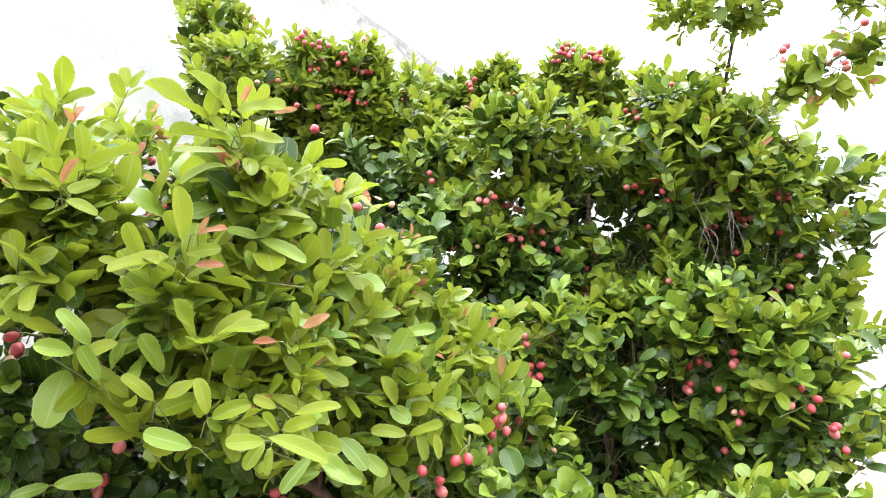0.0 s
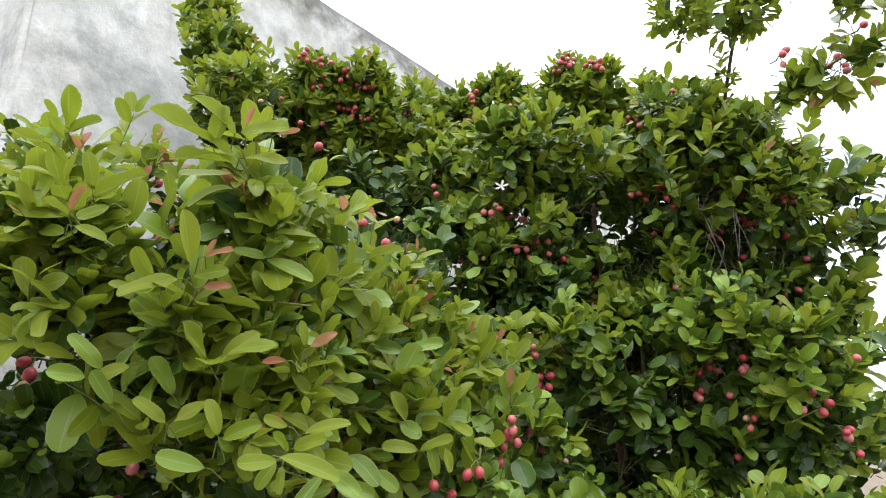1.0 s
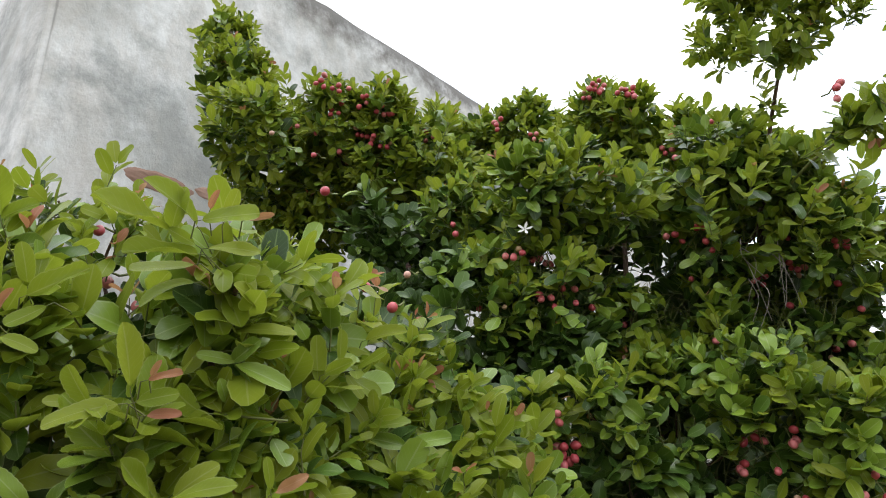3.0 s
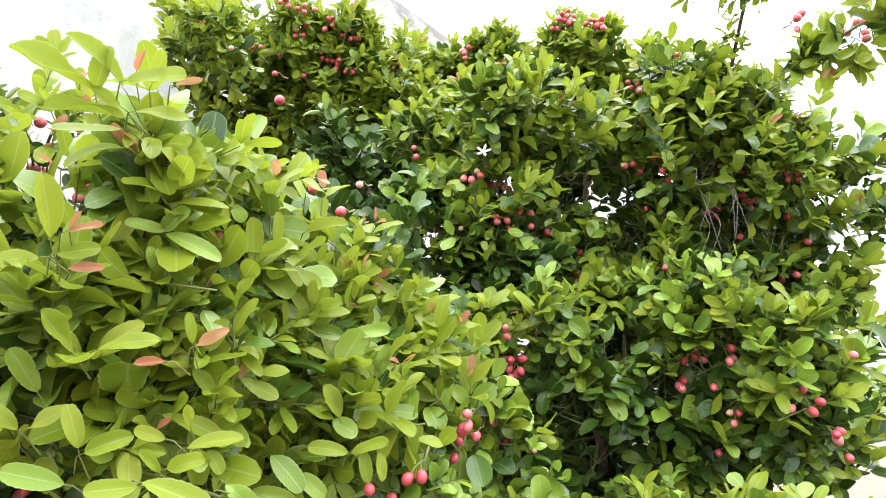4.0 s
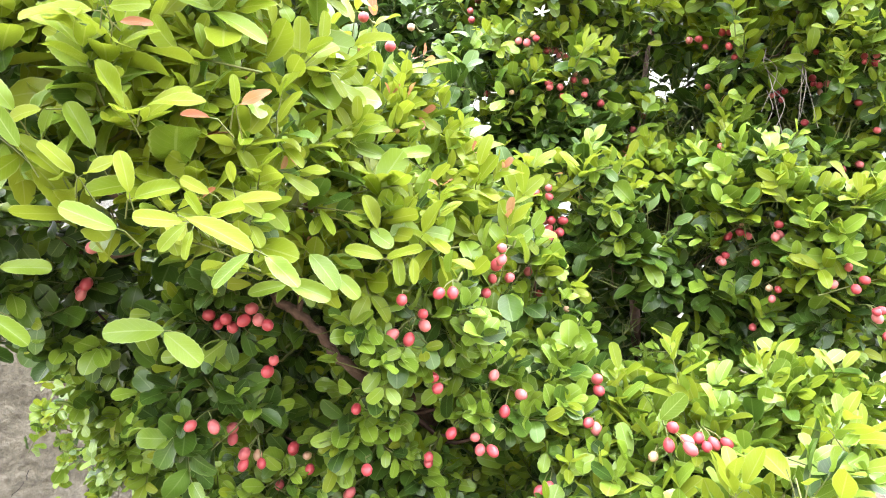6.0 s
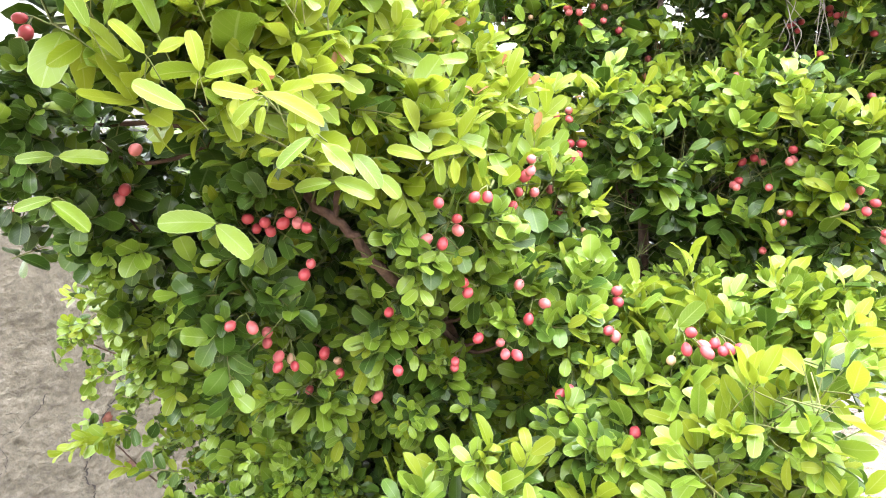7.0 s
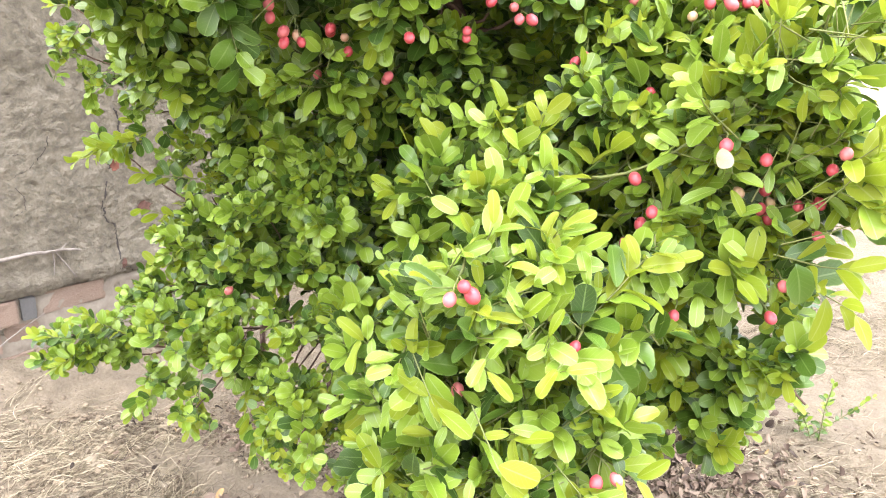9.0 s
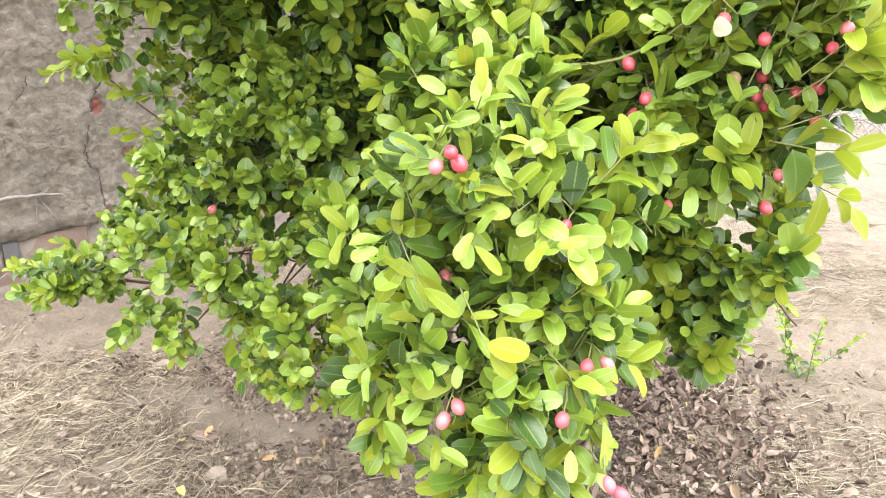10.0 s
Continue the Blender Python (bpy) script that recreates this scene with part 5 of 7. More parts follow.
LEAVES_NEAR_D = [
    (-0.181, 0.456, 1.357, -0.194, 0.438, 1.376, -88, 1), (-0.176, 0.458, 1.357, -0.150, 0.459, 1.373, 59, 1), (-0.139, 0.453, 1.345, -0.140, 0.442, 1.370, -130, 1), (-0.136, 0.455, 1.342, -0.109, 0.455, 1.353, 80, 1),
    (-0.155, 0.469, 1.323, -0.184, 0.447, 1.332, -74, 0), (-0.155, 0.461, 1.405, -0.167, 0.441, 1.429, -78, 1), (-0.136, 0.458, 1.405, -0.100, 0.459, 1.417, 57, 1), (-0.088, 0.430, 1.324, -0.111, 0.414, 1.322, -69, 1),
    (-0.086, 0.430, 1.326, -0.043, 0.434, 1.313, 46, 1), (-0.091, 0.439, 1.323, -0.102, 0.428, 1.308, -50, 1), (-0.087, 0.441, 1.320, -0.088, 0.432, 1.303, -4, 1), (-0.072, 0.496, 1.312, -0.092, 0.482, 1.289, -53, 0),
]
LEAVES_NEAR_E = [
    (-0.077, 0.536, 1.316, -0.048, 0.533, 1.295, 57, 0), (-0.086, 0.451, 1.330, -0.093, 0.440, 1.344, -101, 1), (-0.082, 0.452, 1.332, -0.057, 0.450, 1.337, 75, 1), (-0.080, 0.473, 1.343, -0.045, 0.472, 1.352, 53, 1),
    (-0.092, 0.469, 1.349, -0.107, 0.455, 1.355, -81, 1), (-0.078, 0.472, 1.357, -0.078, 0.463, 1.370, -142, 1), (-0.077, 0.465, 1.408, -0.075, 0.454, 1.425, -157, 1), (-0.071, 0.457, 1.406, -0.050, 0.452, 1.415, 91, 2),
    (-0.089, 0.454, 1.396, -0.102, 0.441, 1.395, -65, 2), (-0.015, 0.668, 1.330, -0.047, 0.653, 1.340, -71, 1), (-0.012, 0.668, 1.330, 0.022, 0.660, 1.341, 59, 1), (-0.003, 0.669, 1.335, 0.005, 0.659, 1.306, 18, 1),
]
LEAVES_NEAR_F = [
    (-0.029, 0.695, 1.361, -0.039, 0.680, 1.392, -97, 1), (0.011, 0.729, 1.361, 0.032, 0.715, 1.395, 92, 1), (-0.083, 0.658, 1.330, -0.050, 0.653, 1.304, 46, 0), (-0.032, 0.736, 1.442, -0.062, 0.718, 1.452, -86, 0),
    (-0.029, 0.736, 1.444, 0.015, 0.726, 1.450, 64, 0), (-0.003, 0.764, 1.403, 0.009, 0.749, 1.435, 123, 0), (-0.124, 0.514, 1.499, -0.145, 0.494, 1.504, -92, 0), (-0.127, 0.513, 1.499, -0.102, 0.505, 1.513, 104, 0),
    (-0.125, 0.514, 1.497, -0.083, 0.521, 1.481, 63, 0), (-0.133, 0.520, 1.470, -0.131, 0.506, 1.484, -145, 0), (-0.063, 0.686, 1.544, -0.023, 0.676, 1.555, 67, 1), (-0.078, 0.591, 1.498, -0.052, 0.583, 1.506, 94, 1),
]
LEAVES_NEAR_G = [
    (-0.193, 0.611, 1.253, -0.230, 0.579, 1.252, -74, 0), (-0.193, 0.611, 1.251, -0.159, 0.618, 1.227, 69, 0), (-0.098, 0.643, 1.299, -0.125, 0.624, 1.291, -74, 0), (-0.095, 0.643, 1.301, -0.056, 0.646, 1.290, 75, 0),
    (-0.061, 0.672, 1.313, -0.036, 0.670, 1.294, 67, 0), (-0.313, 0.553, 1.298, -0.328, 0.529, 1.292, -74, 0), (-0.310, 0.554, 1.298, -0.274, 0.568, 1.301, 73, 0), (-0.303, 0.541, 1.261, -0.317, 0.518, 1.250, -67, 0),
    (-0.303, 0.541, 1.258, -0.274, 0.553, 1.239, 65, 0), (0.014, 0.662, 1.331, 0.017, 0.657, 1.306, 5, 1), (-0.124, 0.529, 1.365, -0.079, 0.540, 1.354, 50, 1), (-0.118, 0.586, 1.330, -0.146, 0.561, 1.342, -89, 0),
]
LEAVES_FRONT_A = [
    (-0.014, 0.639, 0.835, -0.021, 0.617, 0.808, 13, 1), (-0.012, 0.638, 0.834, -0.037, 0.635, 0.863, -55, 0), (0.003, 0.609, 0.764, -0.030, 0.609, 0.793, -41, 1), (-0.004, 0.610, 0.765, 0.018, 0.588, 0.745, 18, 0),
    (-0.080, 0.695, 0.779, -0.106, 0.689, 0.807, -56, 1), (-0.076, 0.696, 0.779, -0.075, 0.695, 0.808, 144, 0), (-0.083, 0.694, 0.778, -0.089, 0.668, 0.750, 21, 1), (-0.071, 0.698, 0.781, -0.068, 0.679, 0.767, 21, 0),
    (0.090, 0.602, 0.852, 0.054, 0.598, 0.865, -31, 1), (0.090, 0.603, 0.855, 0.074, 0.604, 0.886, -60, 0), (0.090, 0.603, 0.857, 0.110, 0.600, 0.884, 62, 1), (0.057, 0.591, 0.818, 0.044, 0.572, 0.798, -11, 0),
]
LEAVES_FRONT_B = [
    (0.059, 0.586, 0.808, 0.085, 0.567, 0.793, 31, 1), (0.061, 0.591, 0.818, 0.078, 0.588, 0.840, 58, 0), (0.123, 0.584, 0.816, 0.105, 0.567, 0.797, -16, 1), (0.133, 0.600, 0.807, 0.159, 0.589, 0.819, 52, 0),
    (0.115, 0.605, 0.838, 0.122, 0.603, 0.867, 66, 1), (-0.011, 0.709, 0.941, 0.018, 0.697, 0.933, 52, 0), (0.036, 0.684, 0.912, 0.025, 0.678, 0.934, -88, 1), (0.034, 0.680, 0.894, 0.035, 0.677, 0.929, 112, 0),
    (0.048, 0.680, 0.895, 0.056, 0.673, 0.915, 96, 1), (0.102, 0.683, 0.922, 0.077, 0.679, 0.949, -72, 0), (0.125, 0.680, 0.923, 0.153, 0.670, 0.946, 67, 1), (0.125, 0.679, 0.918, 0.157, 0.666, 0.930, 57, 0),
]
LEAVES_FRONT_C = [
    (0.098, 0.656, 0.893, 0.093, 0.652, 0.917, -109, 1), (0.153, 0.663, 0.872, 0.146, 0.662, 0.906, -81, 0), (0.084, 0.595, 0.738, 0.060, 0.586, 0.741, -40, 1), (0.084, 0.597, 0.743, 0.114, 0.586, 0.749, 48, 0),
    (0.088, 0.592, 0.735, 0.127, 0.581, 0.744, 17, 1), (0.056, 0.609, 0.720, 0.085, 0.585, 0.703, -1, 0), (0.089, 0.601, 0.730, 0.087, 0.578, 0.711, 44, 1), (0.054, 0.624, 0.748, 0.041, 0.604, 0.731, -8, 0),
    (0.010, 0.617, 0.695, 0.017, 0.621, 0.723, 33, 0), (0.008, 0.626, 0.709, -0.023, 0.617, 0.719, -17, 1), (-0.050, 0.650, 0.641, -0.053, 0.620, 0.620, 34, 0), (-0.053, 0.653, 0.646, -0.074, 0.659, 0.684, -33, 1),
]
LEAVES_FRONT_D = [
    (-0.025, 0.655, 0.609, -0.025, 0.628, 0.593, 32, 1), (-0.031, 0.636, 0.584, -0.002, 0.612, 0.569, 9, 0), (-0.034, 0.637, 0.585, -0.056, 0.617, 0.583, -16, 1), (0.031, 0.619, 0.590, 0.028, 0.629, 0.624, 16, 0),
    (0.029, 0.614, 0.584, 0.032, 0.585, 0.567, -18, 1), (0.032, 0.607, 0.574, 0.062, 0.590, 0.574, 26, 0), (0.043, 0.641, 0.620, 0.078, 0.619, 0.611, 22, 0), (0.054, 0.641, 0.621, 0.092, 0.630, 0.629, 12, 0),
    (0.132, 0.621, 0.674, 0.109, 0.619, 0.687, -45, 1), (0.133, 0.624, 0.679, 0.159, 0.590, 0.655, 3, 0), (0.172, 0.608, 0.596, 0.139, 0.589, 0.582, -7, 1), (0.170, 0.607, 0.593, 0.189, 0.580, 0.585, 19, 0),
]
LEAVES_FRONT_E = [
    (0.324, 0.775, 1.016, 0.347, 0.755, 1.022, 48, 0), (0.369, 0.775, 1.006, 0.348, 0.755, 1.027, -60, 1), (0.373, 0.775, 1.009, 0.390, 0.755, 1.026, 59, 0), (0.375, 0.775, 1.006, 0.389, 0.755, 1.003, 41, 1),
    (0.356, 0.775, 1.003, 0.392, 0.755, 0.984, 48, 0), (0.365, 0.775, 0.973, 0.380, 0.755, 0.954, 38, 1), (0.353, 0.775, 0.973, 0.363, 0.755, 0.988, 59, 0), (0.350, 0.775, 0.979, 0.344, 0.755, 0.959, 5, 0),
    (0.313, 0.775, 0.970, 0.338, 0.755, 0.961, 42, 0), (0.273, 0.800, 0.975, 0.246, 0.780, 0.955, -26, 1), (0.270, 0.800, 0.977, 0.288, 0.780, 0.996, 59, 0), (0.261, 0.800, 0.983, 0.257, 0.780, 1.008, 152, 1),
]
LEAVES_FRONT_F = [
    (0.297, 0.775, 0.952, 0.258, 0.755, 0.947, -33, 0), (0.263, 0.800, 0.922, 0.289, 0.780, 0.922, 41, 0), (0.264, 0.800, 0.921, 0.234, 0.780, 0.908, -28, 0), (0.312, 0.775, 0.953, 0.325, 0.755, 0.930, 35, 1),
    (0.317, 0.775, 0.923, 0.340, 0.755, 0.940, 52, 0), (0.350, 0.775, 0.915, 0.339, 0.755, 0.880, -5, 1), (0.310, 0.775, 0.896, 0.335, 0.755, 0.884, 40, 0), (0.359, 0.775, 0.924, 0.378, 0.755, 0.913, 39, 3),
    (0.390, 0.775, 0.913, 0.398, 0.755, 0.926, 53, 1), (0.404, 0.775, 0.911, 0.423, 0.755, 0.907, 40, 0), (0.409, 0.775, 0.889, 0.442, 0.755, 0.899, 44, 1), (0.394, 0.775, 0.944, 0.400, 0.755, 0.920, 27, 0),
]
LEAVES_FRONT_G = [
    (0.422, 0.775, 0.963, 0.391, 0.755, 0.960, -26, 1), (0.413, 0.775, 0.950, 0.430, 0.755, 0.936, 40, 0), (0.416, 0.775, 0.995, 0.377, 0.755, 1.006, -39, 1), (0.437, 0.775, 0.915, 0.442, 0.755, 0.903, 28, 0),
    (0.300, 0.775, 1.012, 0.316, 0.755, 1.032, 64, 1), (0.301, 0.775, 0.963, 0.300, 0.755, 0.983, 83, 0), (0.358, 0.775, 0.957, 0.363, 0.755, 0.946, 25, 3),
]
LEAVES_FRONT_H = [
    (0.321, 0.785, 1.087, 0.302, 0.765, 1.133, -125, 1), (0.335, 0.785, 1.092, 0.314, 0.765, 1.128, -105, 0), (0.358, 0.785, 1.088, 0.329, 0.765, 1.124, -86, 1), (0.282, 0.785, 1.085, 0.276, 0.765, 1.123, -177, 0),
    (0.304, 0.785, 1.080, 0.300, 0.765, 1.115, 164, 1), (0.354, 0.785, 1.104, 0.377, 0.765, 1.113, 52, 0), (0.364, 0.785, 1.117, 0.361, 0.765, 1.142, 134, 1), (0.383, 0.785, 1.127, 0.386, 0.765, 1.152, 106, 0),
]
LEAVES_FRONT_I = [
    (0.397, 0.785, 1.101, 0.407, 0.765, 1.128, 87, 1), (0.406, 0.785, 1.118, 0.426, 0.765, 1.136, 62, 0), (0.413, 0.785, 1.119, 0.428, 0.765, 1.095, 43, 1), (0.401, 0.785, 1.083, 0.416, 0.765, 1.093, 54, 0),
    (0.376, 0.785, 1.073, 0.352, 0.765, 1.057, -22, 1), (0.266, 0.785, 1.033, 0.290, 0.765, 1.049, 54, 0), (0.296, 0.785, 1.011, 0.289, 0.765, 1.042, -167, 1), (0.301, 0.785, 1.030, 0.317, 0.765, 1.044, 56, 0),
]


def planted_shoots(growth, rows, young, flush):
    """Single leading shoots: from a foot to a tip, with a leaf size."""
    for x0, y0, z0, x1, y1, z1, lf in rows:
        a, b = np.array((x0, y0, z0)), np.array((x1, y1, z1))
        d, l = unit(b - a), float(np.linalg.norm(b - a))
        growth.shoots([a - d * 0.03], [d], [l + 0.03], [lf], [young], flush, 0.34, 0.9, 0.7)


def behind(rows, deep, gap=(0.40, 1.65, 1.84)):
    """The far half of a shrub: clumps set back from its open side, leaving the see-through gap free."""
    out = []
    eye, g0 = np.array((0.05, 0.0, 1.28)), np.array(gap)
    line = unit(g0 - eye)
    for x, y, z, r in rows:
        c = np.array((x, y, z)) + unit(np.array((x, y, z)) - eye) * deep * np.array((1, 1, 0.6))
        rel = c - eye
        aside = np.linalg.norm(rel - (rel @ line) * line)
        if aside > r + 0.05 and c[0] < 0.485 * c[1] and c[2] - r * 0.8 > 0.05 and 0.84 * c[0] - 0.545 * c[1] + 2.0 > r:
            out.append((c[0], c[1], c[2], r * 0.95))
    return out


# dark openings between the rear shrub's boughs: x, y, z, radius
HOLLOWS = [
    (0.26, 1.25, 1.30, 0.055), (0.29, 1.40, 1.33, 0.050), (0.25, 1.25, 1.37, 0.040),
    (0.38, 1.39, 1.78, 0.051), (0.32, 1.44, 1.84, 0.050), (0.42, 1.41, 1.71, 0.044), (0.19, 1.23, 1.51, 0.039),
    (0.12, 1.14, 1.48, 0.030), (0.61, 1.40, 1.71, 0.056), (0.72, 1.41, 1.70, 0.041), (0.37, 1.36, 1.50, 0.043),
    (0.54, 1.35, 1.53, 0.037), (0.32, 1.38, 1.28, 0.054), (0.34, 1.42, 1.39, 0.042), (0.58, 1.40, 1.86, 0.041),
    (0.47, 1.39, 1.43, 0.030), (-0.17, 1.86, 2.13, 0.083), (-0.33, 1.89, 2.12, 0.085), (0.18, 1.54, 1.86, 0.053),
    (0.21, 1.22, 1.31, 0.055), (0.35, 1.30, 1.49, 0.036), (0.60, 1.36, 1.54, 0.040), (0.41, 1.28, 1.41, 0.028), (0.74, 1.36, 1.48, 0.030), (0.50, 1.30, 1.44, 0.026),
]

rear = shrub_root("fruit_shrub", 0.4, 1.9, "tall dense green shrub with bunches of red berries beside a wall")
g = Growth(11)
g.clumps(REAR_TOP, 0.038, 0.8, 0.05, 1.0, REAR_MID, shaded=0.16)
g.clumps(REAR_MID, 0.039, 0.58, 0.06, 0.78, REAR_TOP + REAR_LOW, shaded=0.3)
g.clumps(REAR_EDGE, 0.040, 0.4, 0.05, 0.28, least=2)
g.clumps(REAR_LOW, 0.038, 0.32, 0.02, 0.55, REAR_MID, shaded=0.45)
# mostly dark green: the shade of the inner gaps is coloured in
g.clumps(REAR_FILL + REAR_DEEP, 0.040, 0.05, 0.0, 0.7, REAR_MID, shaded=2.0)
g.clumps(BRANCH, 0.031, 1.0, 0.05, 0.40, least=2, shaded=0.1)
# backing clumps, coloured dark as if in the shrub's own shade
g.clumps(behind(REAR_TOP + REAR_MID + REAR_LOW, 0.42), 0.052, 0.0, 0.0, 0.6, (), 1.0, shaded=3.0)
g.clumps(behind(REAR_MID + REAR_LOW, 0.68), 0.056, 0.0, 0.0, 0.5, (), 1.0, shaded=3.0)
planted_shoots(g, SHOOTS_REAR, 1.0, 0.3)
leaves(g, rear, singles=200, bunches=FRUIT_REAR_A + FRUIT_REAR_B + FRUIT_REAR_TOP + FRUIT_BRANCH, hollows=HOLLOWS)
fruits(rear, FRUIT_REAR_A + FRUIT_REAR_B, 1)
fruits(rear, FRUIT_REAR_TOP + FRUIT_BRANCH, 2, 0.0074)
flower(rear, 0.124, 1.25, 1.853)
limb(rear, "trunk", [(0.55, 2.0, 0.0), (0.52, 1.95, 0.7), (0.60, 1.75, 1.4), (0.66, 1.50, 1.95), (0.70, 1.25, 2.31)], 0.018, 0.002)
limb(rear, "trunk", [(0.45, 2.02, 0.0), (0.25, 2.0, 0.8), (-0.05, 1.95, 1.7), (-0.4, 1.85, 2.35)], 0.024, 0.005)
limb(rear, "trunk", [(0.50, 1.98, 0.0), (0.45, 1.75, 0.7), (0.35, 1.6, 1.4), (0.40, 1.68, 2.2)], 0.022, 0.004)
limb(rear, "branch", [(0.62, 1.70, 1.7), (0.66, 1.40, 1.93), (0.709, 1.127, 1.955), (0.759, 1.042, 1.969), (0.81, 0.98, 1.985)], 0.0035, 0.0018, 6, "slim green arching branch", TWIG)
limb(rear, "branch", [(-0.4, 1.85, 2.35), (-0.62, 1.85, 2.55), (-0.74, 1.8, 2.80)], 0.007, 0.002, 6)
limb(rear, "branch", [(0.45, 1.75, 0.7), (0.75, 1.65, 1.1), (0.95, 1.6, 1.5)], 0.009, 0.003, 6)
for i in range(9):
    a = random.Random(i)
    x, z = 0.60 + a.uniform(-0.05, 0.05), 1.80 + a.uniform(-0.04, 0.06)
    limb(rear, "dry_twig", [(x, 1.42, z), (x + a.uniform(-0.02, 0.03), 1.385, z - 0.05), (x + a.uniform(-0.03, 0.05), 1.39, z - a.uniform(0.09, 0.17))], 0.0011, 0.0006, 5, "bare grey dead twig", DRY_WOOD)

boughs(rear, REAR_MID + REAR_LOW[::2], [(0.52, 1.95, 0.7), (0.60, 1.75, 1.4), (0.66, 1.50, 1.95), (0.25, 2.0, 0.8), (-0.05, 1.95, 1.7), (0.45, 1.75, 0.7), (0.35, 1.6, 1.4), (0.40, 1.68, 2.0)])

STEM = [(-0.158, 0.773, 1.293), (-0.129, 0.774, 1.275), (-0.101, 0.784, 1.249), (-0.070, 0.804, 1.215)]
BARE_STEM = [(*STEM[3], 3), (*STEM[2], 3), (*STEM[1], 3), (*STEM[0], 2)]

near = shrub_root("fruit_shrub", -0.2, 1.0, "spreading green shrub with yellow-green shoots and pink berries")
g = Growth(12)
g.clumps(NEAR_TOP, 0.037, 0.85, 0.22, 0.74, NEAR_MID + NEAR_FAR, shaded=0.15)
g.clumps(NEAR_LEFT, 0.037, 0.8, 0.25, 0.75, NEAR_TOP + NEAR_FAR, shaded=0.15)
g.clumps(NEAR_FAR, 0.032, 0.8, 0.45, 0.36, NEAR_TOP, shaded=0.2, lift=0.7)
g.clumps(NEAR_MID, 0.038, 0.85, 0.15, 0.8, NEAR_TOP + NEAR_LOW, shaded=0.2)
# clumps under the canopy: its shade is given by darker leaf colour
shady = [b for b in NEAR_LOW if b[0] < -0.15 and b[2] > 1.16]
g.clumps(shady, 0.031, 0.1, 0.0, 0.8, NEAR_MID + NEAR_LOW, shaded=0.9, broad=1.1, lift=0.2)
g.clumps([b for b in NEAR_LOW if b not in shady], 0.031, 0.22, 0.03, 0.9, NEAR_MID + LOW_LEFT, shaded=0.24, broad=1.12, lift=0.2)
# filling and backing leaves, darkened by colour like a shaded interior
g.clumps(NEAR_FILL, 0.031, 0.22, 0.0, 0.85, NEAR_LOW + FRONT, shaded=0.42)
g.clumps(behind([b for b in NEAR_LOW + LOW_LEFT[:8] + NEAR_FILL if b[0] > -0.45], 0.20), 0.036, 0.0, 0.0, 0.6, (), 1.0, shaded=2.0)
g.clumps(behind(NEAR_TOP[6:] + NEAR_MID + [b for b in NEAR_LEFT if b[2] < 1.6], 0.27), 0.048, 0.0, 0.0, 0.55, (), 1.0, shaded=2.0)
planted_shoots(g, SHOOTS_NEAR, 1.0, 0.4)
leaves(g, near, singles=210, single_leaves=LEAVES_NEAR_A + LEAVES_NEAR_B + LEAVES_NEAR_C + LEAVES_NEAR_D + LEAVES_NEAR_E + LEAVES_NEAR_F + LEAVES_NEAR_G, bunches=FRUIT_NEAR_A + FRUIT_NEAR_B + FRUIT_LOW + BARE_STEM)
fruits(near, FRUIT_NEAR_A + FRUIT_NEAR_B + FRUIT_LOW, 3, 0.0066)
flower(near, -0.385, 0.70, 1.672)
flower(near, -0.43, 0.78, 1.70, 0.013)
limb(near, "trunk", [(-0.02, 1.45, 0.0), (0.0, 1.42, 0.6), (0.01, 1.25, 1.0), (-0.02, 0.97, 1.16), STEM[3], STEM[2], STEM[1], STEM[0], (-0.24, 0.80, 1.38)], 0.0085, 0.0045, 9, "dark brown forked woody stem")
limb(near, "trunk", [(-0.06, 1.46, 0.0), (-0.2, 1.4, 0.6), (-0.3, 1.15, 1.1), (-0.27, 0.80, 1.37), (-0.29, 0.68, 1.42)], 0.013, 0.005)
limb(near, "branch", [STEM[1], (-0.128, 0.775, 1.315), (-0.125, 0.76, 1.40)], 0.0042, 0.003, 6)
limb(near, "branch", [(-0.285, 0.757, 1.378), (-0.32, 0.70, 1.39), (-0.36, 0.66, 1.41)], 0.005, 0.003, 6)
limb(near, "branch", [(-0.285, 0.757, 1.372), (-0.34, 0.73, 1.366), (-0.42, 0.72, 1.36)], 0.004, 0.002, 6)
limb(near, "branch", [(-0.27, 0.78, 1.37), (-0.2, 0.62, 1.47), (-0.12, 0.5, 1.56)], 0.006, 0.002, 6)
limb(near, "branch", [(-0.27, 0.78, 1.37), (-0.45, 0.8, 1.6), (-0.65, 0.85, 1.82)], 0.006, 0.002, 6)

boughs(near, NEAR_LOW + NEAR_MID[::2] + NEAR_FAR, [(0.0, 1.42, 0.6), (0.01, 1.25, 1.0), (-0.03, 0.97, 1.15), (-0.2, 1.4, 0.6), (-0.3, 1.15, 1.1), (-0.27, 0.8, 1.37), (-0.45, 0.8, 1.6), (-0.2, 0.62, 1.47), (-0.1, 1.05, 1.12), (-0.36, 1.0, 1.22), (0.06, 1.1, 1.2)])

front = shrub_root("fruit_shrub", 0.2, 1.0, "low bushy shrub with bright green leaves and pink berries")
g = Growth(13)
g.clumps(FRONT, 0.038, 0.38, 0.0, 0.9, RIGHT_SIDE, shaded=0.22, broad=0.88, lift=0.15, face=0.28)
g.clumps(FRONT_HANG, 0.037, 0.5, 0.0, 0.8, FRONT, shaded=0.2, broad=0.85, lift=-0.45)
g.clumps(RIGHT_SIDE, 0.037, 0.5, 0.01, 0.9, FRONT, shaded=0.14, broad=0.95, lift=0.3, face=0.18)
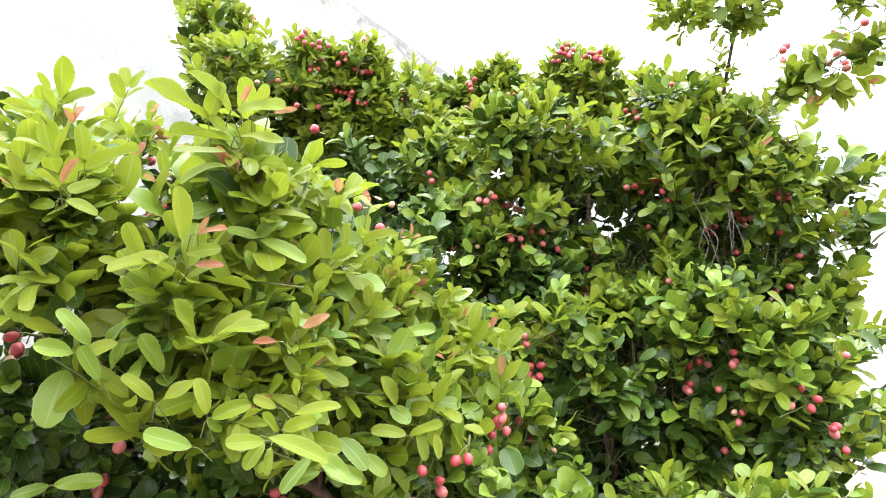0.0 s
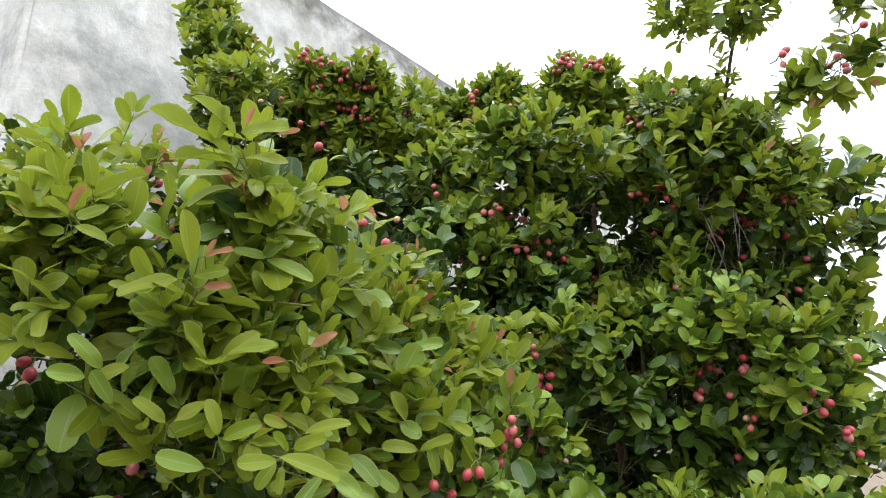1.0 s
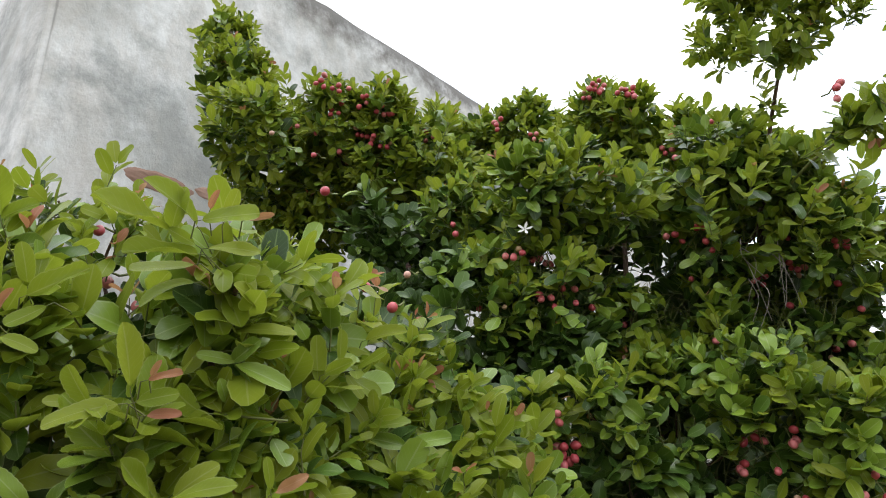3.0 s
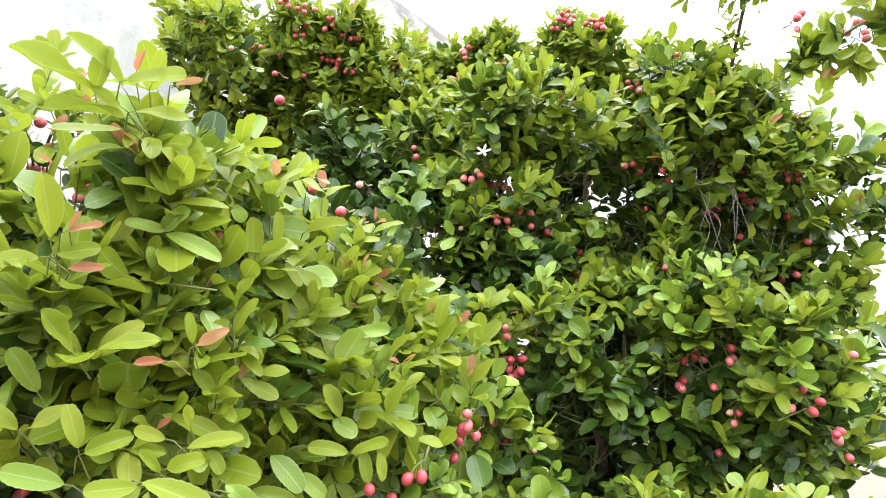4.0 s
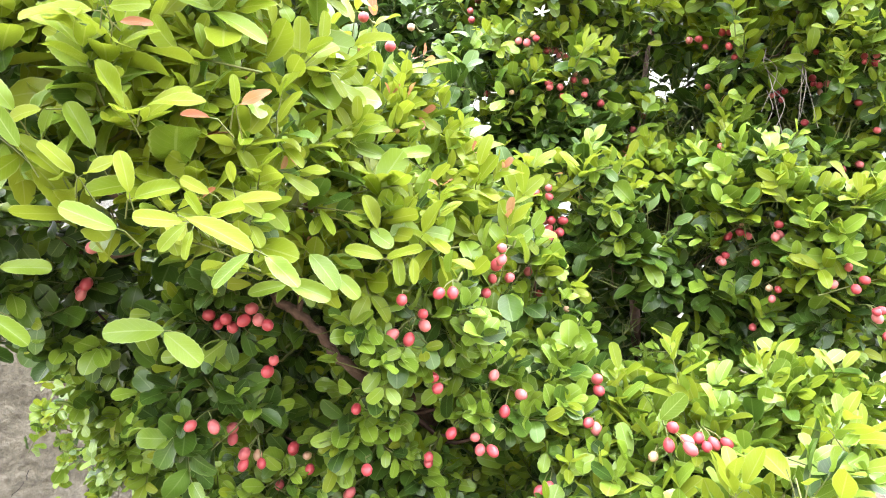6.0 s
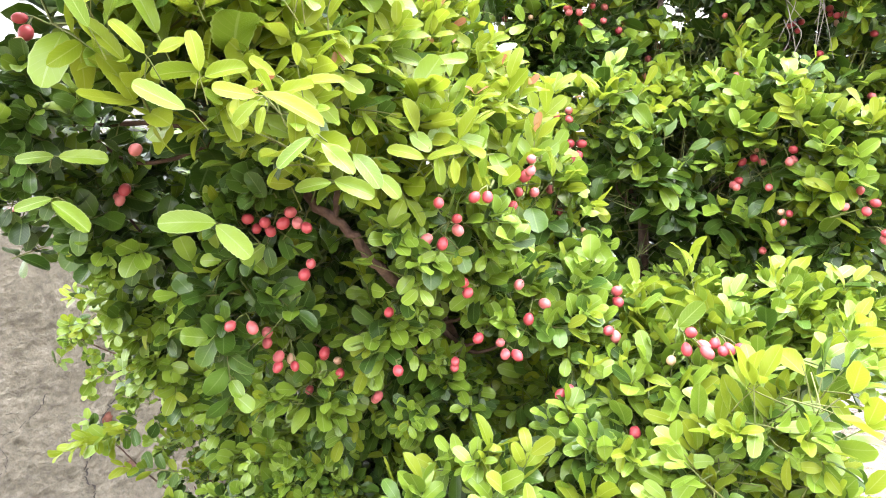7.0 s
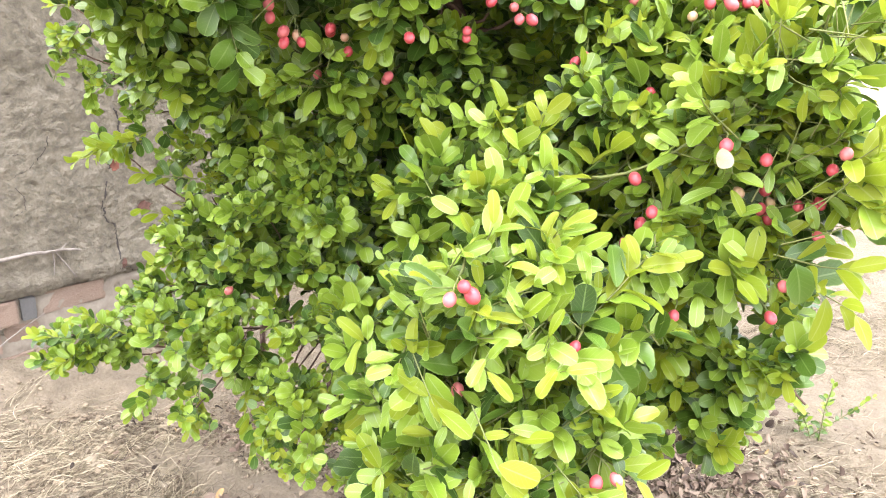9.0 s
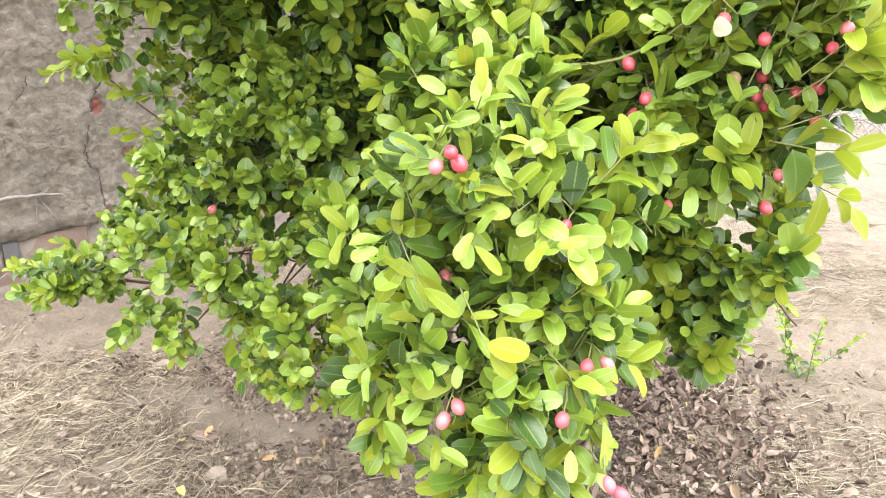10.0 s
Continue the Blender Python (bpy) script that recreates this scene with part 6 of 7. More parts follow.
g.clumps(FRONT_FILL + FRONT_EDGE, 0.036, 0.42, 0.02, 0.85, RIGHT_SIDE, shaded=0.12, face=0.15)
g.clumps(FRONT_BACK + FRONT_GAP, 0.034, 0.4, 0.0, 0.85, RIGHT_SIDE)
# back leaves in the dark green that stands for inner shade
g.clumps(behind(FRONT + RIGHT_SIDE, 0.2), 0.046, 0.0, 0.0, 0.42, (), 1.0, shaded=2.0)
planted_shoots(g, SHOOTS_FRONT, 1.0, 0.03)
leaves(g, front, singles=240, single_leaves=LEAVES_FRONT_A + LEAVES_FRONT_B + LEAVES_FRONT_C + LEAVES_FRONT_D + LEAVES_FRONT_E + LEAVES_FRONT_F + LEAVES_FRONT_G + LEAVES_FRONT_H + LEAVES_FRONT_I, bunches=FRUIT_FRONT_A + FRUIT_FRONT_B + FRUIT_FRONT_C + FRUIT_NEAR_B + [(0.264, 0.669, 1.005, 3)])
fruits(front, FRUIT_FRONT_A + FRUIT_FRONT_B + FRUIT_FRONT_C, 4)
limb(front, "trunk", [(0.25, 1.4, 0.0), (0.22, 1.2, 0.4), (0.15, 0.95, 0.75), (0.06, 0.8, 0.95)], 0.014, 0.004)
limb(front, "trunk", [(0.28, 1.42, 0.0), (0.4, 1.25, 0.5), (0.42, 1.0, 0.9), (0.40, 0.9, 1.1)], 0.015, 0.004)
limb(front, "branch", [(0.4, 1.25, 0.5), (0.55, 1.2, 0.55), (0.62, 1.15, 0.50)], 0.005, 0.002, 6)
limb(front, "branch", [(0.22, 1.2, 0.4), (0.2, 0.9, 0.6), (0.1, 0.65, 0.68)], 0.006, 0.002, 6)

boughs(front, FRONT + FRONT_HANG + RIGHT_SIDE, [(0.22, 1.2, 0.4), (0.2, 1.05, 0.6), (0.15, 0.95, 0.75), (0.06, 0.8, 0.95), (0.4, 1.25, 0.5), (0.42, 1.0, 0.9), (0.1, 0.68, 0.68)], 0.0020, TWIG)

withered = new("pale_leaf", fine_leaf(1, 3).copy())
withered.data.materials[0] = CREAM
withered["label"] = "withered cream-white leaf"
withered.parent = front
withered.matrix_basis = look((0.264, 0.669, 1.005), (0.070, 0.000, 1.200)) @ pose(0, 0.01, 0.02, 0, 0, 160) @ Matrix.Diagonal((0.036, 0.022, 0.03, 1))

low = shrub_root("low_shrub", -0.6, 1.5, "low twiggy shrub with small light green leaves at the wall foot")
g = Growth(14)
g.clumps(LOW_LEFT, 0.025, 0.30, 0.02, 0.28, NEAR_LOW, shaded=0.2, broad=1.25, lift=0.12)
g.clumps(LOW_FRINGE, 0.019, 0.5, 0.0, 0.22, (), shaded=0.2, broad=1.3, lift=0.05)
planted_shoots(g, SHOOTS_LOW, 0.9, 0.02)
leaves(g, low, singles=200)
limb(low, "trunk", [(-0.5, 1.6, 0.0), (-0.5, 1.5, 0.35), (-0.42, 1.3, 0.7), (-0.40, 1.2, 1.0)], 0.010, 0.003, 7)
limb(low, "branch", [(-0.5, 1.5, 0.35), (-0.7, 1.47, 0.36), (-0.85, 1.45, 0.38), (-1.0, 1.42, 0.39)], 0.0035, 0.0015, 7)
limb(low, "trunk", [(-0.48, 1.62, 0.0), (-0.36, 1.5, 0.3), (-0.22, 1.25, 0.6)], 0.007, 0.003, 7)
boughs(low, LOW_LEFT + LOW_FRINGE, [(-0.5, 1.5, 0.35), (-0.47, 1.42, 0.5), (-0.42, 1.3, 0.7), (-0.40, 1.2, 1.0), (-0.36, 1.5, 0.3), (-0.22, 1.25, 0.6), (-0.7, 1.47, 0.36)], 0.003)

# ---- weed, distant trees ----
weed = tagged(new("weed"), "small leafy green weed growing in dry soil", "weed")
g = Growth(15)
for i in range(5):
    a = random.Random(40 + i)
    foot = np.array((1.02 + a.uniform(-0.03, 0.03), 1.90 + a.uniform(-0.03, 0.03), 0.0))
    tip = foot + np.array((a.uniform(-0.12, 0.16), a.uniform(-0.1, 0.1), a.uniform(0.12, 0.30)))
    g.shoots([foot], [unit(tip - foot)], [float(np.linalg.norm(tip - foot))], [0.020], [0.0], 0.0, 0.95)
leaves(g, weed, singles=60)

far = tagged(new("far_tree_line"), "hazy line of distant green trees", "trees", kind="structure")
g = Growth(16)
rng = random.Random(5)
tops = []
for i in range(46):
    x = -30 + i * 2.6 + rng.uniform(-1, 1)
    h = rng.uniform(2.2, 4.5)
    tops += [(x + rng.uniform(-1, 1), 62 + rng.uniform(-3, 3), h * 0.4, h * 0.42), (x + rng.uniform(-1, 1), 62 + rng.uniform(-3, 3), h * 0.85, h * 0.33)]
g.clumps(tops, 0.9, 0.1, 0.0, 0.7, (), 0.2)
leaves(g, far, singles=0)

# ---- wall details ----
def on_wall(u, z, out=0.0):
    """A place on the east wall: u metres from the corner, z up, out in front of its face."""
    p = CORNER + RIGHT * u - LEFT * out
    return Vector((p.x, p.y, z))


def wall_patch(u, z, wide, high, seed, mat, name, label, out=0.002):
    """An irregular patch of bare brick or mortar, lying in the hollow where plaster broke off."""
    rng = random.Random(seed)
    bm = bmesh.new()
    rings = []
    for f in (1.0, 0.66, 0.33):
        rings.append([])
        for i in range(22):
            a = i * 2 * math.pi / 22
            k = (1 + 0.22 * noise.noise((math.cos(a) * 2, math.sin(a) * 2, seed))) * f
            pu, pz = u + math.cos(a) * wide * k, z + math.sin(a) * high * k
            rings[-1].append(bm.verts.new(on_wall(pu, pz, relief(pu, pz, RIGHT_AZ) + (out if f < 1 else -0.004) + 0.003 * noise.noise((pu * 50, pz * 50, seed)))))
    mid = bm.verts.new(on_wall(u, z, relief(u, z, RIGHT_AZ) + out))
    for i in range(22):
        j = (i + 1) % 22
        for p, q in zip(rings, rings[1:]):
            bm.faces.new((p[i], p[j], q[j], q[i]))
        bm.faces.new((rings[-1][i], rings[-1][j], mid))
    return part(name, bm, mat, wall_right, label, False)


def crack(pts, wide, seed):
    """A dark split that follows the surface of the plaster."""
    rng = random.Random(seed)
    fine = []
    for (u0, z0), (u1, z1) in zip(pts, pts[1:]):
        for i in range(9):
            f = i / 9
            fine.append((u0 + (u1 - u0) * f + rng.gauss(0, 0.0028), z0 + (z1 - z0) * f + rng.gauss(0, 0.003), wide * rng.uniform(0.3, 1.4)))
    bm = bmesh.new()
    last = None
    for u, z, w in fine:
        lift = relief(u, z, RIGHT_AZ) + 0.0022
        now = [bm.verts.new(on_wall(u - w, z, lift)), bm.verts.new(on_wall(u + w, z + w * 0.3, lift))]
        if last:
            bm.faces.new((last[0], last[1], now[1], now[0]))
        last = now
    return part("crack", bm, CRACK, wall_right, "dark crack in the plaster", False)


FADED = plain("faded_brick", (0.22, 0.125, 0.088), (0.34, 0.225, 0.17), 0.95, 12, 0.5)
CRACK = plain("crack_dark", (0.03, 0.026, 0.022), (0.06, 0.05, 0.045), 1.0, 30, 0.2)
wall_patch(0.322, 0.677, 0.022, 0.032, 1, BRICK_RED, "brick_patch", "bare red brick where plaster fell off")
wall_patch(0.312, 0.335, 0.012, 0.025, 2, BRICK_OLD, "brick_patch", "bare red brick where plaster fell off")
wall_patch(0.408, 0.515, 0.028, 0.023, 3, BRICK_OLD, "brick_patch", "dark bare brick in a hollow of the plaster")
wall_patch(BAND_U, BAND_Z, 0.17, 0.050, 4, FADED, "brick_patch", "bare reddish brick band high on the wall", 0.003)
wall_patch(BAND_U + 0.26, BAND_Z + 0.02, 0.14, 0.034, 5, FADED, "brick_patch", "bare reddish brick band high on the wall", 0.003)
crack([(0.335, 0.86), (0.347, 0.815), (0.342, 0.75), (0.315, 0.72), (0.300, 0.689), (0.298, 0.655)], 0.0030, 6)
crack([(0.285, 0.62), (0.262, 0.54), (0.265, 0.505), (0.300, 0.46), (0.296, 0.40), (0.303, 0.33)], 0.0030, 16)
crack([(0.000, 0.66), (0.060, 0.69), (0.105, 0.735), (0.130, 0.79)], 0.0014, 7)
crack([(0.29, 0.315), (0.33, 0.318), (0.345, 0.29)], 0.0015, 8)
crack([(0.00, 0.735), (0.06, 0.735)], 0.0013, 9)
crack([(0.00, 0.55), (0.03, 0.57), (0.035, 0.61), (0.01, 0.64)], 0.0009, 10)


def brick_mesh(seed, mat):
    rng = random.Random(seed)
    bm = bmesh.new()
    bmesh.ops.create_cube(bm, size=1.0)
    bmesh.ops.bevel(bm, geom=list(bm.edges), offset=0.05, segments=1, affect="EDGES")
    for v in bm.verts:
        v.co += Vector((rng.uniform(-0.02, 0.02), rng.uniform(-0.05, 0.05), rng.uniform(-0.05, 0.05)))
    me = bpy.data.meshes.new("brick")
    bm.to_mesh(me)
    bm.free()
    me.materials.append(mat)
    return me


BRICKS = [brick_mesh(i, BRICK) for i in range(4)] + [brick_mesh(9, BLUE_BRICK)]
turn = Matrix((RIGHT, LEFT * -1, (0, 0, 1))).transposed().to_4x4()
# courses below the plaster's broken edge: height of the middle, first joint, lengths, how far they stand out
COURSES = [
    (0.252, -0.150, (0.120, 0.044, 0.21, 0.22, 0.21, 0.22), (0.004, -0.004, -0.010, -0.030, -0.030, -0.030)),
    (0.163, -0.150, (0.065, 0.21, 0.22, 0.21, 0.22), (-0.008, -0.014, -0.016, -0.016, -0.016)),
    (0.075, -0.150, (0.155, 0.22, 0.21, 0.22), (-0.008, -0.012, -0.014, -0.014)),
]
for row, (z, u, lengths, outs) in enumerate(COURSES):
    for i, (w, out) in enumerate(zip(lengths, outs)):
        blue = row == 0 and i == 1
        ob = new("brick", BRICKS[4 if blue else (row * 3 + i) % 4])
        if blue:
            ob["label"] = "bluish grey half brick"
        ob.parent = wall_right
        ob.matrix_basis = Matrix.Translation(on_wall(u + w / 2, z + 0.002 * (i % 3), out - 0.050)) @ turn @ Matrix.Diagonal((w, 0.10, 0.076, 1))
        u += w + 0.011
bm = bmesh.new()
rows = []
for j in range(27):
    z = -0.1 + 0.415 * j / 26
    row = []
    for i in range(101):
        u = -0.155 + 0.0145 * i
        lump = 0.006 * noise.noise((u * 9, z * 12, 2)) + 0.010 * noise.noise((u * 28, z * 34, 8))
        smear = 0.010 * max(0.0, noise.noise((u * 4.3 + 0.6, z * 7, 5)) + 0.42) / 0.5 if u > 0.03 else 0.0
        row.append(bm.verts.new(on_wall(u, z, -0.016 + lump + smear if j < 25 else -0.04)))
    rows.append(row)
for j in range(26):
    for i in range(100):
        bm.faces.new((rows[j][i], rows[j][i + 1], rows[j + 1][i + 1], rows[j + 1][i]))
part("plinth", bm, MORTAR, wall_right, "rough mortar with bricks showing through")
creeper = tagged(new("dead_vine"), "dry grey vine stem clinging to the wall", "vine")


def on_face(u, z, out):
    return on_wall(u, z, relief(u, z, RIGHT_AZ) + out)


limb(creeper, "stem", [on_face(-0.14, 0.425, 0.012), on_face(-0.066, 0.430, 0.016), on_face(0.03, 0.432, 0.014), on_face(0.107, 0.424, 0.010), on_face(0.174, 0.412, 0.006)], 0.0075, 0.0032, 7, "", DRY_WOOD)
limb(creeper, "stem", [on_face(0.095, 0.425, 0.010), on_face(0.112, 0.395, 0.006), on_face(0.138, 0.345, 0.004), on_face(0.168, 0.295, 0.004)], 0.0032, 0.0013, 6, "", DRY_WOOD)
limb(creeper, "stem", [on_face(0.088, 0.424, 0.008), on_face(0.090, 0.385, 0.004), on_face(0.083, 0.35, 0.003)], 0.0022, 0.0009, 6, "", DRY_WOOD)
limb(creeper, "stem", [on_face(0.07, 0.425, 0.012), on_face(0.108, 0.433, 0.022), on_face(0.130, 0.445, 0.016)], 0.0026, 0.0010, 6, "", DRY_WOOD)
limb(creeper, "stem", [on_face(-0.10, 0.16, 0.03), on_face(-0.03, 0.20, 0.035), on_face(0.035, 0.235, 0.04)], 0.0022, 0.0012, 6, "", DRY_WOOD)

# ---- ground clutter ----
# trodden bare soil: middle, half width, half depth
BARE = [(-0.74, 1.50, 0.17, 0.060), (-0.50, 1.42, 0.17, 0.055), (-1.08, 1.80, 0.20, 0.10), (-0.70, 1.24, 0.09, 0.05), (1.30, 2.15, 0.30, 0.20)]


def scatter(rng, cx, cy, sx, sy):
    while True:
        x, y = rng.gauss(cx, sx), rng.gauss(cy, sy)
        if 0.84 * x - 0.545 * y + 2.16 <= 0.02 or y <= 0.45:
            continue
        worn = min(math.hypot((x - bx) / a, (y - by) / b) for bx, by, a, b in BARE) + 0.35 * noise.noise((x * 22, y * 22, 4))
        if worn > 1.0 or rng.random() < 0.10:
            return x, y


def build_straw():
    """Loose dry stalks lying crossed on the soil."""
    rng = random.Random(21)
    paths = []
    spots = [(-1.15, 1.52, 0.12, 0.12, 60), (-0.95, 1.48, 0.13, 0.10, 55), (-1.06, 1.24, 0.10, 0.11, 60), (-1.02, 1.08, 0.09, 0.07, 34), (-0.74, 1.36, 0.08, 0.09, 50), (-0.60, 1.18, 0.05, 0.10, 40), (-0.38, 1.10, 0.16, 0.10, 70), (-0.55, 1.35, 0.25, 0.2, 35), (0.2, 1.25, 0.4, 0.25, 40), (0.55, 1.40, 0.20, 0.20, 90), (0.70, 1.60, 0.15, 0.2, 40), (0.90, 1.35, 0.14, 0.10, 70), (1.60, 2.90, 0.32, 0.30, 170), (1.30, 2.60, 0.20, 0.25, 70), (0.95, 1.55, 0.28, 0.30, 130), (1.5, 2.3, 0.5, 0.6, 150), (1.9, 3.1, 0.6, 0.8, 130), (2.4, 4.2, 1.0, 1.2, 90)]
    for cx, cy, sx, sy, count in spots:
        for _ in range(count):
            bx, by = scatter(rng, cx, cy, sx, sy)
            lean = rng.gauss(0.15 if cx > 0.8 else 0.5, 0.75 if cx < -0.7 or cx > 0.8 else 1.4)
            spread, long, wide = rng.uniform(0.10, 0.45), rng.uniform(0.6, 1.25), rng.uniform(0.010, 0.035)
            for _ in range(rng.randrange(4, 14)):
                x, y = bx + rng.gauss(0, wide), by + rng.gauss(0, wide)
                a, l, thick = rng.gauss(lean, spread), rng.uniform(0.03, 0.13) * long, rng.choice((0.4, 0.5, 0.6, 0.75, 1.1))
                dx, dy, bow = math.cos(a) * l / 2, math.sin(a) * l / 2, rng.gauss(0, 0.07) * l
                z = ground_height(x, y) + rng.uniform(0.001, 0.014)
                lift, end = rng.uniform(0, 0.010), rng.uniform(0, 0.014)
                pts = []
                for f in (-1, -0.5, 0, 0.5, 1):
                    px, py, w = x + dx * f - dy * bow / l * (1 - f * f) * 2, y + dy * f + dx * bow / l * (1 - f * f) * 2, 1 - f * f
                    pts.append((px, py, ground_height(px, py) * (1 - w * 0.5) + (z + lift) * w * 0.5 + 0.002 + end * max(0.0, f)))
                paths.append((pts, [0.0012 * thick * q for q in (0.9, 1.0, 1.0, 0.8, 0.5)]))
    return tagged(new("straw", tube_mesh("straw", paths, [STRAW], 3)), "pale dry straw strewn over the soil", "straw", kind="stuff")


def build_litter():
    """Curled dead leaves, drifted under the shrubs."""
    rng = np.random.default_rng(22)
    pr = random.Random(22)
    rows = []
    for cx, cy, sx, sy, count in [(0.45, 1.45, 0.20, 0.22, 1500), (0.64, 1.62, 0.17, 0.24, 1100), (0.45, 1.80, 0.16, 0.14, 700), (0.0, 1.25, 0.25, 0.14, 450), (-0.36, 1.10, 0.16, 0.10, 170), (-0.55, 1.66, 0.20, 0.10, 700), (-0.25, 1.45, 0.22, 0.16, 700), (0.2, 1.7, 0.5, 0.3, 500)]:
        for _ in range(count):
            x, y = scatter(pr, cx, cy, sx, sy)
            rows.append((x, y, ground_height(x, y) + pr.uniform(0.003, 0.02)))
    base = np.array(rows)
    n = len(base)
    a = rng.uniform(0, 2 * math.pi, n)
    axis = unit(np.stack([np.cos(a), np.sin(a), rng.normal(0, 0.38, n)], -1))
    normal = np.stack([rng.normal(0, 0.6, n), rng.normal(0, 0.6, n), np.ones(n)], -1)
    normal = unit(normal - axis * (normal * axis).sum(1, keepdims=True))
    side = np.cross(axis, normal)
    size = (0.009 + 0.030 * rng.random(n) ** 1.6) * np.where(base[:, 0] < 0.1, 0.62, 1.0)
    uv, _, tris, quads = COARSE
    local = blade_points(COARSE, size, size * rng.uniform(0.28, 0.58, n), rng.uniform(-1.0, 1.9, n), rng.uniform(-0.9, 1.1, n), rng.uniform(0, 2.6, n))
    pts = base[:, None] + local[..., :1] * side[:, None] + local[..., 1:2] * axis[:, None] + local[..., 2:] * normal[:, None]
    step = (np.arange(n) * len(uv))[:, None, None]
    me = array_mesh("leaf_litter", pts.reshape(-1, 3), [(tris[None] + step).reshape(-1, 3), (quads[None] + step).reshape(-1, 4)], [LITTER], None, np.tile(uv, (n, 1)))
    return tagged(new("leaf_litter", me), "curled brown dead leaves on the soil", "dead leaves", kind="stuff")


def clod_mesh(seed, mat, name):
    rng = random.Random(seed)
    bm = bmesh.new()
    bmesh.ops.create_icosphere(bm, subdivisions=2, radius=1.0)
    for v in bm.verts:
        v.co *= 1 + 0.75 * noise.noise(v.co * 1.5 + Vector((seed * 3.1, 0, 0))) + 0.20 * noise.noise(v.co * 4 + Vector((0, seed, 0)))
        v.co.z = max(-0.35, min(v.co.z * 0.6, 0.34 + 0.10 * v.co.x))
    me = bpy.data.meshes.new(name)
    bm.to_mesh(me)
    bm.free()
    me.materials.append(mat)
    return me


def build_crumbs():
    """Crumbs of dry earth, thickest on the bank at the foot of the wall."""
    rng, pr = np.random.default_rng(23), random.Random(23)
    rows = []
    for cx, cy, sx, sy, count in [(-0.95, 1.5, 0.24, 0.16, 3600), (-0.55, 1.45, 0.25, 0.2, 2400), (-0.3, 1.2, 0.3, 0.15, 2400), (0.5, 1.45, 0.3, 0.25, 1200), (1.0, 1.8, 0.35, 0.4, 1400)]:
        for _ in range(count):
            x, y = scatter(pr, cx, cy, sx, sy)
            rows.append((x, y, ground_height(x, y)))
    base = np.array(rows)
    n = len(base)
    ball = bmesh.new()
    bmesh.ops.create_icosphere(ball, subdivisions=1, radius=1.0)
    v = np.array([p.co[:] for p in ball.verts])
    f = np.array([[p.index for p in q.verts] for q in ball.faces])
    ball.free()
    size = 0.0016 + 0.0090 * rng.random(n) ** 3.4
    pts = v[None] * rng.uniform(0.6, 1.25, (n, len(v), 1)) * size[:, None, None] * np.array((1.0, 1.0, 0.7)) + base[:, None] + np.array((0, 0, 0.2)) * size[:, None, None]
    tris = (f[None] + (np.arange(n) * len(v))[:, None, None]).reshape(-1, 3)
    me = array_mesh("soil_crumbs", pts.reshape(-1, 3), [tris], [CRUMB])
    for q in me.polygons:
        q.use_smooth = False
    return tagged(new("soil_crumbs", me), "small crumbs of dry earth on the soil", "soil", kind="stuff")


def build_rootlets():
    """Tangled dead rootlets and twig ends, caught under the low shrubs."""
    rng = random.Random(27)
    paths = []
    for cx, cy, sx, sy, count in [(-0.93, 1.63, 0.07, 0.06, 130), (-1.05, 1.50, 0.12, 0.12, 140), (-0.75, 1.32, 0.18, 0.10, 160), (-0.80, 1.40, 0.07, 0.06, 130), (-0.62, 1.72, 0.14, 0.06, 170), (-0.56, 1.25, 0.10, 0.07, 110), (-0.30, 1.20, 0.16, 0.08, 150), (0.05, 1.25, 0.2, 0.1, 120), (0.6, 1.55, 0.2, 0.2, 90)]:
        for _ in range(count):
            x, y = scatter(rng, cx, cy, sx, sy)
            a, l = rng.uniform(0, 2 * math.pi), rng.uniform(0.006, 0.016)
            z, thick = ground_height(x, y) + 0.004, rng.uniform(0.0005, 0.0014)
            pts = []
            for i in range(6):
                pts.append((x, y, max(z, ground_height(x, y) + 0.001)))
                a += rng.gauss(0, 0.55)
                x, y, z = x + math.cos(a) * l, y + math.sin(a) * l, z + rng.gauss(0.001, 0.004)
            paths.append((pts, [thick * (1 - 0.12 * i) for i in range(6)]))
    return tagged(new("dead_rootlets", tube_mesh("dead_rootlets", paths, [ROOTLET], 3)), "tangled dry brown rootlets on the soil", "roots", kind="stuff")


build_straw()
build_litter()
build_rootlets()
build_crumbs()
STONES = [clod_mesh(i, STONE, "stone") for i in range(5)]
rng = random.Random(31)
for cx, cy, sx, sy, count, big in [(-0.35, 1.2, 0.25, 0.12, 34, 0.019), (-0.95, 1.4, 0.25, 0.2, 26, 0.018), (0.9, 1.8, 0.5, 0.5, 24, 0.013)]:
    for _ in range(count):
        x, y = scatter(rng, cx, cy, sx, sy)
        r = big * rng.uniform(0.3, 1.0)
        ob = tagged(new("stone", STONES[rng.randrange(5)]), "small dusty clod on dry soil", "stone", "clods on the ground")
        ob.matrix_basis = pose(x, y, ground_height(x, y) + r * 0.08, rng.uniform(-10, 10), rng.uniform(-10, 10), rng.uniform(0, 360)) @ Matrix.Diagonal((r, r * rng.uniform(0.7, 1.1), r, 1))
for x, y, r, turn_z in [(-0.504, 1.233, 0.030, 20), (-0.414, 1.329, 0.018, 70), (-0.84, 1.66, 0.032, 41)]:
    ob = tagged(new("stone", STONES[int(turn_z) % 5]), "pale flat stone on dry soil", "stone", "stones on the ground")
    ob.matrix_basis = pose(x, y, ground_height(x, y) + r * 0.2, 4, -5, turn_z) @ Matrix.Diagonal((r, r * 0.7, r * 0.8, 1))
chip = tagged(new("brick_fragment", clod_mesh(8, BRICK, "brick_fragment")), "broken piece of red brick on the soil", "brick")
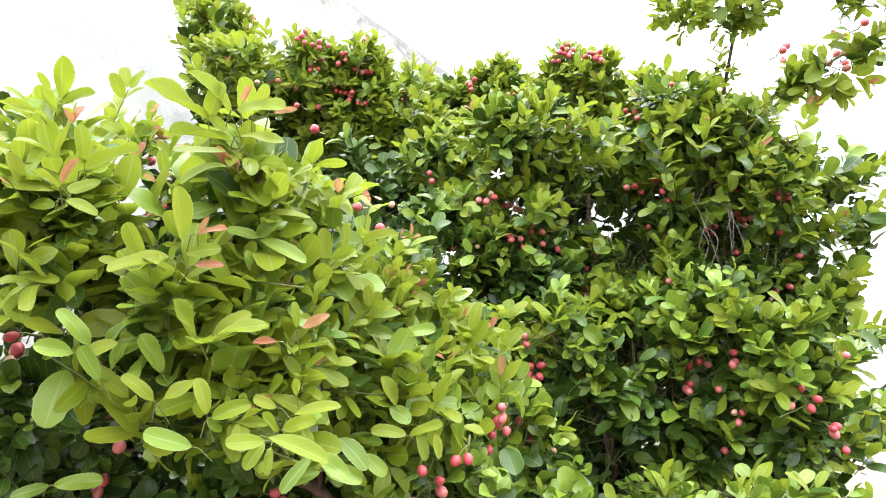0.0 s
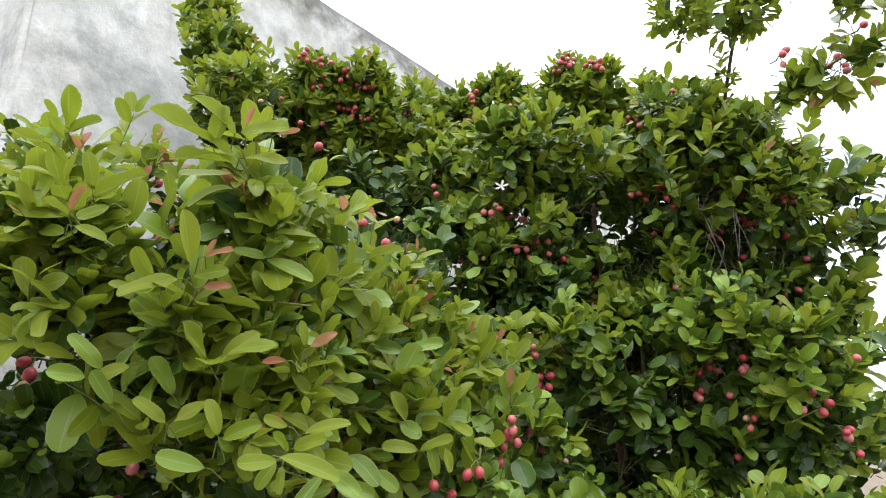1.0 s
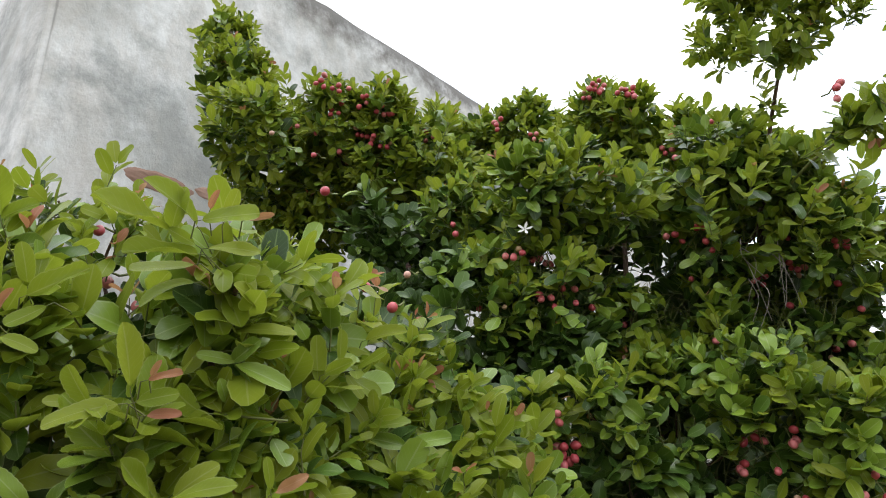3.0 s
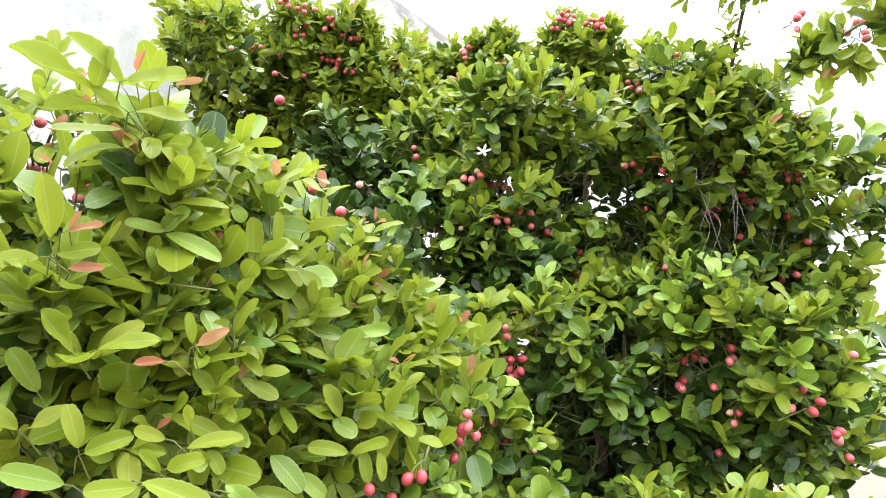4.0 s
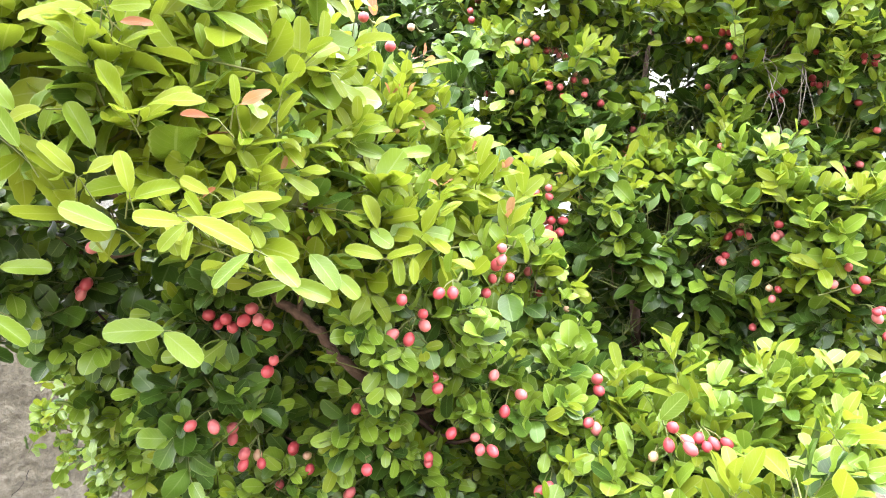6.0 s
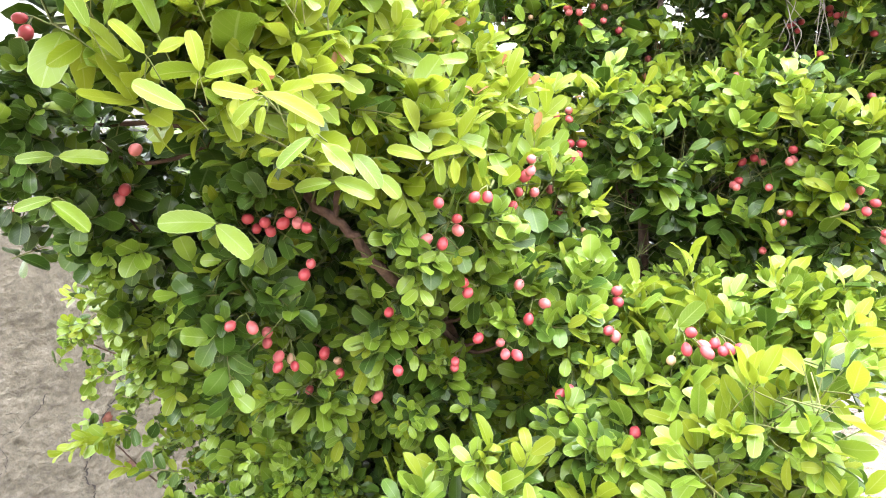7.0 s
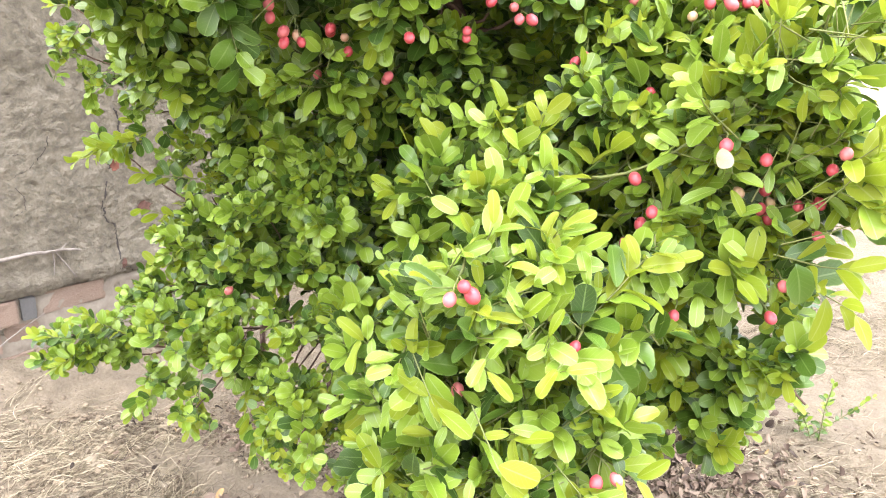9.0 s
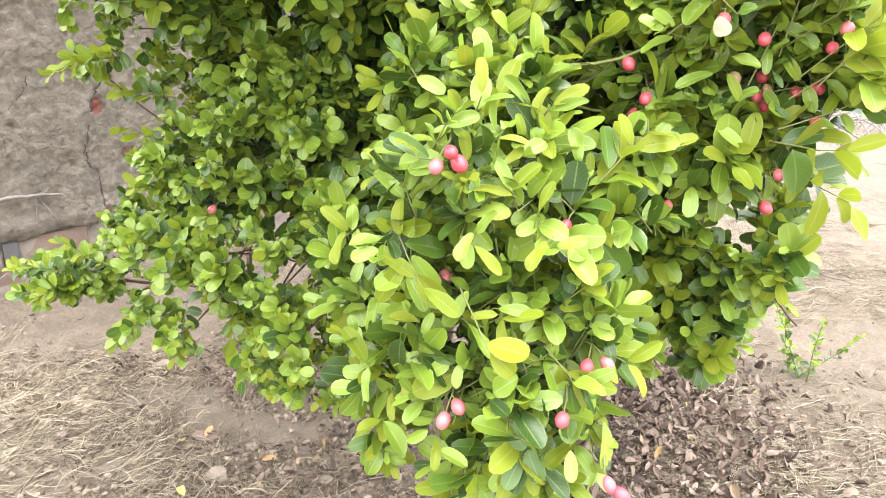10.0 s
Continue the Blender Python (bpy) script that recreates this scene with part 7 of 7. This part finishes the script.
chip.matrix_basis = pose(-0.586, 1.362, ground_height(-0.586, 1.362) + 0.008, 6, 10, 15) @ Matrix.Diagonal((0.030, 0.018, 0.016, 1))

AUTUMN = plain("dead_leaf_orange", (0.22, 0.12, 0.045), (0.36, 0.23, 0.10), 0.8, 60, 0.4)
YELLOW = plain("dead_leaf_yellow", (0.33, 0.29, 0.05), (0.42, 0.37, 0.09), 0.75, 50, 0.3)
for x, y, turn_z, size, mat, word in [(-0.539, 1.140, 40, 0.030, YELLOW, "yellow"), (-0.389, 1.299, 100, 0.036, AUTUMN, "orange"), (-0.325, 1.135, 10, 0.030, AUTUMN, "orange"), (-0.375, 1.120, 200, 0.026, YELLOW, "yellow"), (-0.583, 1.350, 350, 0.034, AUTUMN, "brown")]:
    me = fine_leaf(1, int(turn_z) % 7).copy()
    me.materials[0] = mat
    ob = tagged(new("fallen_leaf", me), f"curled {word} dead leaf on dry soil", "leaf", "fallen leaves")
    ob.matrix_basis = pose(x, y, ground_height(x, y) + 0.012, 14, -10, turn_z) @ Matrix.Diagonal((size, size, size, 1))
stalk = tagged(new("dry_stalk"), "long pale dry stalk lying on the soil", "stalk")
limb(stalk, "stem", [(sx, sy, ground_height(sx, sy) + 0.012) for sx, sy in [(-0.591, 1.105), (-0.545, 1.098), (-0.50, 1.096), (-0.451, 1.089)]], 0.0026, 0.0016, 6, "", STRAW)

heap = tagged(new("brush_heap"), "heap of dry grey cut twigs on the soil", "brush")
rng = random.Random(33)
for i in range(90):
    x, y = rng.gauss(3.9, 0.6), rng.gauss(6.9, 0.5)
    a, l, z = rng.uniform(0, math.pi), rng.uniform(0.4, 1.0), rng.uniform(0.03, 0.42) * math.exp(-((x - 3.9) / 0.8) ** 2)
    limb(heap, "dry_twig", [(x - math.cos(a) * l / 2, y - math.sin(a) * l / 2, 0.012), (x, y, z + 0.02), (x + math.cos(a) * l / 2, y + math.sin(a) * l / 2, 0.012 + z * 0.5)], 0.008, 0.003, 5, "", DRY_WOOD)
